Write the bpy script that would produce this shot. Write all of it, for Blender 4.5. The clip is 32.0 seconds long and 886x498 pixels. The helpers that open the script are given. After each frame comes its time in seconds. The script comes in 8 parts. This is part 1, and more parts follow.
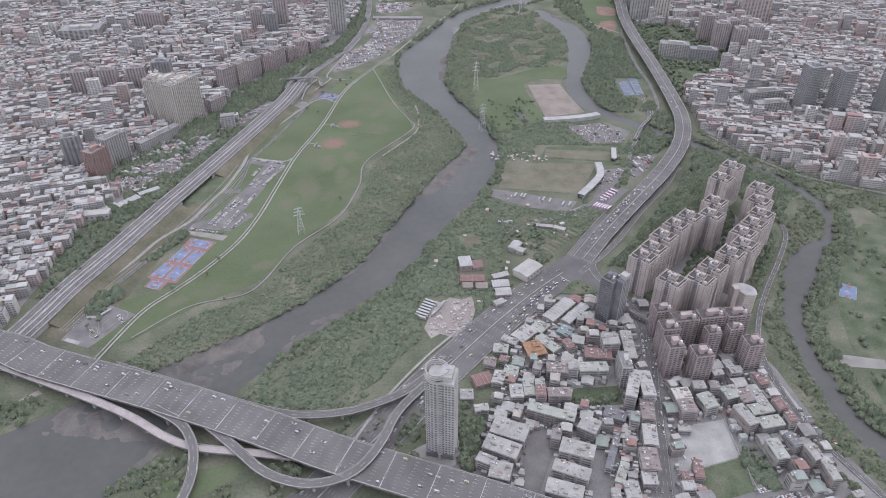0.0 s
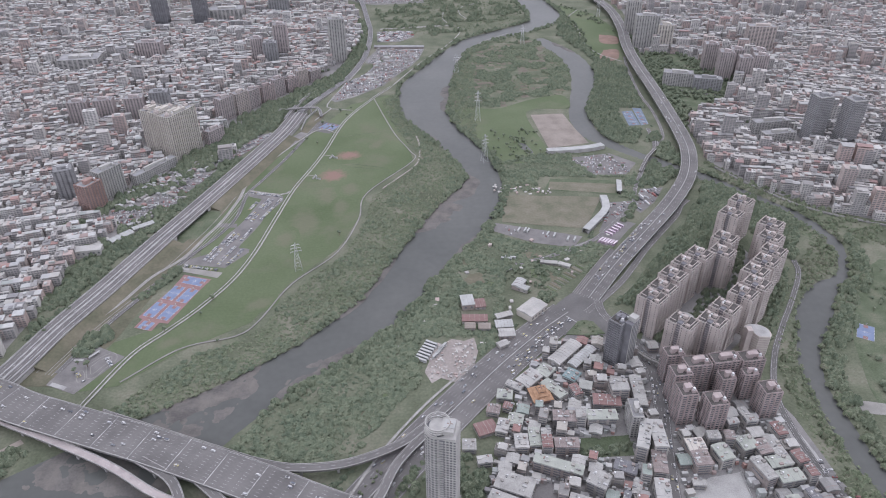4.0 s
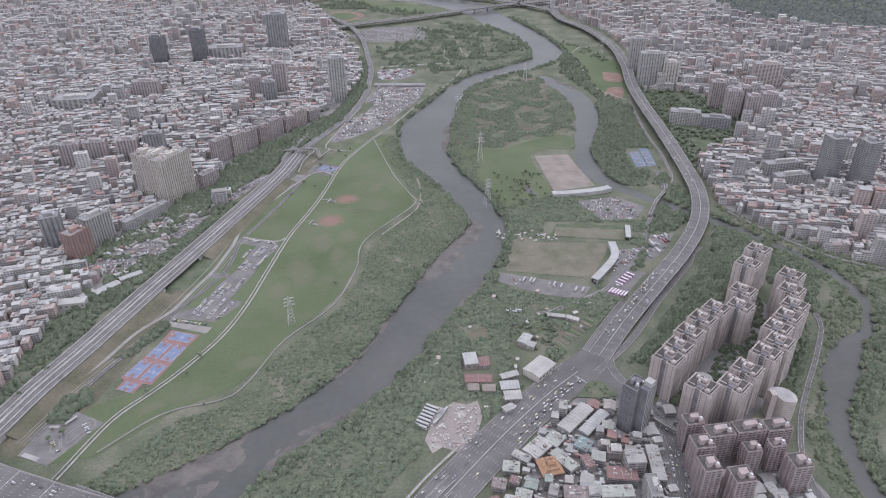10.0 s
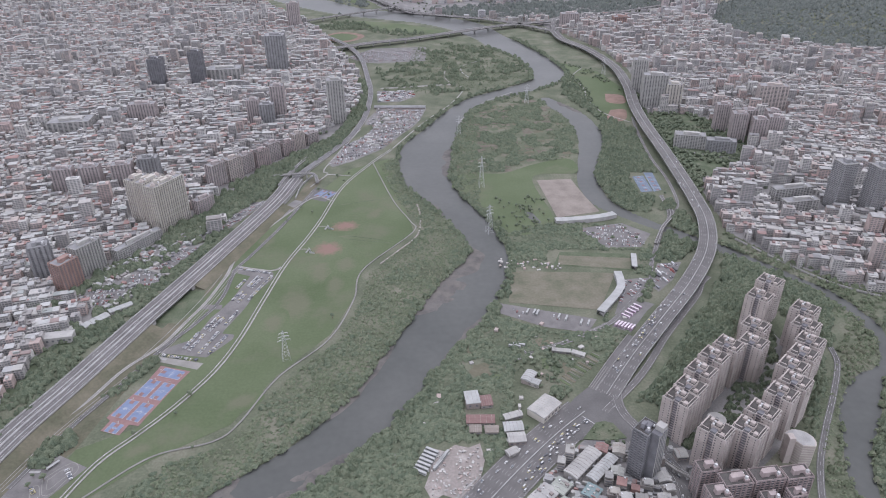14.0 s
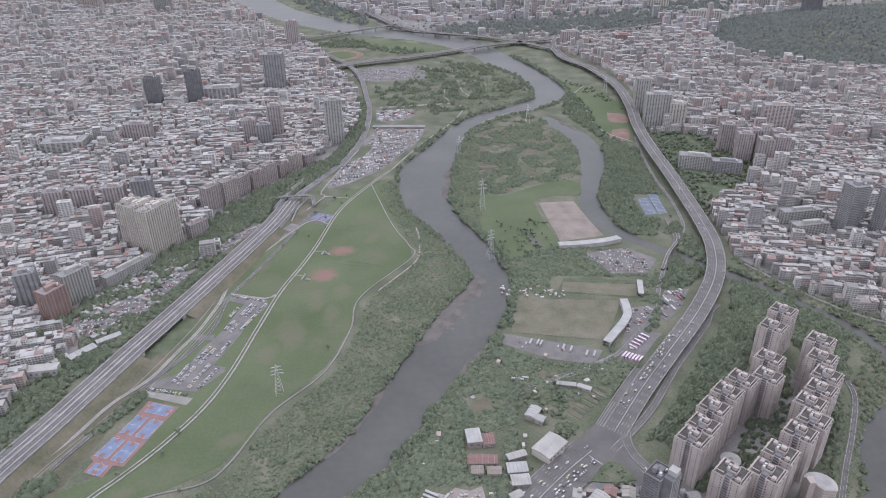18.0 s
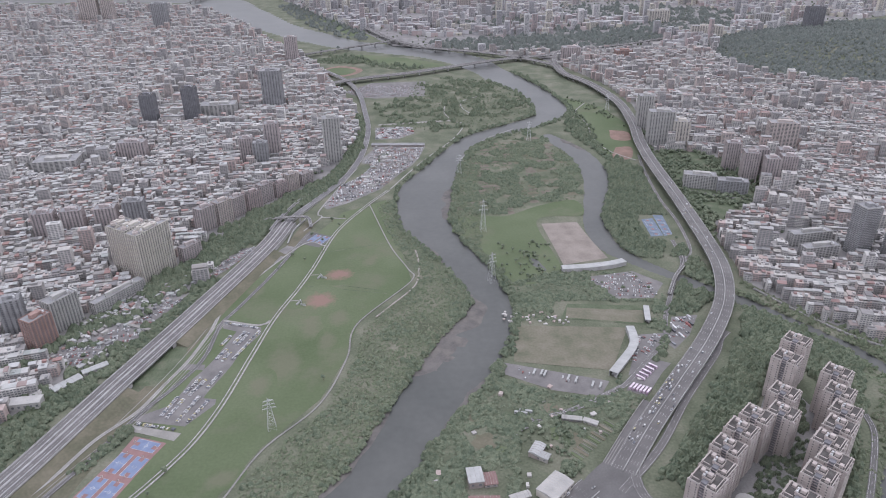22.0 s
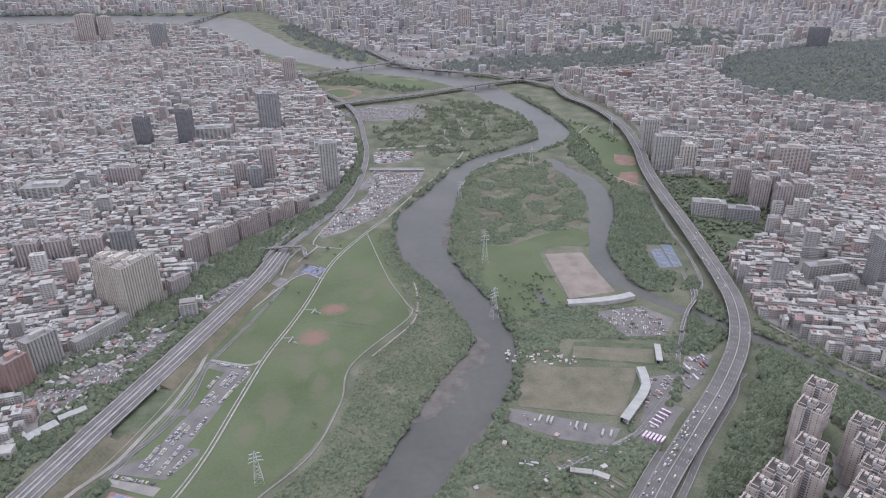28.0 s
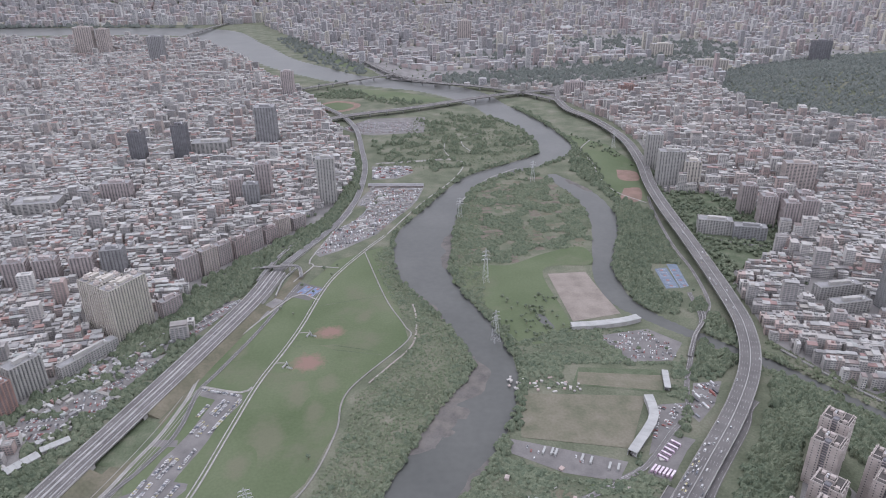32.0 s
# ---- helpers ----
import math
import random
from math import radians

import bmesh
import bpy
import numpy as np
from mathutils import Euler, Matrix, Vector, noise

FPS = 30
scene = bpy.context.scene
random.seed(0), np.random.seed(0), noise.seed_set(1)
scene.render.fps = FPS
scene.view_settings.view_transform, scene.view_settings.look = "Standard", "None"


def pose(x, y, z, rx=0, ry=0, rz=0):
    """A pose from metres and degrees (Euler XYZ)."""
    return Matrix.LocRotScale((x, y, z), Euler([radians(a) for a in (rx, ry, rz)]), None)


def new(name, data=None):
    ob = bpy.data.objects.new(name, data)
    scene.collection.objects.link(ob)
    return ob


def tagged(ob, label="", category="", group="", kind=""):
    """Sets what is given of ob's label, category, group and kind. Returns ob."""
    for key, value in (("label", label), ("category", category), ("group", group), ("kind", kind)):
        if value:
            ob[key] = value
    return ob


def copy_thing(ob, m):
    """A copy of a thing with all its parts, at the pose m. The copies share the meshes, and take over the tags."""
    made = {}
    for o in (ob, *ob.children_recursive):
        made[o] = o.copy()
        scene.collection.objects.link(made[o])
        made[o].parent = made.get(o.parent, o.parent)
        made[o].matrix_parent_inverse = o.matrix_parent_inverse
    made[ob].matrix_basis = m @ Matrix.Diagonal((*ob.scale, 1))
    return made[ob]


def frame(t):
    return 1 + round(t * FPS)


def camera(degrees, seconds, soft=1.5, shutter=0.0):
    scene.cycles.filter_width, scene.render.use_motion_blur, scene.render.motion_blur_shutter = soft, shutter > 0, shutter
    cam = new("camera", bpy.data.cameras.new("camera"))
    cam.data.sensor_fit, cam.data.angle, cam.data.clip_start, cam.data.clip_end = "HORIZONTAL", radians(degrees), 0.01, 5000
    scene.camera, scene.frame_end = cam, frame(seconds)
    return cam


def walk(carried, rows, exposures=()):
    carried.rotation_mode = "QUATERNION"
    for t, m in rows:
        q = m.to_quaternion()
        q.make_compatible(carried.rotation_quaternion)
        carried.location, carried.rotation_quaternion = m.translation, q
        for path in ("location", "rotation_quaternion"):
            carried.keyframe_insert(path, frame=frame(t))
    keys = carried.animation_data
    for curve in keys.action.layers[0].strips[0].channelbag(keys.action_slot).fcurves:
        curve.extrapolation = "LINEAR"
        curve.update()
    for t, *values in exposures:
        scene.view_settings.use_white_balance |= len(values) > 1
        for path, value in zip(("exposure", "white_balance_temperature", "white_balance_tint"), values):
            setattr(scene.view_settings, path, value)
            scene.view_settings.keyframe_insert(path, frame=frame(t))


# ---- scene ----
# camera: a drone flying level and straight, slowly tilting up
cam = camera(65.5, 32.0, soft=1.0)
ROWS = [
    (0, -0.00, 0.00, 525.00, -0.000, -35.175, 0.347),
    (1, 0.14, 8.20, 525.16, 0.052, -34.697, 0.384),
    (2, 0.33, 16.61, 525.23, 0.102, -34.224, 0.421),
    (3, 0.62, 25.26, 525.15, 0.143, -33.767, 0.461),
    (6, 1.49, 52.02, 524.87, 0.267, -32.433, 0.571),
    (7.5, 1.84, 65.71, 524.85, 0.316, -31.801, 0.623),
    (9, 2.02, 79.38, 524.89, 0.353, -31.227, 0.672),
    (10.5, 2.07, 93.00, 524.98, 0.384, -30.701, 0.710),
    (12, 2.14, 106.60, 525.31, 0.404, -30.186, 0.737),
    (13.5, 2.26, 120.10, 525.73, 0.414, -29.681, 0.753),
    (15, 2.28, 133.65, 526.04, 0.425, -29.190, 0.763),
    (18, 2.34, 160.61, 525.69, 0.400, -28.319, 0.804),
    (19.5, 2.29, 174.09, 525.51, 0.394, -27.907, 0.821),
    (21, 2.43, 187.56, 525.51, 0.383, -27.512, 0.829),
    (22.5, 2.60, 201.02, 525.68, 0.385, -27.134, 0.826),
    (24, 2.62, 214.35, 525.86, 0.403, -26.764, 0.819),
    (25, 2.66, 223.26, 525.87, 0.413, -26.531, 0.822),
    (28, 3.35, 250.02, 525.35, 0.408, -25.828, 0.820),
    (29, 3.49, 258.86, 525.21, 0.400, -25.597, 0.814),
    (30, 3.56, 267.70, 525.07, 0.390, -25.375, 0.808),
    (31, 3.54, 276.49, 524.98, 0.383, -25.173, 0.798),
    (32, 3.57, 285.30, 525.17, 0.373, -24.964, 0.782),
]
walk(cam, [(t, pose(x, y, z, 0, 0, yaw) @ pose(0, 0, 0, 90 + pitch, 0, 0) @ pose(0, 0, 0, 0, 0, -roll))
           for t, x, y, z, yaw, pitch, roll in ROWS], [(0.0, 0.1, 6000, 17), (32.0, 0.1, 6000, 17)])

# light: an overcast sky and a weak, very wide sun
world = bpy.data.worlds.new("overcast")
scene.world = world
world.use_nodes = True
wn = world.node_tree
sky = wn.nodes.new("ShaderNodeTexSky")
sky.sky_type, sky.sun_disc = "NISHITA", False
sky.sun_elevation, sky.sun_rotation = radians(58), radians(200)
cloud = wn.nodes.new("ShaderNodeMix")
cloud.data_type = "RGBA"
cloud.inputs["Factor"].default_value = 0.86
cloud.inputs["B"].default_value = (12.0, 11.9, 12.1, 1)
wn.links.new(sky.outputs[0], cloud.inputs["A"])
wn.links.new(cloud.outputs["Result"], wn.nodes["Background"].inputs["Color"])
wn.nodes["Background"].inputs["Strength"].default_value = 0.102
sun = new("sun", bpy.data.lights.new("sun", "SUN"))
sun.data.energy, sun.data.angle, sun.data.color = 0.56, radians(30), (1, 0.97, 0.93)
sun.matrix_world = pose(0, 0, 900, 32, 0, 160)

# ---------------------------------------------------------------- materials


def mat(name, colors, rough=0.85, scale=0.1, fine=1.5, bump=0.3, island=False, obj=False, metal=0.0, amount=0.35, spec=0.3):
    """colors: a ramp, picked by broad noise, or by piece where island or obj is set. scale, fine: noise frequencies per metre."""
    m = bpy.data.materials.new(name)
    m.use_nodes = True
    nt = m.node_tree
    b = nt.nodes["Principled BSDF"]
    b.inputs["Roughness"].default_value, b.inputs["Metallic"].default_value = rough, metal
    b.inputs["Specular IOR Level"].default_value = spec
    geo = nt.nodes.new("ShaderNodeNewGeometry")
    ramp = nt.nodes.new("ShaderNodeValToRGB")
    ramp.color_ramp.interpolation = "CONSTANT" if (island or obj) else "LINEAR"
    els = ramp.color_ramp.elements
    while len(els) < len(colors):
        els.new(0.5)
    n = len(colors)
    for i, c in enumerate(colors):
        els[i].position = i / n if (island or obj) else 0.28 + 0.44 * i / max(n - 1, 1)
        els[i].color = (*c, 1)
    big = nt.nodes.new("ShaderNodeTexNoise")
    big.inputs["Scale"].default_value, big.inputs["Detail"].default_value = scale, 5
    small = nt.nodes.new("ShaderNodeTexNoise")
    small.inputs["Scale"].default_value, small.inputs["Detail"].default_value = fine, 4
    nt.links.new(geo.outputs["Position"], big.inputs["Vector"])
    nt.links.new(geo.outputs["Position"], small.inputs["Vector"])
    if island:
        nt.links.new(geo.outputs["Random Per Island"], ramp.inputs["Fac"])
    elif obj:
        info = nt.nodes.new("ShaderNodeObjectInfo")
        nt.links.new(info.outputs["Random"], ramp.inputs["Fac"])
    else:
        nt.links.new(big.outputs["Fac"], ramp.inputs["Fac"])
    both = nt.nodes.new("ShaderNodeMath")
    both.operation = "ADD"
    nt.links.new(small.outputs["Fac"], both.inputs[0])
    nt.links.new(big.outputs["Fac"], both.inputs[1])
    rng = nt.nodes.new("ShaderNodeMapRange")
    rng.inputs["From Min"].default_value, rng.inputs["From Max"].default_value = 0.6, 1.4
    rng.inputs["To Min"].default_value, rng.inputs["To Max"].default_value = 1 - amount, 1 + amount
    nt.links.new(both.outputs[0], rng.inputs["Value"])
    mul = nt.nodes.new("ShaderNodeVectorMath")
    mul.operation = "SCALE"
    nt.links.new(ramp.outputs["Color"], mul.inputs[0])
    nt.links.new(rng.outputs[0], mul.inputs["Scale"])
    nt.links.new(mul.outputs[0], b.inputs["Base Color"])
    if bump:
        bp = nt.nodes.new("ShaderNodeBump")
        bp.inputs["Strength"].default_value, bp.inputs["Distance"].default_value = bump, 0.4
        nt.links.new(small.outputs["Fac"], bp.inputs["Height"])
        nt.links.new(bp.outputs[0], b.inputs["Normal"])
    return m


def leafy(name, colors, cell, rough=0.92, fine=1.1, amount=0.3):
    """Foliage: each clump of about cell metres takes a shade of its own, over broad drifts and fine leaf grain."""
    m = bpy.data.materials.new(name)
    m.use_nodes = True
    nt = m.node_tree
    b = nt.nodes["Principled BSDF"]
    b.inputs["Roughness"].default_value, b.inputs["Specular IOR Level"].default_value = rough, 0.12
    pos = nt.nodes.new("ShaderNodeNewGeometry").outputs["Position"]
    vor, drift, grain = nt.nodes.new("ShaderNodeTexVoronoi"), nt.nodes.new("ShaderNodeTexNoise"), nt.nodes.new("ShaderNodeTexNoise")
    vor.inputs["Scale"].default_value = 1.0 / cell
    drift.inputs["Scale"].default_value, drift.inputs["Detail"].default_value = 0.016, 3
    grain.inputs["Scale"].default_value, grain.inputs["Detail"].default_value = fine, 5
    for n in (vor, drift, grain):
        nt.links.new(pos, n.inputs["Vector"])
    pick = nt.nodes.new("ShaderNodeMix")
    pick.inputs["Factor"].default_value = 0.55
    sep = nt.nodes.new("ShaderNodeSeparateColor")
    nt.links.new(vor.outputs["Color"], sep.inputs[0])
    nt.links.new(sep.outputs[0], pick.inputs["A"])
    nt.links.new(drift.outputs["Fac"], pick.inputs["B"])
    ramp = nt.nodes.new("ShaderNodeValToRGB")
    els = ramp.color_ramp.elements
    while len(els) < len(colors):
        els.new(0.5)
    for i, c in enumerate(colors):
        els[i].position, els[i].color = 0.16 + 0.66 * i / (len(colors) - 1), (*c, 1)
    nt.links.new(pick.outputs["Result"], ramp.inputs["Fac"])
    rng = nt.nodes.new("ShaderNodeMapRange")
    rng.inputs["From Min"].default_value, rng.inputs["From Max"].default_value = 0.3, 0.7
    rng.inputs["To Min"].default_value, rng.inputs["To Max"].default_value = 1 - amount, 1 + amount
    nt.links.new(grain.outputs["Fac"], rng.inputs["Value"])
    mul = nt.nodes.new("ShaderNodeVectorMath")
    mul.operation = "SCALE"
    nt.links.new(ramp.outputs["Color"], mul.inputs[0])
    nt.links.new(rng.outputs[0], mul.inputs["Scale"])
    nt.links.new(mul.outputs[0], b.inputs["Base Color"])
    return m


def patchy(name, under, over, scale, lo, hi, rough=0.95, fine=0.5, amount=0.22):
    """One surface worn through to another in soft-edged irregular patches."""
    m = mat(name, under, rough, scale * 0.7, fine, 0.3, amount=amount)
    nt = m.node_tree
    b = nt.nodes["Principled BSDF"]
    old = b.inputs["Base Color"].links[0].from_socket
    noi, rng, mix = nt.nodes.new("ShaderNodeTexNoise"), nt.nodes.new("ShaderNodeMapRange"), nt.nodes.new("ShaderNodeMix")
    noi.inputs["Scale"].default_value, noi.inputs["Detail"].default_value, noi.inputs["Roughness"].default_value = scale, 9, 0.65
    geo = [n for n in nt.nodes if n.type == "NEW_GEOMETRY"][0]
    nt.links.new(geo.outputs["Position"], noi.inputs["Vector"])
    rng.inputs["From Min"].default_value, rng.inputs["From Max"].default_value = lo, hi
    nt.links.new(noi.outputs["Fac"], rng.inputs["Value"])
    mix.data_type = "RGBA"
    mix.inputs["B"].default_value = (*over, 1)
    nt.links.new(rng.outputs[0], mix.inputs["Factor"])
    nt.links.new(old, mix.inputs["A"])
    nt.links.new(mix.outputs["Result"], b.inputs["Base Color"])
    return m


MEADOW_LOOK = ([(0.105, 0.14, 0.072), (0.122, 0.152, 0.085), (0.14, 0.163, 0.1)], (0.158, 0.158, 0.112), 0.011, 0.54, 0.74)


def faded(name, over, strength=1.0, scale=0.07):
    """Meadow grass worn away round an object's own middle, ragged and soft towards its rim."""
    m = patchy(name, *MEADOW_LOOK, fine=0.3, amount=0.16)
    nt = m.node_tree
    b = nt.nodes["Principled BSDF"]
    old = b.inputs["Base Color"].links[0].from_socket
    co, ball, noi = nt.nodes.new("ShaderNodeTexCoord"), nt.nodes.new("ShaderNodeTexGradient"), nt.nodes.new("ShaderNodeTexNoise")
    ball.gradient_type = "SPHERICAL"
    noi.inputs["Scale"].default_value, noi.inputs["Detail"].default_value, noi.inputs["Roughness"].default_value = scale, 9, 0.68
    geo = [n for n in nt.nodes if n.type == "NEW_GEOMETRY"][0]
    nt.links.new(co.outputs["Object"], ball.inputs["Vector"])
    nt.links.new(geo.outputs["Position"], noi.inputs["Vector"])
    add, rng, mix = nt.nodes.new("ShaderNodeMath"), nt.nodes.new("ShaderNodeMapRange"), nt.nodes.new("ShaderNodeMix")
    add.operation = "MULTIPLY_ADD"
    add.inputs[1].default_value = 1.3
    nt.links.new(noi.outputs["Fac"], add.inputs[0])
    nt.links.new(ball.outputs["Fac"], add.inputs[2])
    rng.inputs["From Min"].default_value, rng.inputs["From Max"].default_value, rng.inputs["To Max"].default_value = 0.88, 1.35, strength
    nt.links.new(add.outputs[0], rng.inputs["Value"])
    mix.data_type = "RGBA"
    mix.inputs["B"].default_value = (*over, 1)
    nt.links.new(rng.outputs[0], mix.inputs["Factor"])
    nt.links.new(old, mix.inputs["A"])
    nt.links.new(mix.outputs["Result"], b.inputs["Base Color"])
    return m


M_GROUND = mat("scrub_ground", [(0.118, 0.137, 0.09), (0.142, 0.156, 0.109), (0.18, 0.175, 0.137)], 0.95, 0.02, 0.35, 0.8)
M_MEADOW = patchy("meadow_grass", *MEADOW_LOOK, fine=0.3, amount=0.16)
M_ROUGH = mat("rough_grass", [(0.093, 0.121, 0.07), (0.115, 0.139, 0.089), (0.15, 0.152, 0.112)], 0.95, 0.04, 0.5, 0.8, amount=0.35)
M_DRY = mat("worn_grass", [(0.125, 0.13, 0.088), (0.15, 0.142, 0.102), (0.175, 0.158, 0.122)], 0.95, 0.03, 0.3, 0.3, amount=0.25)
M_LEAF = leafy("leaves", [(0.099, 0.127, 0.091), (0.134, 0.161, 0.113), (0.159, 0.184, 0.128), (0.187, 0.207, 0.147)], 4.2)
M_BUSH = leafy("bushes", [(0.11, 0.138, 0.093), (0.144, 0.171, 0.112), (0.168, 0.19, 0.129), (0.197, 0.197, 0.149)], 3.0, fine=1.4, amount=0.34)
M_WORN = faded("worn_meadow", (0.185, 0.172, 0.13), 0.5)
M_INFIELD = faded("scuffed_clay", (0.255, 0.17, 0.143), 0.95, 0.1)
M_SOIL = mat("tilled_soil", [(0.15, 0.132, 0.108), (0.19, 0.168, 0.138)], 0.95, 0.08, 0.9, 0.4, amount=0.3)
M_TAR = mat("tarred_roof_deck", [(0.1, 0.094, 0.09), (0.14, 0.132, 0.127)], 0.95, 0.12, 0.8, 0.1, amount=0.25, spec=0.1)
M_BARK = mat("bark", [(0.16, 0.12, 0.09), (0.2, 0.16, 0.12)], 0.9, 0.5, 4)
M_SAND = patchy("river_sand", [(0.118, 0.112, 0.108), (0.15, 0.142, 0.135)], (0.19, 0.176, 0.16), 0.05, 0.42, 0.66, amount=0.25)
M_DIRT = mat("bare_dirt", [(0.25, 0.22, 0.195), (0.3, 0.265, 0.235)], 0.95, 0.04, 0.4, 0.2, amount=0.2)
M_CLAY = mat("red_clay", [(0.226, 0.163, 0.132), (0.275, 0.188, 0.158)], 0.95, 0.05, 0.5, 0.2, amount=0.2)
M_ASPH = mat("asphalt", [(0.133, 0.129, 0.127), (0.166, 0.161, 0.158)], 0.9, 0.03, 0.6, 0.1, amount=0.15)
M_DECK = mat("road_deck", [(0.146, 0.140, 0.138), (0.182, 0.175, 0.171)], 0.9, 0.03, 0.6, 0.1, amount=0.14)
M_CITYG = mat("city_paving", [(0.205, 0.201, 0.200), (0.270, 0.259, 0.251)], 0.9, 0.03, 0.5, 0.1, amount=0.25)
M_CONC = mat("concrete", [(0.340, 0.334, 0.328), (0.413, 0.407, 0.401)], 0.85, 0.08, 1.2, 0.2, amount=0.2)
M_PATH = mat("pale_path", [(0.26, 0.252, 0.236), (0.32, 0.31, 0.29)], 0.9, 0.05, 1.0, 0.1, amount=0.15)
M_WHITE = mat("road_paint", [(0.275, 0.275, 0.267)], 0.8, 0.2, 2, 0, amount=0.15)
M_STEEL = mat("galvanised_steel", [(0.4, 0.41, 0.42)], 0.5, 0.2, 2, 0, metal=0.4, amount=0.15)
M_GLASS = mat("window_glass", [(0.154, 0.158, 0.171), (0.209, 0.213, 0.223)], 0.25, 0.2, 2, 0, amount=0.3, spec=0.5)
# Darker copy of the glass: shade behind balconies is put into its colour.
M_SHADEG = mat("dark_window_glass", [(0.07, 0.072, 0.078), (0.11, 0.112, 0.118)], 0.3, 0.2, 2, 0, amount=0.3, spec=0.4)
M_TOWERG = mat("tower_window_glass", [(0.1, 0.103, 0.11), (0.145, 0.148, 0.155)], 0.28, 0.2, 2, 0, amount=0.3, spec=0.45)
M_SLAB = mat("pale_concrete_slab", [(0.345, 0.34, 0.329), (0.385, 0.38, 0.368)], 0.9, 0.06, 0.9, 0.15, amount=0.22)
M_YARDSAND = mat("pale_sand", [(0.37, 0.33, 0.308), (0.3, 0.27, 0.252), (0.42, 0.39, 0.37)], 0.95, 0.05, 0.4, 0.2, amount=0.25)
M_ROOFS = mat("tin_roofs", [(0.456, 0.46, 0.453), (0.336, 0.337, 0.336), (0.434, 0.432, 0.42), (0.253, 0.25, 0.253), (0.475, 0.475, 0.468), (0.315, 0.25, 0.235), (0.389, 0.389, 0.389), (0.351, 0.37, 0.358), (0.411, 0.4, 0.377), (0.241, 0.236, 0.238), (0.449, 0.45, 0.441), (0.33, 0.215, 0.195), (0.313, 0.307, 0.301), (0.464, 0.462, 0.449), (0.295, 0.28, 0.268), (0.373, 0.368, 0.357)], 0.6, 0.1, 1.5, 0.2, island=True, amount=0.2)
M_ROOFE = mat("weathered_roofs", [(0.431, 0.429, 0.418), (0.32, 0.316, 0.313), (0.389, 0.376, 0.361), (0.239, 0.235, 0.235), (0.448, 0.441, 0.43), (0.286, 0.243, 0.231), (0.363, 0.359, 0.356), (0.329, 0.339, 0.329), (0.38, 0.36, 0.333), (0.222, 0.214, 0.214), (0.423, 0.416, 0.401), (0.303, 0.209, 0.196), (0.295, 0.284, 0.276), (0.261, 0.252, 0.247)], 0.65, 0.1, 1.5, 0.2, island=True, amount=0.22)
M_WALLS = mat("house_walls", [(0.45, 0.43, 0.41), (0.37, 0.355, 0.345), (0.5, 0.483, 0.462), (0.43, 0.375, 0.35), (0.34, 0.325, 0.315), (0.53, 0.518, 0.5), (0.43, 0.35, 0.325)],
              0.85, 0.15, 1.5, 0.3, island=True, amount=0.3)
M_ROOFO = mat("house_roof", [(0.408, 0.401, 0.383), (0.316, 0.310, 0.301), (0.382, 0.374, 0.353), (0.251, 0.246, 0.240), (0.408, 0.401, 0.383), (0.279, 0.173, 0.157), (0.344, 0.347, 0.322), (0.279, 0.319, 0.292), (0.372, 0.351, 0.318)], 0.55, 0.12, 1.5, 0.2, obj=True, amount=0.25)
M_WALLO = mat("house_wall", [(0.326, 0.305, 0.286), (0.255, 0.243, 0.229), (0.367, 0.35, 0.325), (0.296, 0.26, 0.244), (0.398, 0.38, 0.358)], 0.85, 0.2, 1.5, 0.3, obj=True, amount=0.3)
M_BEIGE = mat("beige_tile", [(0.44, 0.39, 0.365), (0.5, 0.445, 0.418)], 0.8, 0.1, 1.5, 0.1, amount=0.15)
M_CREAM = mat("cream_tile", [(0.501, 0.47, 0.423), (0.555, 0.522, 0.477)], 0.8, 0.1, 1.5, 0.1, amount=0.12)
M_PINK = mat("pinkish_tile", [(0.385, 0.34, 0.335), (0.44, 0.395, 0.385)], 0.8, 0.1, 1.5, 0.1, amount=0.18)
M_BRICK = mat("red_brick_tile", [(0.324, 0.22, 0.195), (0.372, 0.256, 0.226)], 0.85, 0.1, 1.5, 0.1, amount=0.15)
M_GREYT = mat("grey_tile", [(0.269, 0.269, 0.274), (0.325, 0.325, 0.33)], 0.8, 0.1, 1.5, 0.1, amount=0.15)
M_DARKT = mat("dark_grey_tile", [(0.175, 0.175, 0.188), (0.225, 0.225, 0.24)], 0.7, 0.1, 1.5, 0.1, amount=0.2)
M_PALE = mat("pale_grey_tile", [(0.388, 0.38, 0.368), (0.449, 0.44, 0.42)], 0.75, 0.1, 1.5, 0.1, amount=0.12)
M_COURTB = mat("blue_court", [(0.18, 0.225, 0.342), (0.216, 0.261, 0.378)], 0.85, 0.1, 1, 0, amount=0.12)
M_COURTR = mat("red_court", [(0.258, 0.163, 0.159), (0.292, 0.181, 0.176)], 0.85, 0.1, 1, 0, amount=0.12)
M_TEAL = mat("teal_roof", [(0.2, 0.27, 0.275), (0.23, 0.3, 0.305)], 0.6, 0.1, 1, 0.1, amount=0.12)
M_SHELL = mat("white_canopy", [(0.38, 0.388, 0.38), (0.44, 0.444, 0.438)], 0.6, 0.1, 1, 0.1, amount=0.12)
M_RUST = mat("rusty_tin", [(0.27, 0.165, 0.155), (0.22, 0.15, 0.14)], 0.8, 0.2, 1.5, 0.2, amount=0.3)
M_ORANGE = mat("orange_tile_roof", [(0.4, 0.235, 0.14), (0.44, 0.28, 0.18)], 0.7, 0.3, 2, 0.3, amount=0.25)
M_SAGE = mat("pale_green_tin", [(0.337, 0.36, 0.32), (0.388, 0.4, 0.358)], 0.6, 0.1, 1, 0.1, amount=0.15)
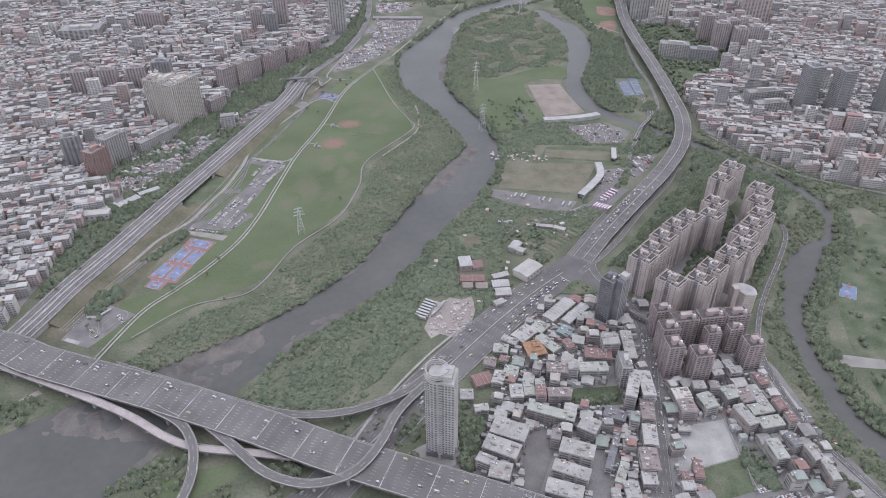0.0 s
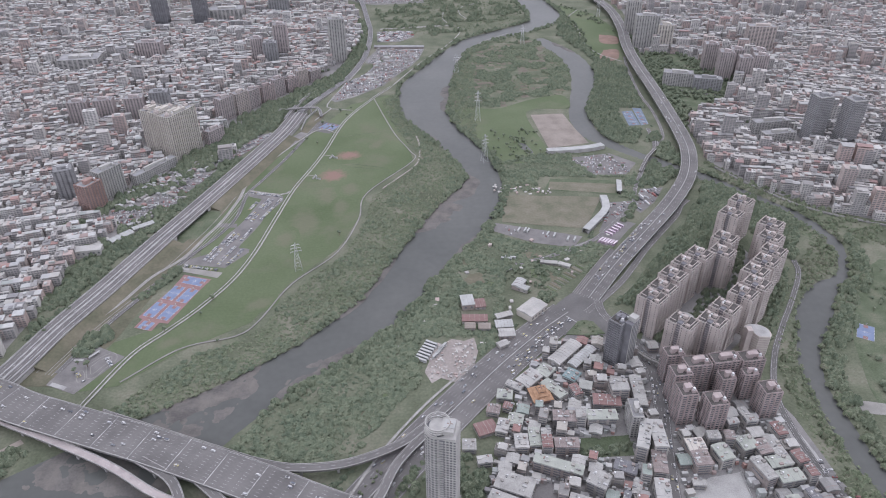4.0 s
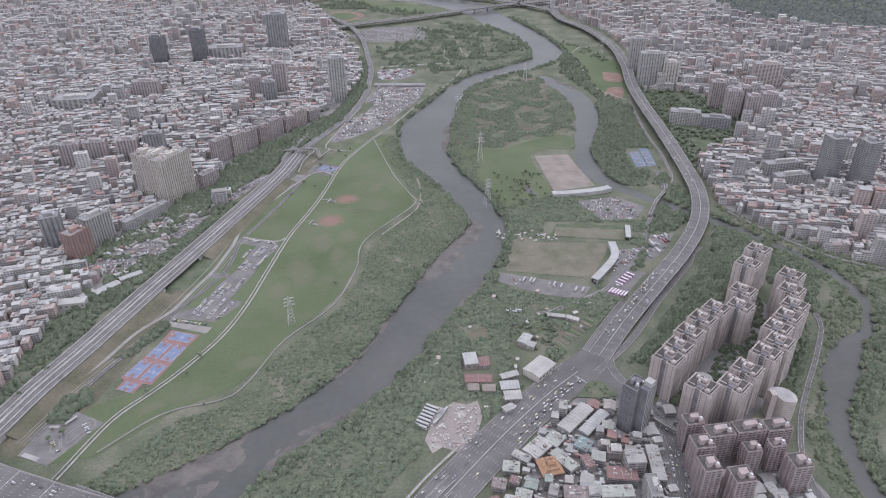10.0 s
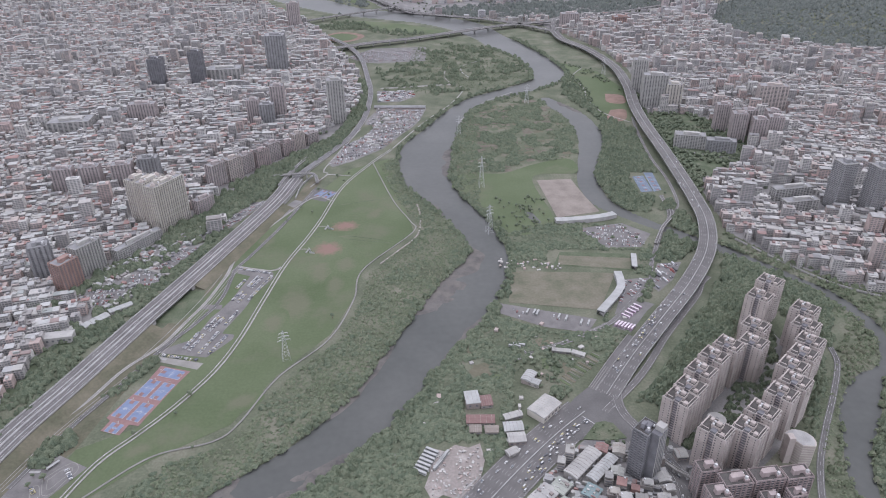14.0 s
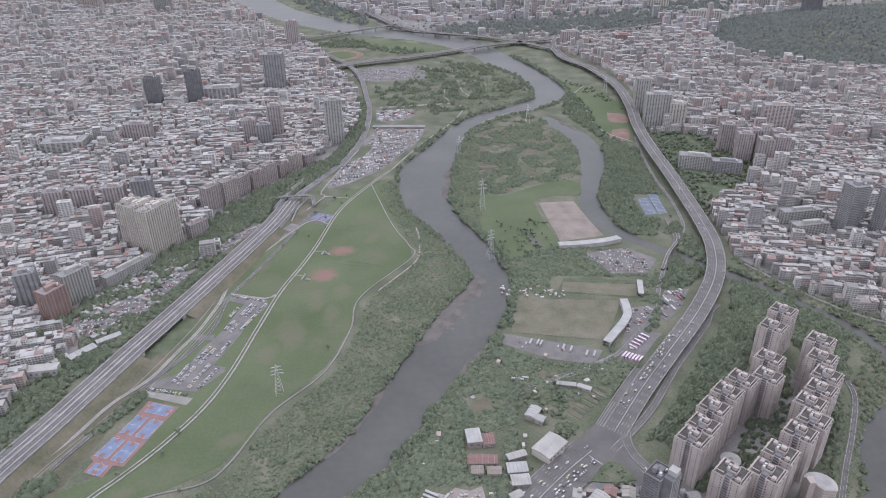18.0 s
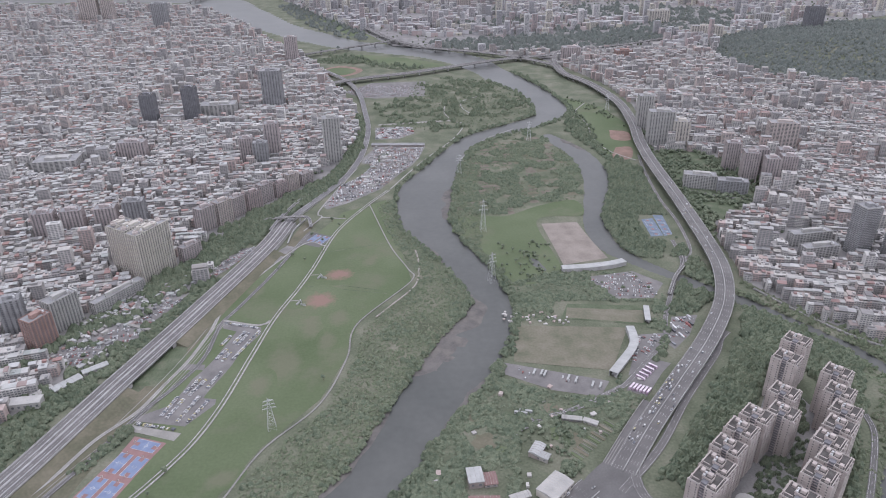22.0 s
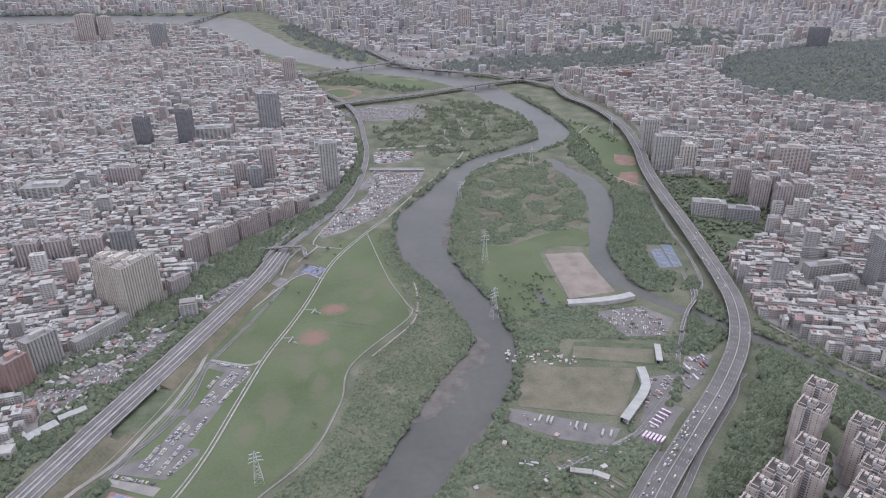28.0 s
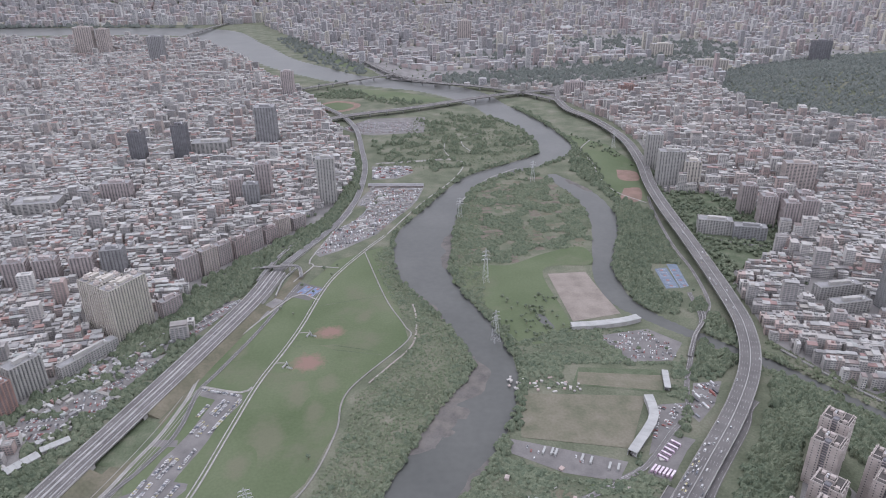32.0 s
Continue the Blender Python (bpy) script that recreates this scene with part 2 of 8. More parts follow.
M_BROWN = mat("brown_tin", [(0.24, 0.2, 0.19), (0.28, 0.24, 0.23)], 0.7, 0.15, 1.2, 0.2, amount=0.25)
M_BANDS = mat("pale_band_tile", [(0.47, 0.43, 0.405), (0.53, 0.485, 0.458)], 0.8, 0.1, 1.5, 0.1, amount=0.12)
# Haze is put into these colours: paler, low-contrast copies for the far blocks.
M_HAZEWALL = mat("far_block_walls", [(0.476, 0.466, 0.466), (0.405, 0.380, 0.374), (0.567, 0.557, 0.546), (0.466, 0.410, 0.400), (0.354, 0.350, 0.354), (0.557, 0.526, 0.455), (0.425, 0.354, 0.344), (0.486, 0.476, 0.486)], 0.85, 0.1, 1, 0, island=True, amount=0.15)
M_HAZEROOF = mat("far_block_roofs", [(0.466, 0.466, 0.472), (0.381, 0.381, 0.387), (0.530, 0.524, 0.519), (0.338, 0.338, 0.344), (0.424, 0.397, 0.387)], 0.8, 0.1, 1, 0, island=True, amount=0.15)
M_LOT = mat("worn_lot_asphalt", [(0.173, 0.166, 0.164), (0.224, 0.215, 0.21)], 0.9, 0.05, 0.6, 0.1, amount=0.18)
M_EXPW = mat("expressway_concrete", [(0.170, 0.166, 0.170), (0.210, 0.206, 0.209)], 0.9, 0.04, 0.6, 0.1, amount=0.16)
M_FIELD = mat("brown_playing_field", [(0.144, 0.153, 0.105), (0.178, 0.171, 0.128), (0.202, 0.186, 0.15)], 0.95, 0.035, 0.3, 0.3, amount=0.2)
M_CAR = mat("car_paint", [(0.626, 0.626, 0.626), (0.506, 0.506, 0.524), (0.092, 0.092, 0.101), (0.607, 0.607, 0.598), (0.23, 0.239, 0.258), (0.57, 0.57, 0.57), (0.46, 0.46, 0.469), (0.129, 0.147, 0.184), (0.607, 0.607, 0.607), (0.5, 0.45, 0.25)],
            0.35, 0.5, 2, 0, obj=True, amount=0.05, spec=0.5)
M_TYRE = mat("tyre_rubber", [(0.04, 0.04, 0.04)], 0.9, 1, 4, 0)
M_TANK = mat("steel_tank", [(0.38, 0.385, 0.39)], 0.7, 0.5, 2, 0, amount=0.15)
M_PARAP = mat("pale_parapet", [(0.33, 0.322, 0.31), (0.39, 0.38, 0.365)], 0.85, 0.08, 1.0, 0.1, amount=0.12)
M_JOINT = mat("joint_filler", [(0.245, 0.24, 0.24)], 0.85, 0.2, 1.0, 0.1, amount=0.15)
M_ROSE = mat("rose_tile", [(0.36, 0.305, 0.298), (0.415, 0.352, 0.342)], 0.8, 0.1, 1.5, 0.1, amount=0.18)
M_COURTG = mat("grey_blue_court", [(0.16, 0.2, 0.26), (0.19, 0.23, 0.29)], 0.85, 0.1, 1, 0, amount=0.15)
M_WHTIN = patchy("stained_white_tin", [(0.342, 0.336, 0.320), (0.396, 0.389, 0.371)], (0.25, 0.243, 0.232), 0.13, 0.5, 0.68, rough=0.7, fine=0.9, amount=0.22)
M_MAGENTA = mat("magenta_paint", [(0.4, 0.21, 0.36)], 0.6, 0.3, 2, 0, amount=0.15)
M_COACHR = mat("pink_white_roof", [(0.52, 0.4, 0.49)], 0.6, 0.3, 2, 0, amount=0.15)
M_WATER = mat("river_water", [(0.0992, 0.104, 0.0997), (0.117, 0.12, 0.114)], 0.34, 0.01, 0.12, 0.08, amount=0.12, spec=0.2)
# Far leaves: haze is put into the colour, paler, greyer and less varied.
M_HAZEWOOD = leafy("far_forest", [(0.138, 0.156, 0.147), (0.165, 0.183, 0.167), (0.187, 0.202, 0.185)], 11.0, fine=0.25, amount=0.18)

# ---------------------------------------------------------------- building tools


class Mesh:
    """Collects vertices and faces of one mesh."""

    def __init__(self):
        self.v, self.f = [], []

    def add(self, v, f):
        n = len(self.v)
        self.v += [tuple(p) for p in v]
        self.f += [tuple(i + n for i in q) for q in f]
        return self

    def box(self, x, y, z, sx, sy, sz, rot=0.0, top=1.0):
        c, s = math.cos(rot), math.sin(rot)
        v = []
        for k, e in ((0, 1.0), (1, top)):
            for a, b in ((-1, -1), (1, -1), (1, 1), (-1, 1)):
                px, py = a * sx / 2 * e, b * sy / 2 * e
                v.append((x + c * px - s * py, y + s * px + c * py, z + k * sz))
        return self.add(v, [(0, 3, 2, 1), (4, 5, 6, 7), (0, 1, 5, 4), (1, 2, 6, 5), (2, 3, 7, 6), (3, 0, 4, 7)])

    def bar(self, a, b, r):
        a, b = Vector(a), Vector(b)
        d = (b - a).normalized()
        u = d.orthogonal().normalized() * r
        w = d.cross(u)
        v = [p + q for p in (a, b) for q in (u, w, -u, -w)]
        return self.add(v, [(0, 1, 5, 4), (1, 2, 6, 5), (2, 3, 7, 6), (3, 0, 4, 7), (3, 2, 1, 0), (4, 5, 6, 7)])

    def drum(self, x, y, z, r, h, n=12, r2=None):
        r2 = r if r2 is None else r2
        v = [(x + q * math.cos(2 * math.pi * i / n), y + q * math.sin(2 * math.pi * i / n), zz) for q, zz in ((r, z), (r2, z + h)) for i in range(n)]
        f = [(i, (i + 1) % n, n + (i + 1) % n, n + i) for i in range(n)] + [tuple(range(2 * n - 1, n - 1, -1))[::-1], tuple(range(n))[::-1]]
        return self.add(v, f)

    def sheet(self, poly, z, thick=0.0):
        n = len(poly)
        area = sum(poly[i][0] * poly[(i + 1) % n][1] - poly[(i + 1) % n][0] * poly[i][1] for i in range(n))
        if area < 0:
            poly = poly[::-1]
        v = [(p[0], p[1], z) for p in poly]
        if not thick:
            return self.add(v, [tuple(range(n))])
        v += [(p[0], p[1], z - thick) for p in poly]
        return self.add(v, [tuple(range(n))] + [(i, n + i, n + (i + 1) % n, (i + 1) % n) for i in range(n)])

    def data(self, name, material, smooth=False):
        me = bpy.data.meshes.new(name)
        me.from_pydata(self.v, [], self.f)
        me.materials.append(material)
        if smooth:
            me.shade_smooth()
        me.update()
        return me


def part(name, mb, material, parent=None, label="", smooth=False):
    ob = new(name, mb if isinstance(mb, bpy.types.Mesh) else mb.data(name, material, smooth))
    ob.parent = parent
    return tagged(ob, label) if label else ob


def thing(name, label, category, group="", m=None, kind=""):
    ob = tagged(new(name), label, category, group, kind)
    if m is not None:
        ob.matrix_world = m
    return ob


def spline(pts, step=8.0):
    """A Catmull-Rom curve through control points of any dimension."""
    p = np.array(pts, float)
    p = np.vstack([2 * p[0] - p[1], p, 2 * p[-1] - p[-2]])
    out = []
    for i in range(1, len(p) - 2):
        n = max(2, int(np.linalg.norm(p[i + 1, :2] - p[i, :2]) / step))
        t = np.linspace(0, 1, n, endpoint=False)[:, None]
        a, b, c, d = p[i - 1], p[i], p[i + 1], p[i + 2]
        out.append(0.5 * (2 * b + (c - a) * t + (2 * a - 5 * b + 4 * c - d) * t ** 2 + (3 * b - a - 3 * c + d) * t ** 3))
    return np.vstack(out + [p[-2:-1]])


def inside(poly, x, y):
    x, y = np.asarray(x, float), np.asarray(y, float)
    r = np.zeros(x.shape, bool)
    n = len(poly)
    for i in range(n):
        (x0, y0), (x1, y1) = poly[i][:2], poly[(i + 1) % n][:2]
        if y0 != y1:
            r ^= ((y0 > y) != (y1 > y)) & (x < (x1 - x0) * (y - y0) / (y1 - y0) + x0)
    return r


def near_line(line, x, y):
    """Distance of points to a sampled line, and the index of the nearest sample."""
    x, y = np.asarray(x, float).ravel(), np.asarray(y, float).ravel()
    d, k = np.empty(len(x)), np.empty(len(x), int)
    for i in range(0, len(x), 4000):
        q = np.hypot(x[i:i + 4000, None] - line[None, :, 0], y[i:i + 4000, None] - line[None, :, 1])
        k[i:i + 4000] = q.argmin(1)
        d[i:i + 4000] = q.min(1)
    return d, k

# ---------------------------------------------------------------- rivers and ground
# centre lines with half widths
RIVER = spline([(-480, 270, 90), (-415, 345, 82), (-340, 425, 62), (-268, 497, 45), (-214, 550, 31), (-177, 589, 27), (-131, 634, 28), (-78, 705, 30), (-34, 800, 34), (4, 875, 41),
                (38, 950, 41), (61, 1015, 31), (63, 1062, 26), (42, 1140, 28), (2, 1228, 31), (-34, 1315, 42), (-41, 1410, 50), (-36, 1495, 50), (-14, 1580, 37)])
RIVER2 = spline([(-14, 1580, 37), (28, 1715, 26), (80, 1806, 28), (180, 1890, 30), (262, 1965, 33), (292, 2040, 42), (286, 2125, 42), (256, 2255, 44), (195, 2395, 56), (148, 2520, 52), (70, 2690, 70),
                 (-60, 2820, 70), (-190, 2890, 72), (-390, 3010, 72), (-570, 3200, 84), (-760, 3440, 84), (-1050, 3920, 112), (-1400, 4400, 150), (-2100, 4520, 170), (-3400, 4560, 170)], 14)
BRANCH = spline([(252, 1815, 12), (270, 1768, 18), (304, 1680, 24), (316, 1560, 26), (302, 1478, 22), (276, 1372, 16), (265, 1291, 18), (274, 1220, 16), (300, 1177, 12), (338, 1133, 9), (360, 1113, 9),
                 (395, 1076, 9), (420, 1054, 9), (445, 1025, 9), (499, 957, 8), (530, 915, 7), (546, 850, 7), (537, 798, 5), (515, 761, 6), (485, 738, 12), (449, 690, 18), (419, 638, 11), (403, 600, 10)])
BRANCH2 = spline([(403, 600, 10), (396, 560, 8), (395, 510, 10), (402, 441, 11), (450, 360, 14), (520, 250, 14)])
WATERS = np.vstack([RIVER, RIVER2, BRANCH, BRANCH2])


def shore(x, y):
    """Metres from the water's edge, negative in the water."""
    sh = np.shape(x)
    d, k = near_line(WATERS, x, y)
    return (d - WATERS[k, 2]).reshape(sh)


def ridge(y):
    """Rising ground at the far edge of the city."""
    r = np.clip((np.asarray(y, float) - 5150) / 420.0, 0, 1)
    return 120 * r * r


def hill(x, y):
    """The wooded hill in the east and the rise at the far edge."""
    u, v = (x - 1850) / 620.0, (y - 2860) / 400.0
    h = 66 * np.exp(-(u * u + v * v) * 1.7)
    u, v = (x - 1390) / 300.0, (y - 2680) / 260.0
    h = h + 36 * np.exp(-(u * u + v * v) * 1.8)
    return np.where(h > 3, h - 3, 0) + ridge(y)


def terrain(x, y):
    s = shore(x, y)
    bank = np.clip((s + 3) / 10.0, 0, 1)
    return -4.0 + 4.0 * bank * bank * (3 - 2 * bank) + hill(x, y)


def sheet_grid(xs, ys):
    gx, gy = np.meshgrid(xs, ys)
    gz = terrain(gx, gy)
    v = np.column_stack([gx.ravel(), gy.ravel(), gz.ravel()])
    n, m = len(xs), len(ys)
    i = (np.arange(m - 1)[:, None] * n + np.arange(n - 1)[None, :]).ravel()
    return v, np.column_stack([i, i + 1, i + n + 1, i + n])


def graded(a, b, c, d, fine, coarse):
    return np.concatenate([np.arange(a, b, coarse), np.arange(b, c, fine), np.arange(c, d + 1, coarse)])


gv, gf = sheet_grid(np.concatenate([np.arange(-6000, -1700, 60), np.arange(-1700, -520, 22), graded(-520, -520, 620, 6001, 7.5, 60)]),
                    np.concatenate([graded(-600, 240, 2000, 2000, 8, 30), np.arange(2008, 4700, 19), np.arange(4710, 9001, 60)]))
gm = bpy.data.meshes.new("ground")
gm.from_pydata(gv.tolist(), [], gf.tolist())
gm.materials.append(M_GROUND)
gm.shade_smooth()
tagged(part("ground", gm, None), "scrubby green and brown river plain", "ground", kind="structure")
tagged(part("water", Mesh().sheet([(-6000, -600), (6000, -600), (6000, 8000), (-6000, 8000)], -1.9), M_WATER),
       "calm grey river water winding through the plain", "river", kind="structure")


def flat(name, pts, z, material, label, category, smooth_step=0, kind="structure"):
    if smooth_step:
        pts = [tuple(p[:2]) for p in spline(pts + pts[:1], smooth_step)[:-1]]
    return tagged(part(name, Mesh().sheet(pts, z), material), label, category, kind=kind)


def offset_line(line, off):
    d = np.gradient(line[:, :2], axis=0)
    d /= np.linalg.norm(d, axis=1)[:, None] + 1e-9
    out = line.copy()
    out[:, 0] += d[:, 1] * off
    out[:, 1] -= d[:, 0] * off
    return out


def ribbon(mb, line, o0, o1, z0=None, z1=None, top=None, thick=0.0):
    """A strip between two offsets (to the right is plus) of a line of x, y, z."""
    a, b = offset_line(line, o0), offset_line(line, o1)
    za = line[:, 2] + (z0 or 0)
    n = len(line)
    v = [(a[i, 0], a[i, 1], za[i]) for i in range(n)] + [(b[i, 0], b[i, 1], za[i]) for i in range(n)]
    f = [(i, n + i, n + i + 1, i + 1) for i in range(n - 1)]
    if thick:
        v += [(a[i, 0], a[i, 1], za[i] - thick) for i in range(n)] + [(b[i, 0], b[i, 1], za[i] - thick) for i in range(n)]
        f += [(i, i + 1, 2 * n + i + 1, 2 * n + i) for i in range(n - 1)] + [(n + i, 3 * n + i, 3 * n + i + 1, n + i + 1) for i in range(n - 1)]
        f += [(2 * n + i, 2 * n + i + 1, 3 * n + i + 1, 3 * n + i) for i in range(n - 1)]
    return mb.add(v, f)


def dashes(mb, line, off, width, on, gap, dz):
    d = np.concatenate([[0], np.cumsum(np.linalg.norm(np.diff(line[:, :2], axis=0), axis=1))])
    s = 0.0
    while s + on < d[-1]:
        q = np.column_stack([np.interp([s, s + on], d, line[:, k]) for k in range(3)])
        ribbon(mb, q, off - width / 2, off + width / 2, dz)
        s += on + gap


ROADS = []


def road(name, pts, width, lanes, label, category, thick=0.0, rail=0.9, pier=0, wall=0.0, step=8.0, median=False, material=None, wide=(), dash=(5, 9), edge=0.6, lane_strips=(), joints=False):
    """A carriageway on a line of x, y, z: deck, parapets, markings and piers as parts. wall: depth of solid side walls."""
    line = spline(pts, step)[:, :3]
    root = tagged(new(name), label, category, kind="structure")
    ROADS.append(name)
    if not rail:
        line[:, 2] += 0.012 * len(ROADS)
    h = width / 2
    part("deck", ribbon(Mesh(), line, -h, h, thick=thick or 0.15), material or M_DECK, root)
    for a, b in lane_strips:
        part("carriageway", ribbon(Mesh(), line, a, b, 0.03), M_DECK, root, "dark asphalt carriageway")
    for a, b in lane_strips:
        for q in (a - 0.8, b + 0.1):
            part("barrier", ribbon(Mesh(), line, q, q + 0.7, 0.85, thick=0.85), M_CONC, root, "pale concrete lane barrier")
    marks = Mesh()
    for off in (-h + edge + 0.5, h - edge - 0.5):
        ribbon(marks, line, off - 0.12, off + 0.12, 0.06)
    for i in range(1, lanes):
        off = -h + 1 + (width - 2) * i / lanes
        if median and i == lanes // 2:
            continue
        dashes(marks, line, off, 0.2, *dash, 0.06)
    tagged(part("lane_markings", marks, M_WHITE, root), "white lane lines", kind="stuff")
    if rail:
        part("parapet", ribbon(Mesh(), line, -h, -h + 0.5, rail, thick=rail + max(thick, 0.2) + wall), M_PARAP, root)
        part("parapet", ribbon(Mesh(), line, h - 0.5, h, rail, thick=rail + max(thick, 0.2) + wall), M_PARAP, root)
    if median:
        part("median_barrier", ribbon(Mesh(), line, -0.5, 0.5, 0.9, thick=0.9), M_CONC, root)
    if pier:
        d = np.concatenate([[0], np.cumsum(np.linalg.norm(np.diff(line[:, :2], axis=0), axis=1))])
        for s in np.arange(pier * 0.6, d[-1], pier):
            x, y, z = [float(np.interp(s, d, line[:, k])) for k in range(3)]
            x2, y2 = [float(np.interp(min(s + 3, d[-1]), d, line[:, k])) for k in range(2)]
            if z < 4:
                continue
            a = math.atan2(y2 - y, x2 - x)
            mb = Mesh().box(x, y, -5, 2.4, min(4.5, width * 0.4), z + 5 - thick, a)
            mb.box(x, y, z - thick - 1.6, 2.6, width * 0.8, 1.5, a)
            part("pier", mb, M_CONC, root)
        for s in np.arange(pier * 0.6, d[-1], pier):
            if joints:
                q = np.column_stack([np.interp([s - 0.28, s + 0.28], d, line[:, k]) for k in range(3)])
                part("expansion_joint", ribbon(Mesh(), q, -h + 0.6, h - 0.6, 0.07), M_JOINT, root)
    return line


def ribbon_on(pts, width, z):
    """A soft-lined strip through plan points at one height."""
    return ribbon(Mesh(), spline([(x, y, z) for x, y in pts], 8), -width / 2, width / 2)


# zones laid on the ground
CITYW = [(-505, 560), (-496, 735), (-486, 800), (-432, 930), (-405, 1010), (-375, 1120), (-316, 1330), (-262, 1500), (-218, 1690), (-212, 1850), (-240, 2020), (-290, 2200), (-345, 2330), (-420, 2560),
         (-560, 2830), (-720, 3100), (-960, 3560), (-1200, 3950), (-1600, 4140), (-3600, 4180), (-4200, 3000), (-2600, 1500), (-1300, 500)]
CITYE = [(455, 1095), (500, 1010), (560, 940), (640, 900), (760, 850), (1100, 700), (2600, 1500), (3600, 2500), (2500, 2600), (1500, 2150), (1000, 2350), (960, 2700), (1100, 3050), (2200, 3600), (3300, 3900), (3300, 5600),
         (-900, 5600), (-1100, 4700), (-700, 3900), (-440, 3420), (-200, 2960), (60, 2830), (330, 2720), (420, 2520), (500, 2290), (520, 2080), (505, 1880), (480, 1720), (470, 1500), (465, 1300)]
NEAR = [(-2, 395), (40, 440), (60, 500), (95, 600), (165, 672), (225, 640), (250, 600), (330, 590), (352, 520), (362, 440), (390, 360), (390, 250), (40, 250)]
flat("city_ground", CITYW, 0.15, M_CITYG, "grey paved streets of a dense old city", "streets")
flat("city_ground", CITYE, 0.15, M_CITYG, "grey paved streets of a dense old city", "streets")
flat("district_ground", NEAR, 0.12, M_CITYG, "grey paved lanes and yards", "streets")
MEADOW = [(-395, 560), (-383, 640), (-330, 672), (-318, 745), (-330, 800), (-345, 870), (-320, 1000), (-300, 1110), (-245, 1230), (-190, 1370), (-115, 1425), (-90, 1290), (-52, 1110), (-122, 1000), (-128, 915), (-148, 835), (-200, 755),
          (-232, 675), (-300, 625), (-350, 570)]
flat("office_green", [(458, 1260), (500, 1320), (590, 1400), (650, 1500), (640, 1600), (560, 1690), (480, 1690), (462, 1500)], 0.24, M_ROUGH, "green plots round the office blocks", "park")
flat("meadow", MEADOW, 0.25, M_MEADOW, "wide mown green riverside meadow with worn patches", "meadow")
def disc(x, y, z, rx, ry, turn=0.0):
    """A flat round sheet about its own origin."""
    m = Mesh().sheet([(math.cos(t), math.sin(t)) for t in np.linspace(0, 2 * math.pi, 36, endpoint=False)], 0.0)
    return m, Matrix.Translation((x, y, z)) @ Matrix.Rotation(radians(turn), 4, "Z") @ Matrix.Diagonal((rx, ry, 1, 1))


for k, (x, y, rx, ry, turn) in enumerate(((-205, 905, 34, 62, 10), (-186, 992, 26, 55, 8), (-226, 862, 20, 34, 0), (-158, 950, 18, 40, 0), (-285, 1085, 20, 28, 0), (-230, 712, 26, 18, 30), (-120, 1180, 18, 38, -20), (-170, 1094, 30, 44, 10), (-150, 1010, 24, 30, 0), (-318, 640, 24, 14, 40))):
    mesh_, m_ = disc(x, y, 0.30 + 0.008 * k, rx, ry, turn)
    tagged(part("worn_patch", mesh_, M_WORN), "worn brownish patch of grass", "grass patch", kind="structure").matrix_world = m_
for drain in ([(-216, 1099), (-153, 1087), (-87, 1074)], [(-192, 1211), (-142, 1227), (-95, 1243)], [(-212, 1112), (-160, 1100), (-100, 1084)]):
    tagged(part("drain_line", ribbon_on(drain, 1.7, 0.37), M_ROUGH), "dark grassy drain across the meadow", "drain", kind="structure")
flat("grass_verge", [(-470, 570), (-412, 700), (-392, 790), (-350, 900), (-322, 1000), (-300, 1105), (-270, 1240), (-255, 1330), (-232, 1330), (-250, 1230), (-300, 1100), (-345, 870), (-383, 640), (-420, 570)], 0.2, M_DRY,
     "dry grass verge below the expressway", "verge")
flat("golf_lawn", [(11, 1283), (21, 1337), (61, 1347), (112, 1346), (176, 1390), (247, 1416), (250, 1345), (165, 1325), (182, 1150), (150, 1105), (86, 1100), (70, 1180), (45, 1240)], 0.25, M_MEADOW, "green lawn on the river bend", "lawn", 10)
flat("dirt_field", [(171, 1310), (235, 1316), (248, 1240), (262, 1178), (187, 1156)], 0.35, M_DIRT, "bare brown dirt ball field", "sports field")
flat("ball_field", [(174, 1040), (288, 1032), (272, 984), (160, 1002)], 0.3, M_ROUGH, "grassy ball field with a dusty middle", "sports field")
flat("ball_field_grass", [(172, 1030), (280, 1020), (270, 988), (166, 1004)], 0.36, M_FIELD, "bare dusty middle of the ball field", "sports field")
flat("football_field", [(90, 986), (246, 978), (205, 884), (86, 904)], 0.3, M_FIELD, "worn brown-green football field", "sports field")
flat("bus_yard", [(60, 906), (108, 891), (197, 863), (180, 834), (126, 847), (72, 878)], 0.3, M_LOT, "grey gravel yard with parked buses", "yard")
flat("stand_car_park", [(252, 960), (291, 964), (279, 939), (257, 911), (231, 880), (222, 873), (241, 920)], 0.27, M_LOT, "grey asphalt car park behind the stand", "car park")
flat("storage_yard", [(313, 1003), (350, 1007), (324, 959), (295, 927), (288, 943)], 0.27, M_LOT, "grey storage yard beside the viaduct", "yard")
flat("coach_yard", [(241, 894), (257, 909), (281, 897), (266, 880), (234, 833), (213, 846)], 0.3, M_LOT, "grey paved yard for coaches", "yard")
flat("car_park", [(218, 1117), (290, 1134), (328, 1096), (302, 1054), (216, 1050)], 0.3, M_LOT, "asphalt car park by the stand", "car park")
flat("estate_ground", [(222, 628), (252, 590), (300, 600), (345, 640), (425, 770), (420, 800), (402, 872), (375, 840), (330, 765), (240, 672)], 0.22, M_CITYG, "dark paved court of the tower estate", "courtyard")
flat("west_green", [(-500, 690), (-470, 790), (-430, 890), (-385, 1010), (-350, 1110), (-372, 1118), (-418, 1010), (-462, 890), (-520, 760)], 0.2, M_ROUGH, "green overgrown strip beside the expressway", "verge")
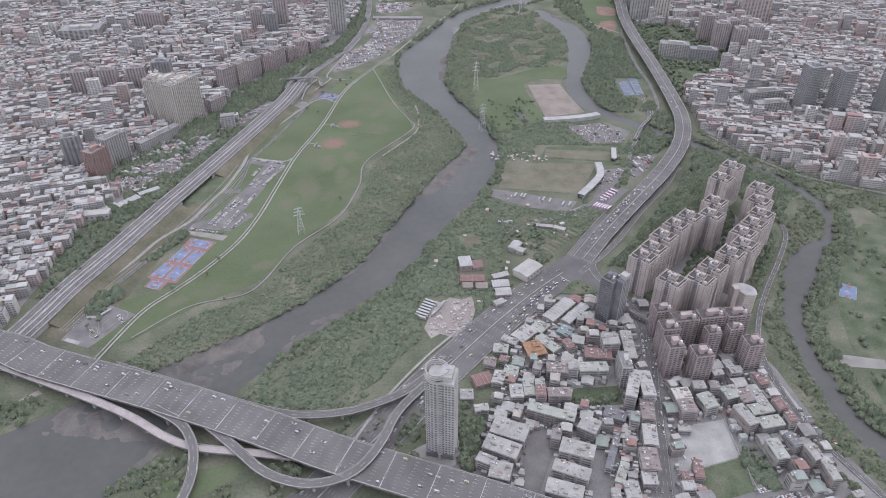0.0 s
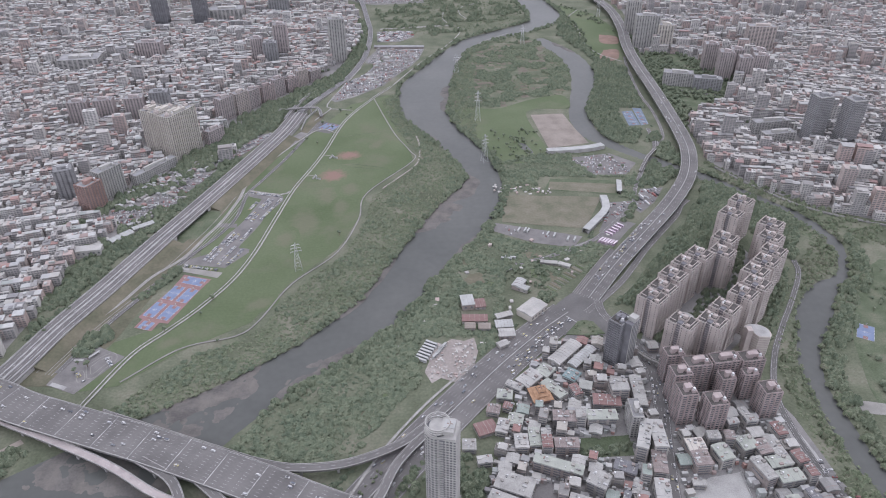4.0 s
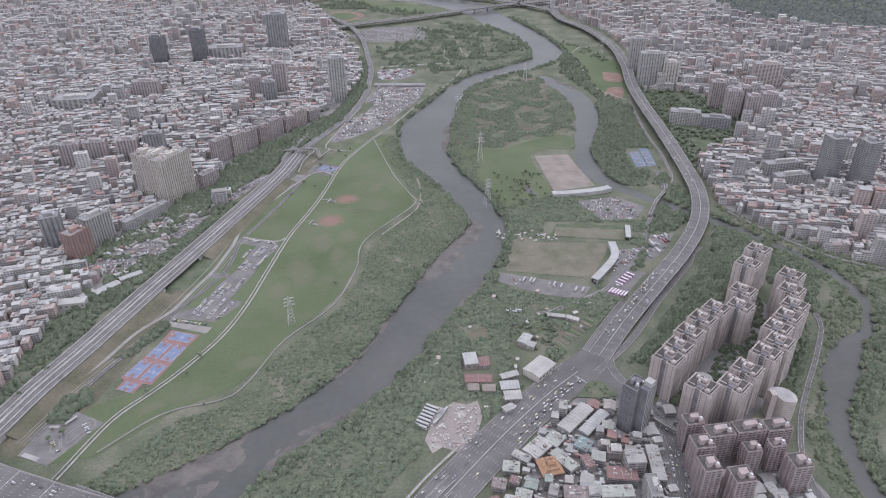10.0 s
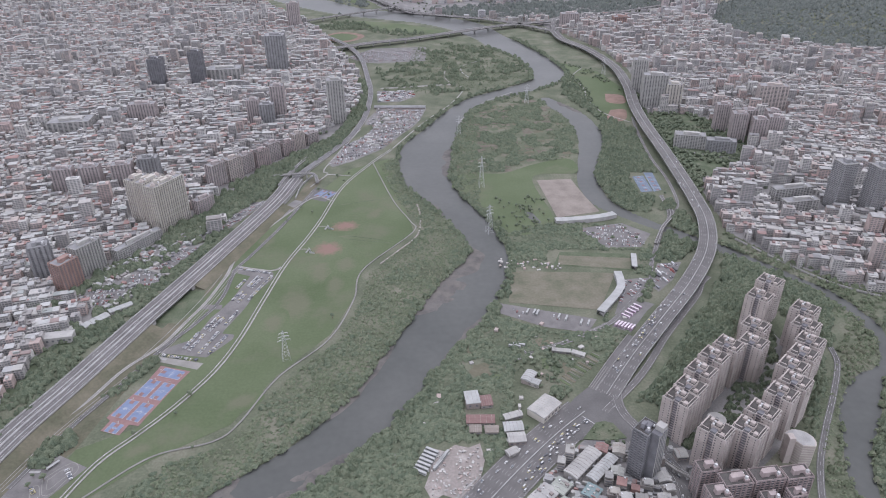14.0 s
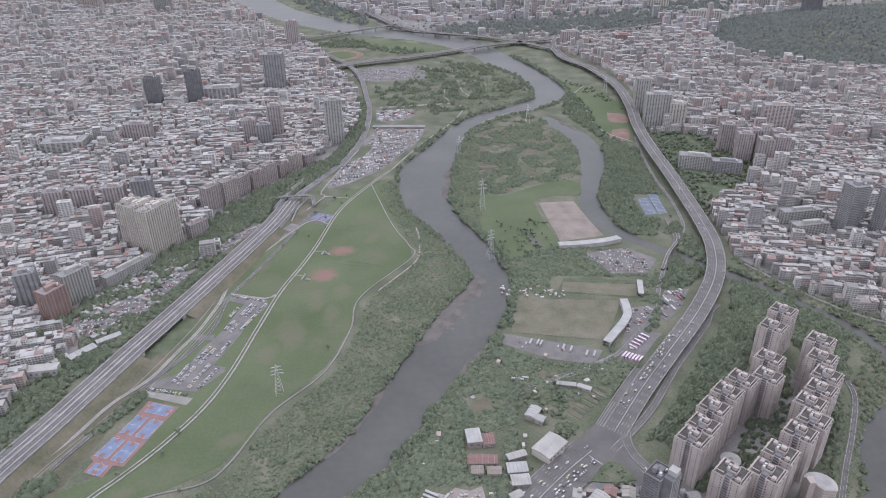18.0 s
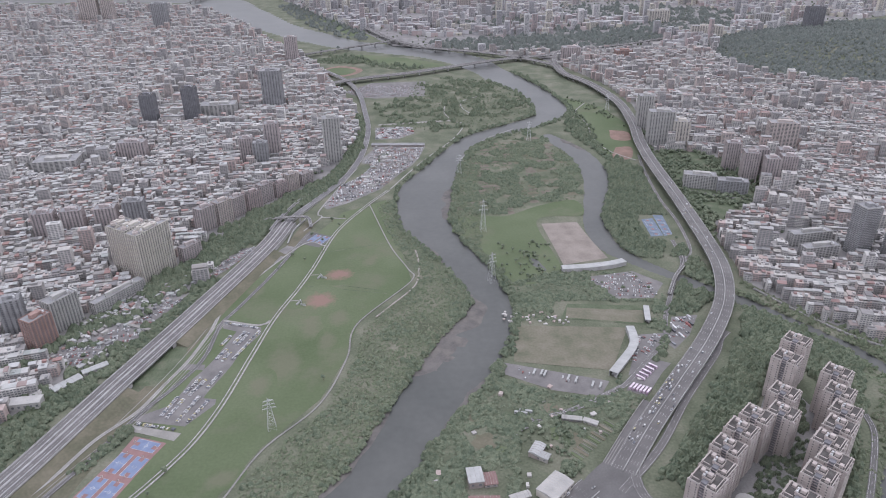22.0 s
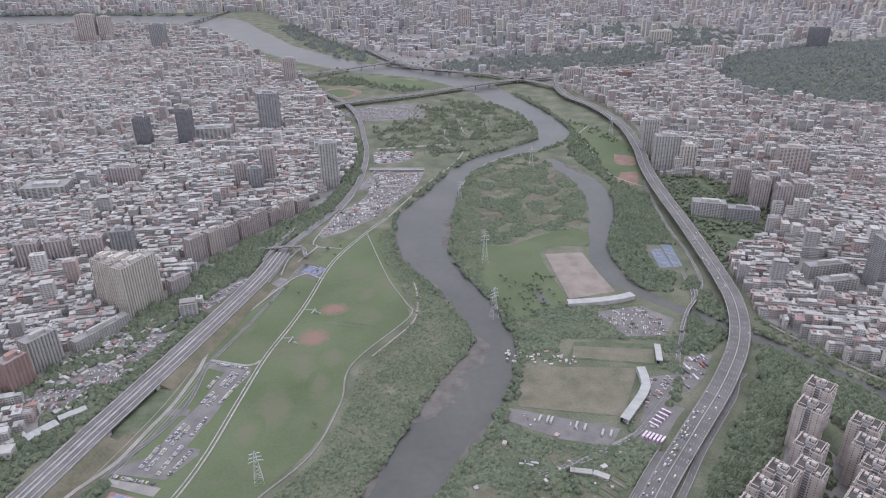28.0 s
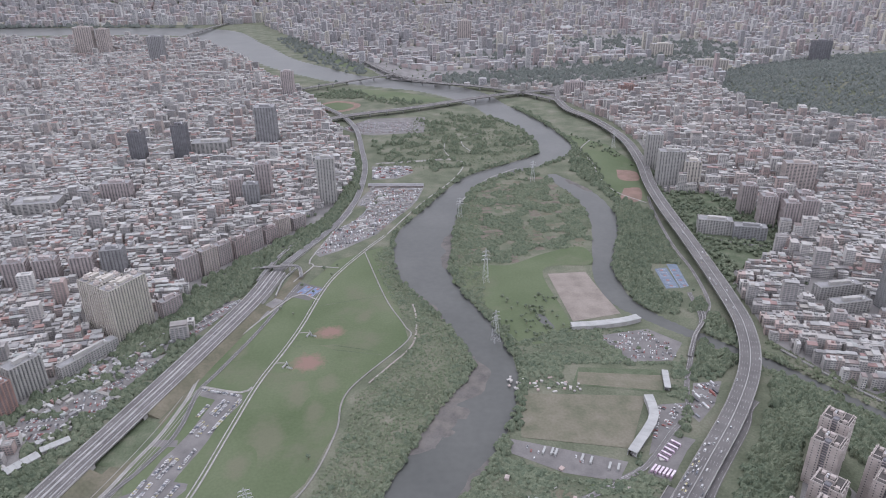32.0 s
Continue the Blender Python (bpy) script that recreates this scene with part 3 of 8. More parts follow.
flat("south_lawn", [(-271, 371), (-255, 387), (-234, 396), (-204, 402), (-182, 404), (-190, 385), (-221, 366)], 0.24, M_MEADOW, "mown lawn below the slip roads", "lawn")
flat("orange_terrace", [(-431, 483), (-417, 497), (-411, 492), (-426, 478)], 0.34, M_DIRT, "tan paved terrace on the bank", "terrace")
flat("tower_plaza", [(-34, 415), (-17, 426), (14, 430), (16, 405), (0, 396), (-8, 404)], 0.3, M_PATH, "pale paved plaza round the tower", "plaza")
flat("dirt_yard", [(-26, 628), (-14, 638), (-2, 634), (8, 643), (22, 639), (34, 645), (38, 622), (33, 600), (24, 580), (12, 572), (-4, 579), (-14, 571), (-22, 588), (-17, 606)], 0.3, M_YARDSAND, "pale sandy storage yard", "yard")
flat("white_yard", [(220, 431), (242, 447), (273, 453), (274, 409), (254, 403), (212, 389)], 0.3, M_SLAB, "pale concrete parking yard", "yard")
flat("river_terrace", [(338, 504), (347, 504), (353, 473), (354, 436), (335, 431), (335, 473)], 0.3, M_SLAB, "pale concrete terrace behind the riverside houses", "terrace")
flat("house_court", [(82, 444), (112, 437), (90, 386), (82, 366), (72, 345), (61, 366)], 0.28, M_LOT, "worn asphalt court between the apartment rows", "courtyard")
flat("corner_car_lot", [(240, 361), (279, 374), (296, 377), (318, 366), (326, 358), (300, 345), (245, 345)], 0.28, M_LOT, "asphalt car lot crowded with parked cars", "car park")
tagged(part("yard_wall", Mesh().bar((273, 453, 1.2), (273.5, 409, 1.2), 0.35).bar((273.5, 409, 1.2), (276, 377, 1.2), 0.35).box(273.3, 431, 0, 0.3, 44, 2.2, 0).box(274.8, 393, 0, 0.3, 32, 2.2, -0.078), M_CONC), "long low concrete wall beside the pale yard", "wall", kind="structure")
flat("green_lot", [(129, 494), (180, 498), (180, 473), (128, 470)], 0.3, M_ROUGH, "overgrown green vacant lot", "lot")
flat("green_lot", [(233, 395), (254, 401.5), (272.5, 407.5), (274.5, 380), (276, 372), (240, 362), (230, 372)], 0.3, M_ROUGH, "overgrown green vacant lot", "lot")
flat("river_park", [(540, 765), (585, 800), (640, 790), (720, 700), (600, 460), (470, 400), (440, 470), (448, 560), (470, 640)], 0.2, M_ROUGH, "green park lawns beyond the small river", "park")
flat("park_yard", [(425, 542), (436, 541), (473, 533), (468, 519), (434, 523), (424, 527)], 0.27, M_PATH, "pale paved yard in the river park", "yard")
flat("ballpark_grass", [(360, 1640), (455, 1640), (470, 1860), (430, 2060), (330, 2170), (345, 1880)], 0.2, M_MEADOW, "green sports lawn below the viaduct", "lawn")
flat("red_diamond", [(408, 1850), (449, 1832), (440, 1770), (400, 1780)], 0.3, M_CLAY, "red clay baseball infield", "sports field", 8)
flat("red_diamond", [(395, 1720), (430, 1720), (412, 1645), (372, 1648)], 0.3, M_CLAY, "red clay baseball infield", "sports field", 8)
flat("far_lawn", [(-336, 2800), (-230, 2775), (-120, 2715), (9, 2610), (-20, 2580), (-113, 2560), (-266, 2656)], 0.2, M_MEADOW, "far green riverside lawn", "lawn")
flat("running_track", [(-430, 2540), (-363, 2610), (-280, 2560), (-290, 2490), (-350, 2450)], 0.3, M_CLAY, "reddish running track", "sports field", 20)
flat("track_infield", [(-412, 2538), (-362, 2588), (-300, 2550), (-306, 2500), (-348, 2470)], 0.36, M_MEADOW, "green infield of the running track", "sports field", 20)
flat("far_lawn", [(-701, 3870), (-504, 3600), (-278, 3119), (-333, 3099), (-548, 3445)], 0.2, M_MEADOW, "far green riverside lawn", "lawn")
flat("east_car_yard", [(486, 1325), (521, 1302), (501, 1240), (462, 1261)], 0.3, M_LOT, "dusty grey parking yard beside the viaduct", "yard")
flat("crossroads", [(126, 690), (142, 711), (158, 727), (185, 748), (205, 752), (199, 725), (190, 705), (196, 676), (204, 660), (232, 632), (205, 620), (186, 645), (176, 660), (150, 650), (128, 646)], 0.7, M_ASPH, "wide grey asphalt crossroads", "road")
tagged(part("traffic_island", Mesh().sheet([(141, 649), (159, 673), (168, 675), (177, 672), (187, 650), (165, 647)], 1.1, 0.6), M_ROUGH), "grassy triangular traffic island with a kerb", "traffic island", kind="structure")
flat("lot_village", [(-222, 1385), (-235, 1400), (-216, 1495), (-178, 1554), (-157, 1625), (-184, 1632), (-185, 1661), (-166, 1729), (-171, 1765), (-47, 1758), (-47, 1738), (-58, 1663), (-74, 1612), (-94, 1570), (-130, 1482), (-185, 1415)], 0.2, M_CITYG, "grey paved truck and car park by the river", "yard")
flat("lot_village", [(-177, 1893), (-82, 1897), (-75, 1844), (-110, 1802), (-168, 1797)], 0.2, M_CITYG, "grey paved truck yard by the river", "yard")
flat("yard_green", [(-161, 1667), (-134, 1703), (-125, 1690), (-146, 1636)], 0.26, M_ROUGH, "green patch in the truck yard", "grass")
flat("pale_strip", [(-170, 1910), (-88, 1923), (10, 1943), (30, 1930), (30, 1940), (8, 1955), (-88, 1936), (-170, 1922)], 0.24, M_PATH, "pale strip of bare ground", "track")
flat("far_market", [(-300, 2250), (-230, 2360), (-60, 2375), (-58, 2200), (-200, 2175), (-245, 2190)], 0.2, M_LOT, "grey car park below the far bridge", "yard")


def shore_bar(line, y0, y1, side, width):
    """A mud bar hugging one bank (side -1 west, 1 east) between two northings."""
    sel = line[(line[:, 1] >= y0) & (line[:, 1] <= y1)]
    d = np.gradient(sel[:, :2], axis=0)
    d /= np.linalg.norm(d, axis=1)[:, None]
    n = np.column_stack([d[:, 1], -d[:, 0]]) * side
    t = np.linspace(0, 1, len(sel))
    w = width * np.sin(math.pi * t) ** 0.7 * (0.75 + 0.3 * np.sin(9 * t + y0) + 0.15 * np.sin(23 * t))
    inner = sel[:, :2] + n * (sel[:, 2] - w)[:, None]
    outer = sel[:, :2] + n * (sel[:, 2] + 4)[:, None]
    k = len(sel)
    v = [(*p, -1.78) for p in inner] + [(*p, -1.3) for p in outer]
    f = [(i, i + 1, k + i + 1, k + i) if side < 0 else (i, k + i, k + i + 1, i + 1) for i in range(k - 1)]
    tagged(part("sand_bar", Mesh().add(v, f), M_SAND), "muddy brown bar along the river bank", "sand bar", kind="structure")


for y0, y1, side, w in ((500, 585, -1, 24), (560, 660, 1, 17), (855, 1075, -1, 36), (1180, 1290, -1, 7), (1320, 1500, 1, 22), (660, 800, -1, 6), (430, 520, 1, 20), (800, 900, 1, 8)):
    shore_bar(RIVER, y0, y1, side, w)
shore_bar(BRANCH, 1690, 1790, -1, 14)

def mud_flat(name, poly, seed, rise, label):
    """Uneven mud that breaks the water's surface in ragged islands."""
    g = np.array(poly, float)
    xs, ys = np.arange(g[:, 0].min() - 4, g[:, 0].max() + 4, 2.2), np.arange(g[:, 1].min() - 4, g[:, 1].max() + 4, 2.2)
    gx, gy = np.meshgrid(xs, ys)
    edge = np.array([tuple(p[:2]) for p in spline(poly + poly[:1], 3)])
    d, _ = near_line(edge, gx, gy)
    d = np.where(inside(poly, gx, gy), 1, -1) * d.reshape(gx.shape)
    n = np.array([noise.fractal(Vector((a / 24.0, b / 24.0, seed)), 0.8, 2.1, 5) for a, b in zip(gx.ravel(), gy.ravel())]).reshape(gx.shape)
    z = -2.3 + np.clip(d / 14.0 + 0.35, 0, 1) * (rise + 0.75 * n)
    ny, nx = gx.shape
    keep = ((z[:-1, :-1] > -2.0) | (z[1:, 1:] > -2.0)) & (d[:-1, :-1] > -5)
    jj, ii = np.nonzero(keep)
    q = jj * nx + ii
    me = bpy.data.meshes.new(name)
    me.from_pydata(np.column_stack([gx.ravel(), gy.ravel(), z.ravel()]).tolist(), [], np.column_stack([q, q + 1, q + nx + 1, q + nx]).tolist())
    me.materials.append(M_SAND)
    me.shade_smooth()
    tagged(part(name, me, None), label, "mud flat", kind="structure")


mud_flat("mud_flat", [(-300, 528), (-270, 560), (-236, 572), (-214, 592), (-196, 572), (-214, 530), (-226, 488), (-262, 480), (-300, 500)], 3, 0.42, "ragged grey-brown mud flats in the shallow river")
mud_flat("mud_flat", [(-200, 498), (-188, 545), (-170, 584), (-142, 612), (-118, 610), (-146, 562), (-160, 515), (-176, 488)], 5, 0.5, "brown mud shoal along the river's edge")
mud_flat("mud_flat", [(-402, 436), (-376, 482), (-330, 482), (-280, 462), (-258, 432), (-290, 426), (-340, 434)], 8, 0.5, "broken brown mud banks below the bridge")
mud_flat("mud_flat", [(-30, 866), (14, 912), (42, 985), (48, 1066), (36, 1080), (12, 1010), (-16, 930), (-48, 870)], 11, 0.46, "long brown mud shoal along the bank")
flat("pond", [(136, 1180), (146, 1176), (152, 1160), (158, 1140), (150, 1136), (142, 1150), (136, 1162)], 0.33, M_WATER, "small grey pond on the lawn", "pond", 4)
for path in ([(27, 1932), (46, 1923), (40, 1861), (7, 1763), (-35, 1674), (-73, 1583), (-110, 1482)], [(4, 2139), (-1, 2027), (13, 1966)], [(108, 2195), (60, 2150), (46, 2117), (50, 2060), (71, 2006)], [(172, 1870), (90, 1780), (30, 1640)]):
    road("foot_path", [(x, y, 0.4) for x, y in path], 3, 1, "pale footpath through the scrub", "path", rail=0, material=M_PATH)

# pale kerbs and ditches along the expressway verge
VERGE = spline([(-444, 590, 0.42), (-424, 661, 0.42), (-398, 727, 0.42), (-368, 795, 0.42), (-338, 903, 0.42), (-322, 1000, 0.42)], 10)
for off, w_ in ((-4, 1.0), (7, 0.8), (11, 0.8), (15, 1.0)):
    tagged(part("ditch_edge", ribbon(Mesh(), VERGE, off, off + w_), M_PATH), "pale concrete ditch edge in the verge", "ditch", kind="structure")

# roads
EXP_KW = dict(median=True, material=M_EXPW, lane_strips=((-15, -7), (-5.4, -1.4), (1.4, 7.5), (9.1, 15)), dash=(12, 5))
road("expressway_west", [(-512, 440, 6), (-484, 540, 6), (-468, 600, 6), (-454, 662, 6), (-434, 727, 6), (-422, 770, 6), (-396, 866, 6)], 34, 8, "grey riverside expressway on a retaining wall", "expressway", thick=1.0, wall=6, **EXP_KW)
road("expressway_span", [(-396, 866, 6), (-384.5, 905, 6), (-373.5, 944, 6)], 33, 8, "grey expressway span over a sunken lane", "expressway", thick=1.4, pier=26, **EXP_KW)
road("expressway_west", [(-373.5, 944, 6), (-347, 1038, 6), (-300, 1215, 6), (-284, 1317, 6)], 33, 8, "grey riverside expressway on a retaining wall", "expressway", thick=1.0, wall=6, **EXP_KW)
road("expressway_tail", [(-284, 1317, 5.9), (-268, 1372, 4), (-240, 1450, 2), (-212, 1535, 1), (-197, 1610, 1), (-188, 1707, 1), (-192, 1871, 1), (-214, 2016, 3), (-254, 2215, 9), (-320, 2380, 11), (-440, 2560, 11)], 13, 3,
     "grey road on low ground between trees and yards", "road", thick=0.8, rail=0.8, wall=3, material=M_EXPW)
EXPW = spline([(-484, 540, 6), (-454, 662, 6), (-434, 727, 6), (-422, 770, 6), (-396, 866, 6), (-373.5, 944, 6), (-347, 1038, 6), (-300, 1215, 6)], 8)
for y0, y1 in ((600, 862), (946, 1240)):
    q = EXPW[(EXPW[:, 1] >= y0) & (EXPW[:, 1] <= y1)]
    a, b = offset_line(q, 16.4), offset_line(q, 33)
    n = len(q)
    v = [(*p[:2], 5.6) for p in a] + [(*p[:2], 0.3) for p in b]
    bank = Mesh().add(v, [(i, n + i, n + i + 1, i + 1) for i in range(n - 1)])
    bank.add([(*a[0][:2], 5.6), (*b[0][:2], 0.3), (*a[0][:2], 0), (*a[-1][:2], 5.6), (*b[-1][:2], 0.3), (*a[-1][:2], 0)], [(0, 2, 1), (3, 4, 5)])
    tagged(part("embankment", bank, M_DRY), "dry grass bank below the expressway", "embankment", kind="structure")
VIADUCT = road("viaduct_east", [(179, 717, 0.8), (224, 782, 5), (276, 851, 8), (340, 938, 9), (391, 1024, 10), (419, 1106, 11), (430, 1193, 12), (437, 1385, 13.5), (440, 1580, 14), (449, 1718, 14), (469, 1870, 14), (476, 2069, 13),
                                (441, 2275, 11), (385, 2413, 11), (372, 2535, 12)], 27, 8, "grey elevated expressway on concrete piers", "viaduct", thick=2.0, pier=30, median=True)
WIDE = VIADUCT[VIADUCT[:, 1] < 815]
RW = tagged(new("ramp_widening"), "extra lanes beside the start of the viaduct", "road", kind="structure")
part("deck", ribbon(Mesh(), WIDE, -21, -13.6, 0.02, thick=2.0), M_DECK, RW)
part("parapet", ribbon(Mesh(), WIDE, -21.5, -21, 0.9, thick=3.0), M_PARAP, RW)
for off in (-19, -16.4):
    part("lane_line", ribbon(Mesh(), WIDE[:6], off - 0.35, off + 0.35, 0.07), M_PATH, RW)
road("expressway_north", [(372, 2535, 12), (262, 2661, 12), (129, 2762, 12), (-55, 2853, 12), (-190, 3003, 12), (-298, 3219, 12), (-429, 3515, 12), (-668, 4018, 12), (-900, 4500, 12)], 22, 6, "far grey expressway along the river", "viaduct", thick=2, pier=60, step=20)
road("ramp_north", [(374, 2545, 12), (391, 2680, 13), (433, 2773, 13), (522, 2818, 13), (677, 2860, 13), (883, 2990, 13), (1150, 3150, 12)], 14, 4, "far elevated road branching into the city", "viaduct", thick=2, pier=60, step=16)
road("bridge_north", [(-400, 2290, 9), (-334, 2331, 12), (-238, 2389, 12), (-118, 2442, 12), (25, 2528, 12), (179, 2621, 12), (382, 2699, 12)], 26, 6, "far grey road bridge over the river", "bridge", thick=2.2, pier=55, step=16)
road("bridge_far", [(-620, 2660, 10), (-516, 2752, 12), (-371, 2872, 12), (-190, 3014, 12)], 18, 4, "far grey road bridge over the river", "bridge", thick=2.2, pier=60, step=20)
road("bridge_farthest", [(-1480, 3900, 10), (-1420, 4150, 12), (-1379, 4499, 12), (-1340, 4750, 10)], 20, 4, "farthest grey road bridge over the river", "bridge", thick=2.2, pier=60, step=25)
BIG = road("bridge_south", [(-600, 585, 11), (-480, 551, 12), (-431, 530, 12), (-371, 509, 12), (-274, 476, 12), (-182, 441, 12), (-97, 405, 12), (-20, 377, 12), (80, 340, 12), (200, 290, 12)], 41, 11, "wide grey multi-lane road bridge", "bridge", thick=2.2, pier=43, dash=(4, 7), joints=True)
road("ramp_bridge_north", [(-346, 522, 11), (-279, 497, 11), (-204, 470, 10), (-168, 458, 10), (-134, 453, 10), (-91, 459, 9), (-48, 480, 7), (-24, 503, 4), (5, 540, 0.6)], 9, 2, "curved concrete slip road off the bridge", "ramp", thick=1.6, pier=34)
road("ramp_pink", [(-470, 525, 9), (-361, 480, 9), (-306, 455, 8), (-264, 430, 8), (-231, 417, 8), (-175, 410, 8), (-116, 402, 7), (-60, 383, 5)], 8, 2, "reddish motorcycle lane below the bridge", "ramp", thick=1.4, pier=36, material=M_PINK)
road("ramp_loop", [(-285, 462, 11.5), (-252, 443, 11), (-235, 421, 10), (-227, 398, 9), (-225, 377, 8), (-230, 350, 6), (-245, 300, 3)], 9, 2, "curved concrete slip road off the bridge", "ramp", thick=1.6, pier=30)
road("ramp_spiral", [(-230, 445, 11), (-191, 413, 10), (-165, 391, 9.5), (-143, 380, 9.5), (-117, 375, 10), (-88, 380, 13), (-69, 396, 15), (-56, 422, 14), (-47, 452, 10), (-31, 481, 6), (2, 526, 0.7)], 9, 2, "curved concrete slip road looping over the bridge", "ramp", thick=1.6, pier=30)
MAIN = road("boulevard", [(-130, 340, 0.4), (-78, 413, 0.4), (-32, 478, 0.4), (12, 536, 0.4), (65, 602, 0.4), (115, 657, 0.4), (150, 690, 0.4)], 46, 12, "wide grey twelve-lane boulevard", "road", rail=0, median=True)
STREET = road("street_south", [(200, 668, 0.4), (214, 632, 0.4), (228, 592, 0.4), (221, 533, 0.4), (212, 485, 0.4), (203, 428, 0.4), (190, 350, 0.4), (175, 260, 0.4)], 16, 4, "grey city street lined with houses", "road", rail=0)
road("river_road", [(470, 800, 0.4), (463, 768, 0.4), (430, 711, 0.4), (397, 660, 0.4), (366, 606, 0.4), (345, 545, 0.4), (346, 469, 0.4), (358, 425, 0.4), (385, 360, 0.4)], 7, 2, "narrow grey road along the small river", "road", rail=0, material=M_ASPH)
road("service_road", [(172, 690, 0.45), (226, 750, 0.45), (275, 823, 0.45), (306, 865, 0.45), (346, 919, 0.45), (361, 948, 0.45), (377, 966, 0.4)], 9, 2, "grey service road beside the viaduct", "road", rail=0)
road("viaduct_lane", [(434, 1666, 0.45), (423, 1582, 0.45), (412, 1424, 0.45), (414, 1316, 0.45), (405, 1214, 0.45), (386, 1169, 0.45)], 6, 1, "pale grey lane below the viaduct", "road", rail=0, material=M_LOT)
road("field_road", [(95, 795, 0.4), (130, 806, 0.4), (163, 822, 0.4), (188, 839, 0.4), (211, 853, 0.4), (229, 873, 0.4), (257, 909, 0.4), (276, 930, 0.4), (290, 951, 0.4), (303, 998, 0.4), (326, 1055, 0.4), (350, 1110, 1.2), (376, 1160, 1.2), (384, 1240, 0.4)], 7, 2, "narrow grey lane between the fields", "road", rail=0)
road("levee_road_west", [(-455, 600, 0.4), (-427, 667, 0.4), (-403, 715, 0.4), (-384, 769, 0.4), (-356, 815, 0.4), (-341, 868, 0.4), (-330, 907, 0.4), (-324, 945, 0.4), (-320, 987, 0.4), (-321, 1024, 0.4), (-320, 1068, 0.4), (-300, 1112, 0.4)], 5, 1, "pale concrete service lane", "road", rail=0, material=M_PATH)
road("park_road", [(-425, 590, 0.4), (-402, 674, 0.4), (-384, 722, 0.4), (-350, 815, 0.4), (-331, 854, 0.4), (-318, 888, 0.4), (-313, 905, 0.4), (-310, 933, 0.4), (-311, 966, 0.4), (-311, 998, 0.4), (-300, 1033, 0.4), (-290, 1067, 0.4), (-270, 1140, 0.4), (-240, 1280, 0.4)], 6, 1, "grey asphalt park road", "road", rail=0, material=M_ASPH)
MEADOW_PATH = spline([(-376, 541, 0.4), (-354, 618, 0.4), (-328, 660, 0.4), (-304, 700, 0.4), (-277, 760, 0.4), (-262, 825, 0.4), (-251, 920, 0.4), (-240, 1010, 0.4), (-222, 1090, 0.4), (-210, 1155, 0.4), (-190, 1290, 0.4), (-148, 1402, 0.4), (-113, 1475, 0.4)], 12)
for off_, wide_ in ((-2.4, 1.7), (2.2, 2.4)):
    road("path_main", offset_line(MEADOW_PATH, off_)[:, :3].tolist(), wide_, 1, "pale concrete cycle track across the meadow", "path", rail=0, material=M_PATH)
road("path_river", [(-350, 575, 0.4), (-301, 629, 0.4), (-244, 650, 0.4), (-223, 678, 0.4), (-197, 752, 0.4), (-148, 825, 0.4), (-127, 914, 0.4), (-122, 994, 0.4), (-53, 1110, 0.4), (-60, 1150, 0.4), (-93, 1230, 0.4), (-144, 1402, 0.4)],
     2.2, 1, "pale concrete footpath along the bank", "path", rail=0, material=M_PATH)
road("dirt_track", [(-50, 1212, 0.41), (-44, 1174, 0.41), (-45, 1102, 0.41), (-76, 1045, 0.41), (-98, 1010, 0.41)], 3, 1, "brown dirt track beside the river path", "track", rail=0, material=M_DIRT)
road("garden_lane", [(71, 764, 0.42), (81, 778, 0.42), (114, 796, 0.42), (144, 814, 0.42), (181, 835, 0.42), (208, 854, 0.42)], 3.4, 1, "narrow grey lane between garden plots", "lane", rail=0, material=M_LOT)
road("path_field", [(-245, 1003, 0.4), (-258, 992, 0.4), (-310, 1005, 0.4)], 4, 1, "pale cross path", "path", rail=0, material=M_PATH)
road("path_court", [(-200, 1230, 0.4), (-240, 1240, 0.4), (-300, 1110, 0.4)], 3, 1, "pale cross path", "path", rail=0, material=M_PATH)
road("footbridge", [(326, 1060, 3), (350, 1110, 4), (376, 1150, 4), (384, 1180, 2)], 5, 1, "small concrete bridge over the branch", "bridge", thick=0.8)
road("slip_lane", [(242, 796, 0.5), (213, 762, 0.5), (196, 730, 0.5), (190, 708, 0.5), (192, 686, 0.5), (203, 663, 0.45)], 11, 3, "curved grey slip lane at the crossroads", "road", rail=0)
road("office_road", [(452, 1476, 0.4), (493, 1448, 0.4), (535, 1421, 0.4), (617, 1400, 0.4)], 8, 2, "grey street beside the office blocks", "road", rail=0)
road("park_lane", [(-250, 1290, 0.4), (-227, 1350, 0.4), (-237, 1372, 0.4), (-207, 1520, 0.4), (-190, 1600, 0.4)], 3, 1, "pale lane beside the yard", "path", rail=0, material=M_PATH)
road("park_lane", [(-227, 1348, 0.4), (-205, 1344, 0.4), (-182, 1340, 0.4)], 3, 1, "pale lane beside the yard", "path", rail=0, material=M_PATH)
road("expressway_overpass", [(-330, 1326, 8), (-295, 1324, 12), (-250, 1326, 12), (-238, 1300, 5)], 6, 2, "pale overpass crossing the expressway", "overpass", thick=1.4, pier=26, material=M_EXPW)
road("expressway_slip", [(-306, 1285, 6.3), (-300, 1320, 9), (-287, 1380, 9), (-262, 1470, 6.3)], 6, 1, "pale slip road beside the expressway", "ramp", thick=1.4, wall=3, material=M_EXPW)
road("flood_gate_wall", [(-268, 1240, 3), (-267, 1294, 3), (-254, 1340, 3)], 1.5, 1, "pale flood gate wall", "wall", thick=3, rail=0, material=M_CONC)
road("sports_path", [(392, 2100, 0.4), (352, 2010, 0.4), (362, 1900, 0.4), (356, 1800, 0.4), (372, 1700, 0.4), (420, 1630, 0.4)], 3, 1, "pale path across the sports lawn", "path", rail=0, material=M_PATH)
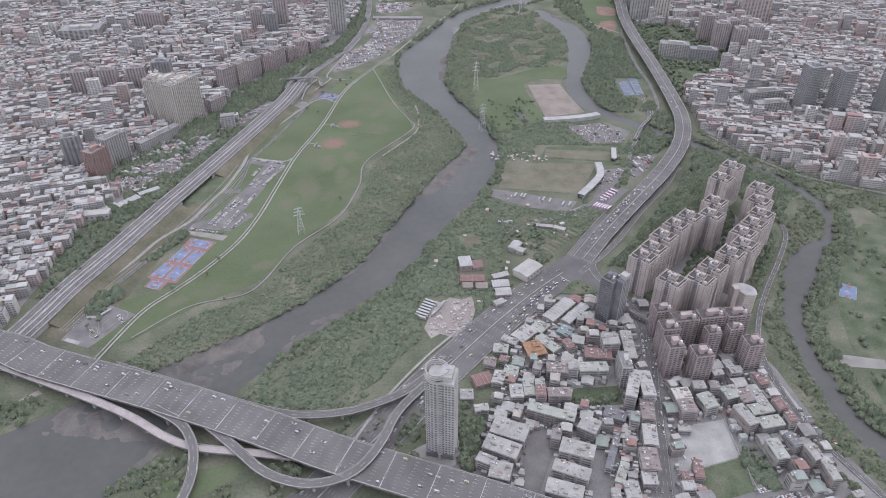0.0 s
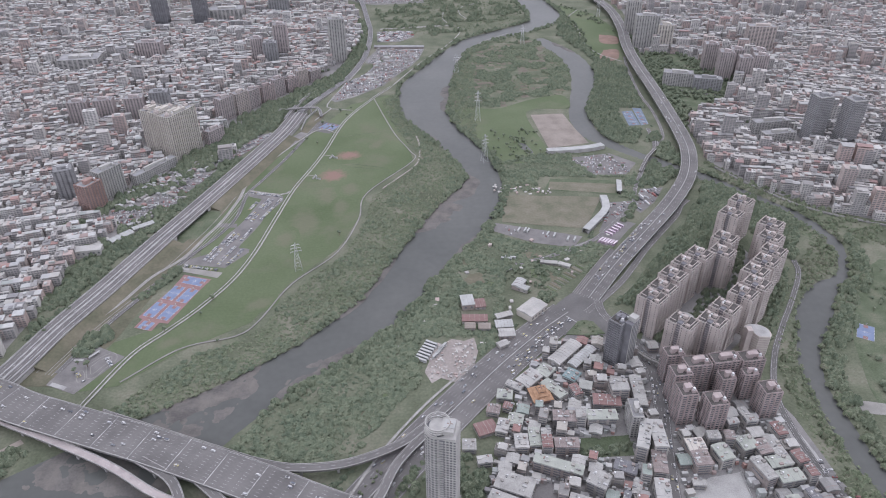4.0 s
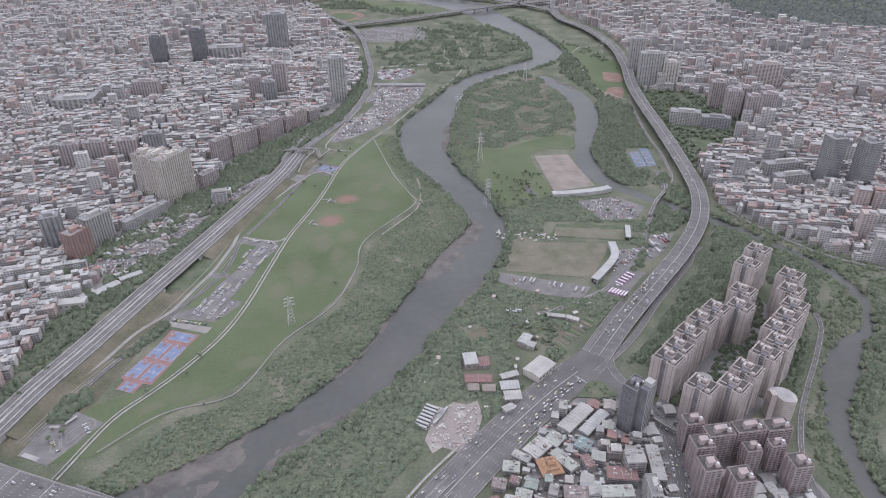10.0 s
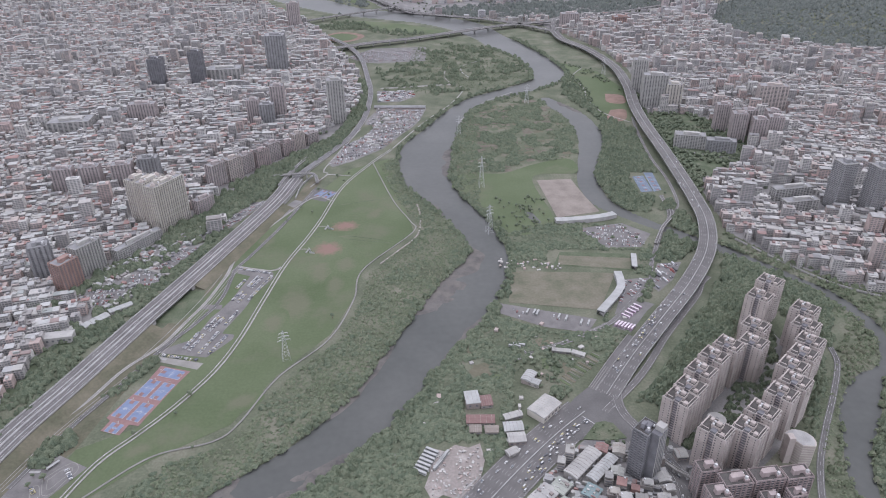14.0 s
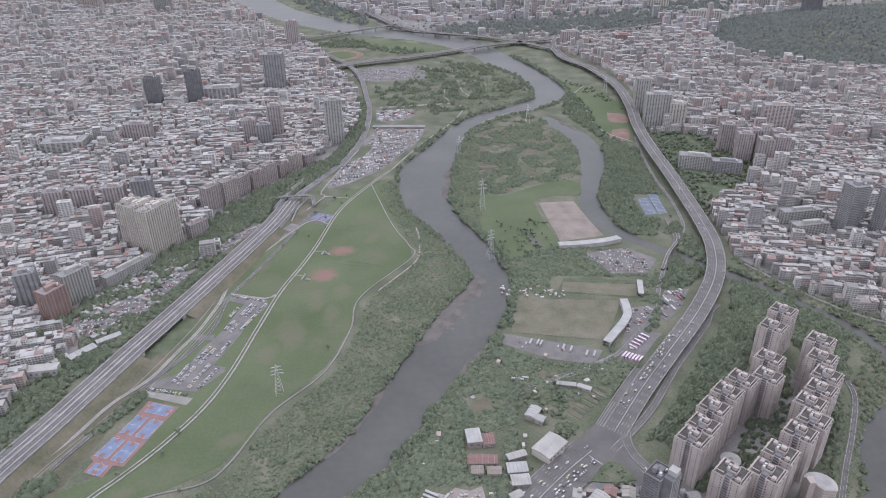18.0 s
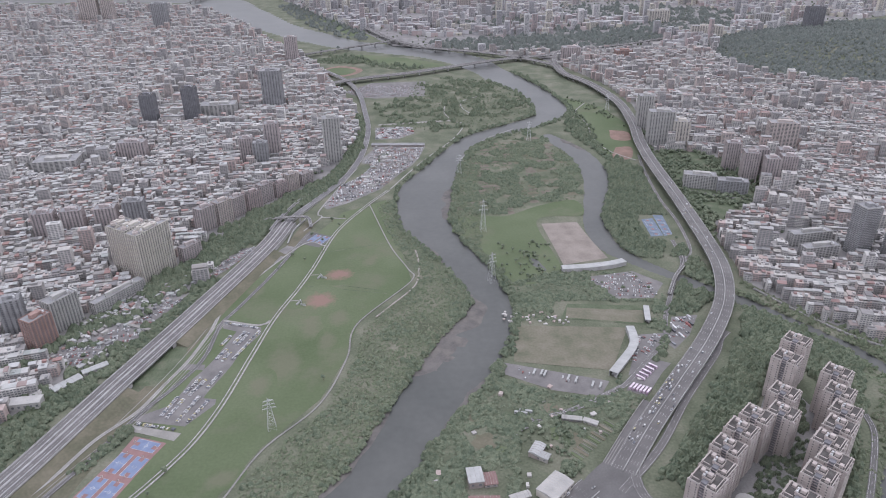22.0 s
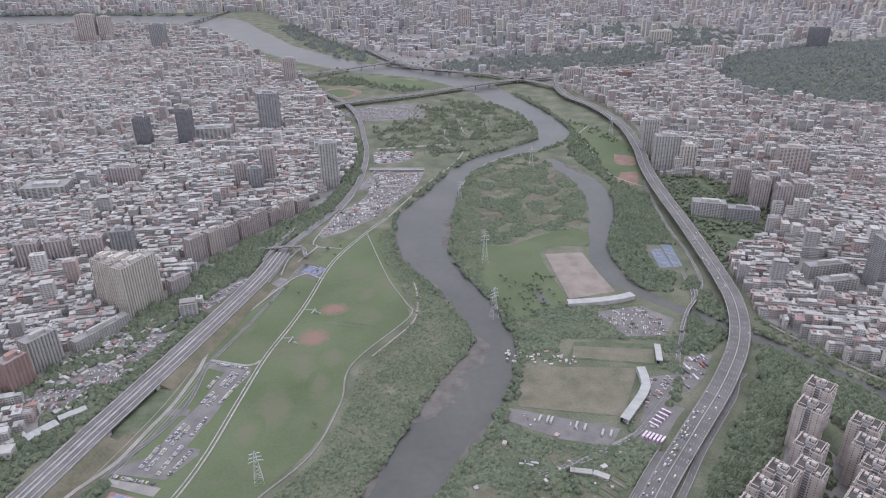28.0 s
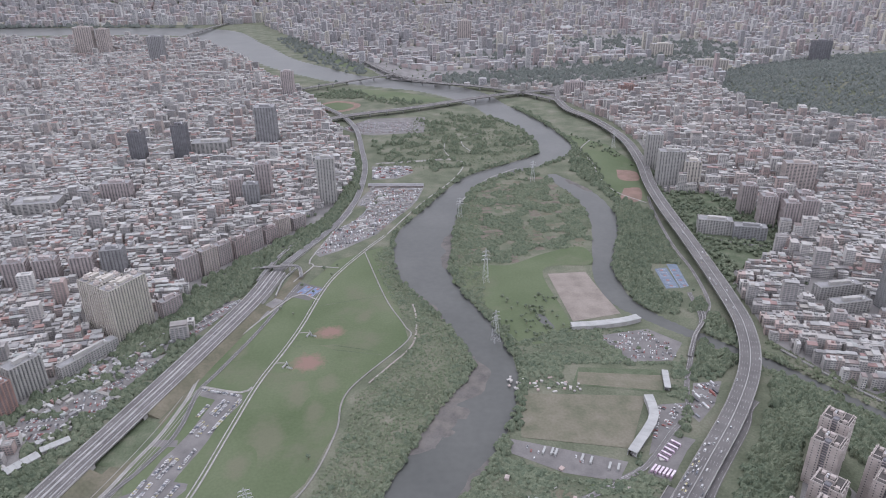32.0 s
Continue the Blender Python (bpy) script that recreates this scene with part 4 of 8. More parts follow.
road("zone_path", [(-90, 420, 0.4), (-60, 480, 0.4), (-20, 540, 0.4), (30, 600, 0.4)], 3, 1, "pale path on the river dyke", "path", rail=0, material=M_PATH)

# ---------------------------------------------------------------- trees and bushes


def lump(rng, n=5, spread=0.55):
    """A crown of several uneven clumps, about one metre in radius."""
    t = (1 + 5 ** 0.5) / 2
    base = np.array([(-1, t, 0), (1, t, 0), (-1, -t, 0), (1, -t, 0), (0, -1, t), (0, 1, t), (0, -1, -t), (0, 1, -t), (t, 0, -1), (t, 0, 1), (-t, 0, -1), (-t, 0, 1)]) / (1 + t * t) ** 0.5
    tri = np.array([(0, 11, 5), (0, 5, 1), (0, 1, 7), (0, 7, 10), (0, 10, 11), (1, 5, 9), (5, 11, 4), (11, 10, 2), (10, 7, 6), (7, 1, 8), (3, 9, 4), (3, 4, 2), (3, 2, 6), (3, 6, 8), (3, 8, 9), (4, 9, 5), (2, 4, 11), (6, 2, 10), (8, 6, 7), (9, 8, 1)])
    vs, fs = [], []
    for i in range(n):
        a, r = rng.uniform(0, 6.28), rng.uniform(0.3, 0.62)
        c = np.array([math.cos(a), math.sin(a), 0]) * spread * rng.uniform(0.3, 1) + [0, 0, rng.uniform(-0.25, 0.4)]
        if i == 0:
            c, r = np.array([0, 0, 0.15]), 0.72
        vs.append(base * rng.uniform(0.72, 1.2, (12, 1)) * r * [1, 1, 0.85] + c)
        fs.append(tri + 12 * i)
    return np.vstack(vs), np.vstack(fs)


RNG = np.random.default_rng(7)
CROWNS = [lump(RNG, n) for n in (4, 5, 5, 6, 6, 7)]
SMALL = [lump(RNG, n, 0.5) for n in (2, 3, 3)]


def scatter(poly, spacing, rng, keep=1.0, clear=(), bank=2.0):
    xs, ys = [p[0] for p in poly], [p[1] for p in poly]
    gx, gy = np.meshgrid(np.arange(min(xs), max(xs), spacing), np.arange(min(ys), max(ys), spacing))
    gx = gx.ravel() + rng.uniform(-0.5, 0.5, gx.size) * spacing
    gy = gy.ravel() + rng.uniform(-0.5, 0.5, gy.size) * spacing
    ok = inside(poly, gx, gy) & (rng.random(gx.size) < keep)
    for c in clear:
        ok &= ~inside(c, gx, gy)
    gx, gy = gx[ok], gy[ok]
    ok = shore(gx, gy) > bank
    return gx[ok], gy[ok]


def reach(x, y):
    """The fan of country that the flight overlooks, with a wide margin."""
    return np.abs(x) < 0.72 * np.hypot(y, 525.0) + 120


def woods(name, poly, spacing, size, label, material, seed, keep=1.0, clear=(), shapes=None, patch=0.0, bank=2.0, flatten=1.0, name2="wood", loose=False):
    rng = np.random.default_rng(seed)
    x, y = scatter(poly, spacing, rng, keep, clear, bank)
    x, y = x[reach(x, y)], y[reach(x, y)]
    if patch:
        n = np.array([noise.noise(Vector((a / 38.0, b / 38.0, seed))) for a, b in zip(x, y)])
        x, y = x[n > -patch], y[n > -patch]
    (crowns if loose else grow)(name, x, y, size, label, material, rng, shapes, flatten, name2)


def crowns(name, x, y, size, label, material, rng, shapes=None, flatten=1.0, name2="wood"):
    """Loose trees: a crown of uneven clumps for each."""
    shapes = shapes or CROWNS
    vs, fs, k = [], [], 0
    zz = hill(x, y)
    for a, b, z in zip(x, y, zz):
        v, f = shapes[rng.integers(len(shapes))]
        s = size * rng.uniform(0.5, 1.4)
        t = rng.uniform(0, 6.28)
        c, q = math.cos(t) * s, math.sin(t) * s
        vs.append(np.column_stack([v[:, 0] * c - v[:, 1] * q + a, v[:, 0] * q + v[:, 1] * c + b, (v[:, 2] * 0.95 + 0.55) * s * flatten * rng.uniform(0.8, 1.3) + z]))
        fs.append(f + k)
        k += len(v)
    if vs:
        stuff(name, np.vstack(vs), np.vstack(fs), material, label, name2)


def grow(name, x, y, size, label, material, rng, shapes=None, flatten=1.0, name2="wood"):
    """Close growth: one leafy sheet over crowns of many sizes, ragged in height, open where no crown stands."""
    if not len(x):
        return
    cell = max(1.25, size * 0.36)
    x0, y0 = x.min() - 2 * size, y.min() - 2 * size
    nx, ny = int((x.max() + 2 * size - x0) / cell) + 1, int((y.max() + 2 * size - y0) / cell) + 1
    H = np.zeros((ny, nx), np.float32)
    r = size * np.clip(rng.lognormal(-0.12, 0.34, len(x)), 0.45, 1.75) * (0.8 if shapes is SMALL else 1.05)
    top = r * flatten * rng.uniform(1.0, 1.75, len(x))
    w = int(1.75 * 1.05 * size / cell) + 2
    ox, oy = np.meshgrid(np.arange(-w, w + 1), np.arange(-w, w + 1))
    for a, b, q, t in zip((x - x0) / cell, (y - y0) / cell, r / cell, top):
        i, j = int(a), int(b)
        k0, k1, l0, l1 = max(0, w - j), min(2 * w + 1, ny - j + w), max(0, w - i), min(2 * w + 1, nx - i + w)
        d2 = ((ox[k0:k1, l0:l1] + i - a) ** 2 + (oy[k0:k1, l0:l1] + j - b) ** 2) / (q * q)
        dome = t * np.sqrt(np.clip(1.0 - d2, 0, 1))
        view = H[j + k0 - w:j + k1 - w, i + l0 - w:i + l1 - w]
        np.maximum(view, dome, out=view)
    on = H > 0.05
    H = H * rng.uniform(0.72, 1.16, H.shape)
    gx, gy = np.meshgrid(x0 + np.arange(nx) * cell, y0 + np.arange(ny) * cell)
    gx, gy = gx + rng.uniform(-0.42, 0.42, H.shape) * cell, gy + rng.uniform(-0.42, 0.42, H.shape) * cell
    face = on[:-1, :-1].astype(int) + on[1:, :-1] + on[:-1, 1:] + on[1:, 1:] >= 2
    jj, ii = np.nonzero(face)
    q = jj * nx + ii
    quads = np.column_stack([q, q + 1, q + nx + 1, q + nx])
    ids, inv = np.unique(quads, return_inverse=True)
    vx, vy = gx.ravel()[ids], gy.ravel()[ids]
    stuff(name, np.column_stack([vx, vy, H.ravel()[ids] + hill(vx, vy) + 0.05]), inv.reshape(quads.shape), material, label, name2)


def stuff(name, v, f, material, label, category):
    me = bpy.data.meshes.new(name)
    me.from_pydata(np.asarray(v).tolist(), [], f if isinstance(f, list) else f.tolist())
    me.materials.append(material)
    return tagged(part(name, me, None), label, category, kind="stuff")


def bank_strip(name, line, d0, d1, side, spacing, size, label, material, seed, keep=0.9, shapes=None, flatten=0.9, ylim=(0, 9e9)):
    """Growth along one bank of a water line, between two distances from its edge. side 1 is the right of the line's direction."""
    rng = np.random.default_rng(seed)
    sel = line[(line[:, 1] >= ylim[0]) & (line[:, 1] <= ylim[1])]
    d = np.gradient(sel[:, :2], axis=0)
    d /= np.linalg.norm(d, axis=1)[:, None]
    L = float(np.linalg.norm(np.diff(sel[:, :2], axis=0), axis=1).sum())
    n = int(L * (d1 - d0) / spacing ** 2 * keep)
    i = rng.integers(0, len(sel), n)
    off = sel[i, 2] + rng.uniform(d0, d1, n)
    along = rng.uniform(-5, 5, n)
    x = sel[i, 0] + d[i, 1] * side * off + d[i, 0] * along
    y = sel[i, 1] - d[i, 0] * side * off + d[i, 1] * along
    ok = shore(x, y) > d0 - 1
    grow(name, x[ok], y[ok], size, label, material, rng, shapes, flatten)


YARDS = [[(-110, 420), (-75, 500), (-40, 555), (16, 622), (40, 610), (0, 540), (-60, 455)], [(130, 738), (126, 748), (172, 792), (192, 796), (185, 777), (145, 727)], [(17, 777), (41, 785), (53, 755), (28, 747)], [(120, 800), (168, 790), (160, 782), (128, 790)], [(215, 1115), (276, 1135), (318, 1098), (314, 1048), (249, 1053)], [(-30, 645), (40, 650), (40, 560), (-24, 560)], [(80, 1000), (255, 990), (300, 965), (285, 890), (234, 826), (205, 850), (215, 880), (190, 835), (126, 840), (60, 875), (55, 910)], [(20, 720), (60, 720), (60, 670), (20, 670)], [(80, 780), (120, 780), (120, 670), (70, 670)],
         [(155, 1050), (300, 1045), (280, 980), (150, 990)]]
ROADSTRIP = [(-160, 350), (-60, 350), (90, 575), (200, 700), (300, 830), (420, 1000), (470, 1200), (400, 1200), (370, 1020), (300, 930), (200, 790), (130, 715), (50, 625), (-30, 520)]
CLEAR = YARDS + [ROADSTRIP]
BANKW = [(-345, 535), (-285, 618), (-238, 640), (-215, 672), (-190, 745), (-140, 815), (-118, 905), (-112, 985), (-44, 1095), (-50, 1150), (-84, 1225), (-132, 1400), (-60, 1470), (0, 1700), (60, 1810), (70, 1700), (60, 1060), (0, 850), (-190, 540), (-270, 500)]
woods("bank_wood", BANKW, 5.0, 2.4, "green bushes and small trees on the river bank", M_LEAF, 1, 0.75, patch=0.02, flatten=0.62)
woods("bank_scrub", BANKW, 3.4, 1.9, "low green scrub on the river bank", M_BUSH, 2, 0.85, shapes=SMALL, flatten=0.7)
BANKE = [(-215, 470), (-60, 455), (140, 715), (250, 850), (290, 940), (320, 1060), (290, 1130), (180, 1140), (95, 1100), (95, 1020), (60, 950), (0, 820), (-70, 690), (-170, 560)]
woods("bank_wood", BANKE, 3.9, 2.9, "dense green trees between river and boulevard", M_LEAF, 3, 0.85, CLEAR, patch=0.2, flatten=0.62)
woods("bank_scrub", BANKE, 3.4, 1.7, "low green scrub between river and boulevard", M_LEAF, 4, 0.7, CLEAR, shapes=SMALL, flatten=0.7)
BEND = [(12, 1348), (61, 1356), (112, 1355), (174, 1398), (250, 1424), (270, 1440), (292, 1560), (285, 1690), (240, 1800), (190, 1870), (90, 1780), (35, 1690), (20, 1560)]
woods("bend_wood", BEND, 4.2, 3.3, "green trees and hedges on the river bend", M_LEAF, 5, 0.85, patch=-0.02, flatten=0.7)
woods("bend_scrub", BEND, 4.2, 2.0, "low green scrub on the river bend", M_BUSH, 6, 0.33, patch=0.1, shapes=SMALL, flatten=0.7)
woods("branch_wood", [(300, 1180), (395, 1180), (405, 1420), (415, 1600), (350, 1620), (330, 1560), (330, 1480), (290, 1390), (285, 1300)], 4.8, 4.0, "dark green trees between branch and viaduct", M_LEAF, 7, 0.95,
      clear=([(345, 1345), (405, 1345), (405, 1240), (345, 1240)], [(375, 1200), (420, 1260), (380, 1260), (330, 1140)]))
woods("viaduct_wood", [(222, 712), (245, 745), (288, 806), (318, 850), (360, 908), (392, 960), (440, 1060), (520, 900), (470, 800), (440, 880), (400, 900), (370, 840), (335, 790), (290, 750), (240, 690)], 4.3, 3.8, "dark green wood beside the tower estate", M_LEAF, 8, 0.97)
woods("yard_wood", [(312, 1008), (352, 1012), (402, 1062), (412, 1110), (405, 1180), (392, 1172), (352, 1098), (324, 1034)], 5.2, 3.8, "green trees between lane and viaduct", M_LEAF, 71, 0.85)
woods("lane_trees", [(262, 900), (285, 925), (300, 950), (306, 990), (298, 990), (284, 950), (270, 925)], 5, 3.4, "green trees along the lane", M_LEAF, 72, 0.6)
woods("estate_edge", [(428, 810), (452, 790), (452, 768), (421, 715), (388, 664), (356, 610), (372, 650), (402, 715), (424, 765)], 5, 3.2, "green trees along the estate edge", M_LEAF, 73, 0.8)
woods("branch_bank", [(440, 1110), (520, 1000), (640, 880), (640, 800), (560, 860), (560, 760), (470, 690), (430, 600), (415, 500), (480, 330), (340, 330), (368, 500), (360, 590), (440, 700), (480, 800), (520, 860), (470, 960)], 5.4, 2.6,
      "green grassy shrubs on the small river's banks", M_BUSH, 9, 0.55, bank=1.0, clear=([(455, 810), (480, 800), (350, 560), (352, 440), (400, 350), (375, 350), (335, 470), (335, 560)],))
woods("park_trees", [(455, 560), (480, 640), (560, 760), (640, 800), (700, 720), (560, 440), (470, 380), (440, 470)], 9.0, 4.0, "park trees beyond the small river", M_LEAF, 10, 0.6, patch=-0.14, clear=([(462, 620), (520, 620), (520, 685), (462, 685)],), loose=True)
woods("strip_trees", [(-408, 1115), (-388, 1165), (-372, 1240), (-330, 1320), (-270, 1460), (-225, 1640), (-205, 1720), (-215, 1860), (-240, 1990), (-225, 1990), (-200, 1860), (-196, 1720), (-238, 1560), (-300, 1370), (-342, 1230), (-378, 1135)],
      6.0, 5.0, "line of dark green trees beside the expressway", M_LEAF, 11, 0.95)
grow_line = spline([(-412, 1135), (-396, 1190), (-372, 1262), (-322, 1325), (-290, 1385), (-262, 1445), (-236, 1530), (-219, 1620), (-212, 1746), (-224, 1900), (-240, 1990)], 4)
gr = np.random.default_rng(61)
gi = gr.integers(0, len(grow_line), 1100)
grow("belt_trees", grow_line[gi, 0] + gr.uniform(-10, 10, 1100), grow_line[gi, 1] + gr.uniform(-5, 5, 1100), 5.0, "thick belt of dark trees beside the expressway", M_LEAF, gr)
west_line = spline([(-492, 700), (-470, 770), (-438, 860), (-400, 960), (-372, 1050), (-352, 1120)], 4)
gi = gr.integers(0, len(west_line), 520)
grow("west_strip", west_line[gi, 0] + gr.uniform(-16, 8, 520), west_line[gi, 1] + gr.uniform(-5, 5, 520), 3.0, "green shrubs and trees beside the expressway", M_LEAF, gr, None, 0.85)
yard_line = spline([(-540, 890), (-512, 955), (-482, 990), (-464, 1008)], 4)
gi = gr.integers(0, len(yard_line), 220)
grow("yard_edge_trees", yard_line[gi, 0] + gr.uniform(-16, 10, 220), yard_line[gi, 1] + gr.uniform(-6, 6, 220), 4.2, "dark trees between the yards and flats", M_LEAF, gr)
woods("foot_belt", [(-459, 1084), (-444, 1150), (-414, 1213), (-404, 1285), (-345, 1392), (-275, 1508), (-230, 1560), (-222, 1520), (-252, 1445), (-284, 1375), (-306, 1317), (-320, 1245), (-340, 1235), (-372, 1185), (-384, 1118), (-412, 1088)], 5.5, 4.6, "thick dark trees at the foot of the flats", M_LEAF, 64, 0.85,
      clear=([(-379, 1110), (-362, 1110), (-320, 1211), (-318, 1236), (-342, 1230), (-377, 1151)], [(-425, 1160), (-405, 1172), (-395, 1215), (-425, 1215)]), patch=0.35)
woods("west_edge_wood", [(-492, 600), (-488, 700), (-492, 790), (-476, 845), (-440, 880), (-420, 860), (-446, 760), (-458, 690), (-474, 610)], 5.5, 3.6, "green trees between houses and expressway", M_LEAF, 65, 0.85, patch=0.16, clear=([(-520, 812), (-470, 812), (-470, 842), (-520, 842)],))
woods("office_trees", [(458, 1260), (500, 1320), (590, 1400), (650, 1500), (640, 1600), (560, 1690), (480, 1690), (462, 1500)], 8.5, 4.6, "trees round the office blocks", M_LEAF, 62, 0.85, patch=0.3, clear=([(484, 1330), (525, 1304), (503, 1238), (458, 1258)], [(470, 1500), (600, 1470), (600, 1425), (470, 1450)], [(480, 1400), (540, 1380), (540, 1340), (490, 1330)]), loose=True)
woods("track_trees", [(-480, 2650), (-300, 2640), (-150, 2530), (-60, 2560), (-250, 2665), (-340, 2790), (-420, 2780)], 11, 5, "trees beside the running track", M_LEAF, 63, 0.7)
woods("yard_trees", [(-530, 600), (-500, 735), (-470, 800), (-420, 930), (-392, 1010), (-355, 1130), (-375, 1130), (-440, 1010), (-490, 880), (-560, 700)], 8.0, 4.6, "trees among yards beside the expressway", M_LEAF, 12, 0.6, patch=0.1, clear=([(-464, 966), (-453, 993), (-410, 973), (-421, 954)], [(-435, 997), (-421, 1039), (-383, 1084), (-391, 1047), (-411, 999)], [(-511, 927), (-498, 945), (-448, 948), (-452, 920), (-474, 902)]))
woods("upstream_wood", [(-170, 1900), (-60, 1850), (40, 1870), (140, 1960), (235, 2080), (200, 2240), (100, 2380), (0, 2420), (-100, 2350), (-60, 2250), (-120, 2160), (-200, 2120)], 9, 4.4, "green thickets on the upper bank", M_LEAF, 13, 0.6, patch=-0.02)
woods("upstream_scrub", [(-170, 1860), (240, 1900), (235, 2080), (200, 2240), (100, 2380), (-100, 2350), (-120, 2160)], 7, 2.2, "low green scrub on the upper bank", M_BUSH, 14, 0.6, shapes=SMALL, flatten=0.7)
woods("east_bank_wood", [(300, 1840), (345, 1700), (360, 1600), (410, 1600), (365, 1660), (352, 1880), (335, 2100), (300, 2300), (230, 2480), (215, 2440), (270, 2250), (330, 2060)], 7.5, 4.6, "green trees on the far bank", M_LEAF, 15, 0.8)
woods("viaduct_trees", [(455, 1240), (500, 1330), (480, 1440), (470, 1650), (500, 1850), (475, 1850), (455, 1600), (452, 1400)], 8, 4.8, "green trees along the viaduct", M_LEAF, 16, 0.75, loose=True)
woods("hill_wood", [(915, 2780), (970, 2480), (1120, 2310), (1330, 2240), (2300, 2300), (2700, 2700), (2500, 3450), (1750, 3380), (1200, 3140), (950, 2950)], 12.5, 7.0, "dark green forest on the hill", M_HAZEWOOD, 17, 0.95, shapes=SMALL)
woods("campus_wood", [(0, 2850), (330, 2760), (600, 2850), (900, 3020), (860, 3200), (500, 3120), (200, 3100), (-60, 3020)], 14, 7, "trees beyond the far expressway", M_HAZEWOOD, 18, 0.6, shapes=CROWNS[:3])
woods("far_wood", [(-520, 2800), (-340, 2960), (-300, 3120), (-420, 3420), (-640, 3850), (-760, 4200), (-900, 4100), (-640, 3480), (-420, 3120), (-380, 2980)], 18, 7, "far riverside trees", M_HAZEWOOD, 19, 0.5, shapes=CROWNS[:3])
woods("far_island", [(-3200, 4900), (-1900, 4700), (-1500, 4650), (-1500, 4600), (-2100, 4640), (-3200, 4700)], 20, 9, "far wooded river bank", M_HAZEWOOD, 20, 0.9, shapes=CROWNS[:3])
woods("city_trees", CITYE, 34, 4.6, "street trees among the houses", M_LEAF, 21, 0.5, shapes=SMALL, loose=True)
woods("city_trees", CITYW, 42, 4.4, "street trees among the houses", M_LEAF, 22, 0.45, shapes=SMALL, loose=True)

woods("south_bank_wood", [(-540, 505), (-455, 498), (-400, 480), (-420, 440), (-560, 400)], 5.5, 3.2, "green shrubs on the bank below the bridge", M_LEAF, 23, 0.6, patch=0.1)
woods("slip_hedge", [(-14, 472), (-20, 474), (-46, 432), (-50, 420), (-43, 420), (-34, 440)], 4, 2.4, "green hedge beside the slip road", M_LEAF, 81, 0.95)
woods("median_trees", [(-53, 465), (-58, 453), (-74, 431), (-82, 424), (-76, 438), (-60, 462)], 4.5, 1.8, "small green trees on the median", M_BUSH, 82, 0.6, loose=True)
woods("slip_trees", [(-125, 443), (-102, 443), (-84, 463), (-90, 440), (-100, 429)], 5, 2.8, "green trees below the slip road", M_LEAF, 83, 0.7)
woods("loop_bushes", [(-153, 397), (-140, 406), (-130, 399), (-134, 391), (-148, 389)], 4, 2.6, "green bushes inside the ramp loop", M_LEAF, 84, 0.9)
woods("bank_thicket", [(-306, 371), (-291, 387), (-265, 407), (-234, 413), (-240, 398), (-270, 379)], 4, 2.6, "dense green thicket on the south bank", M_LEAF, 85, 0.95)
woods("tower_trees", [(31, 458), (21, 441), (14, 424), (14, 401), (24, 397), (45, 453)], 4.6, 4.2, "tall dark trees beside the white-roofed blocks", M_LEAF, 86, 0.9)
woods("south_bank_scrub", [(-275, 410), (-215, 425), (-150, 400), (-120, 360), (-140, 330), (-330, 330)], 5, 2.6, "green shrubs below the slip roads", M_BUSH, 24, 0.45, patch=0.05)
woods("tower_garden", [(-30, 440), (20, 480), (40, 440), (20, 385), (-30, 385)], 5.5, 3.8, "dark garden trees round the round tower", M_LEAF, 25, 0.85, clear=([(-24, 440), (22, 440), (22, 398), (-24, 398)],))
woods("garden_trees", [(126, 470), (182, 475), (182, 488), (126, 478)], 5, 3.4, "trees on the vacant lot", M_LEAF, 26, 0.7)
woods("garden_trees", [(272, 412), (296, 402), (300, 372), (276, 380)], 5, 3.6, "trees beside the vacant lot", M_LEAF, 27, 0.85)
woods("estate_garden", [(240, 640), (300, 690), (360, 770), (400, 840), (410, 830), (390, 760), (330, 670), (270, 620)], 6, 3.2, "garden trees inside the estate court", M_LEAF, 28, 0.75)
woods("crossroad_green", [(146, 652), (160, 671), (175, 669), (184, 653)], 4, 1.7, "shrubs on the traffic island", M_BUSH, 29, 0.6, loose=True)
woods("crossroad_trees", [(160, 648), (186, 649), (184, 638), (158, 634)], 5, 2.8, "trees below the traffic island", M_LEAF, 97, 0.8, loose=True)
woods("slip_lane_trees", [(210, 722), (228, 756), (252, 782), (285, 812), (350, 830), (278, 771), (247, 742), (225, 718), (212, 690)], 5.4, 3.4, "dense green trees beside the slip lane", M_LEAF, 98, 0.85, patch=-0.05)
woods("plot_trees", [(76, 774), (83, 753), (98, 757), (105, 742), (118, 739), (128, 738), (142, 770), (166, 798), (141, 808), (102, 792)], 5, 2.6, "dark trees and shrubs among garden plots", M_LEAF, 99, 0.55, loose=True)
woods("plot_trees", [(102, 738), (140, 716), (126, 703), (112, 719)], 5, 3.0, "dark trees beside the white shed", M_LEAF, 100, 0.85, loose=True)

bank_strip("branch_trees", BRANCH, 5, 26, -1, 5.6, 3.8, "dense dark trees on the small river's far bank", M_LEAF, 41, 1.0, ylim=(606, 860))
bank_strip("branch_trees", BRANCH2, 5, 24, -1, 5.6, 3.6, "dense dark trees on the small river's far bank", M_LEAF, 42, 1.0)
bank_strip("branch_reeds", BRANCH, 0, 26, 1, 3.2, 1.3, "bright green reeds on the small river's bank", M_BUSH, 43, 1.0, SMALL, 0.6, (606, 1060))
bank_strip("branch_reeds", BRANCH2, 0, 26, 1, 3.2, 1.3, "bright green reeds on the small river's bank", M_BUSH, 44, 1.0, SMALL, 0.6)
bank_strip("branch_reeds", BRANCH, 0, 18, -1, 3.8, 1.8, "bright green reeds on the small river's bank", M_BUSH, 45, 1.0, SMALL, 0.6, (860, 1090))
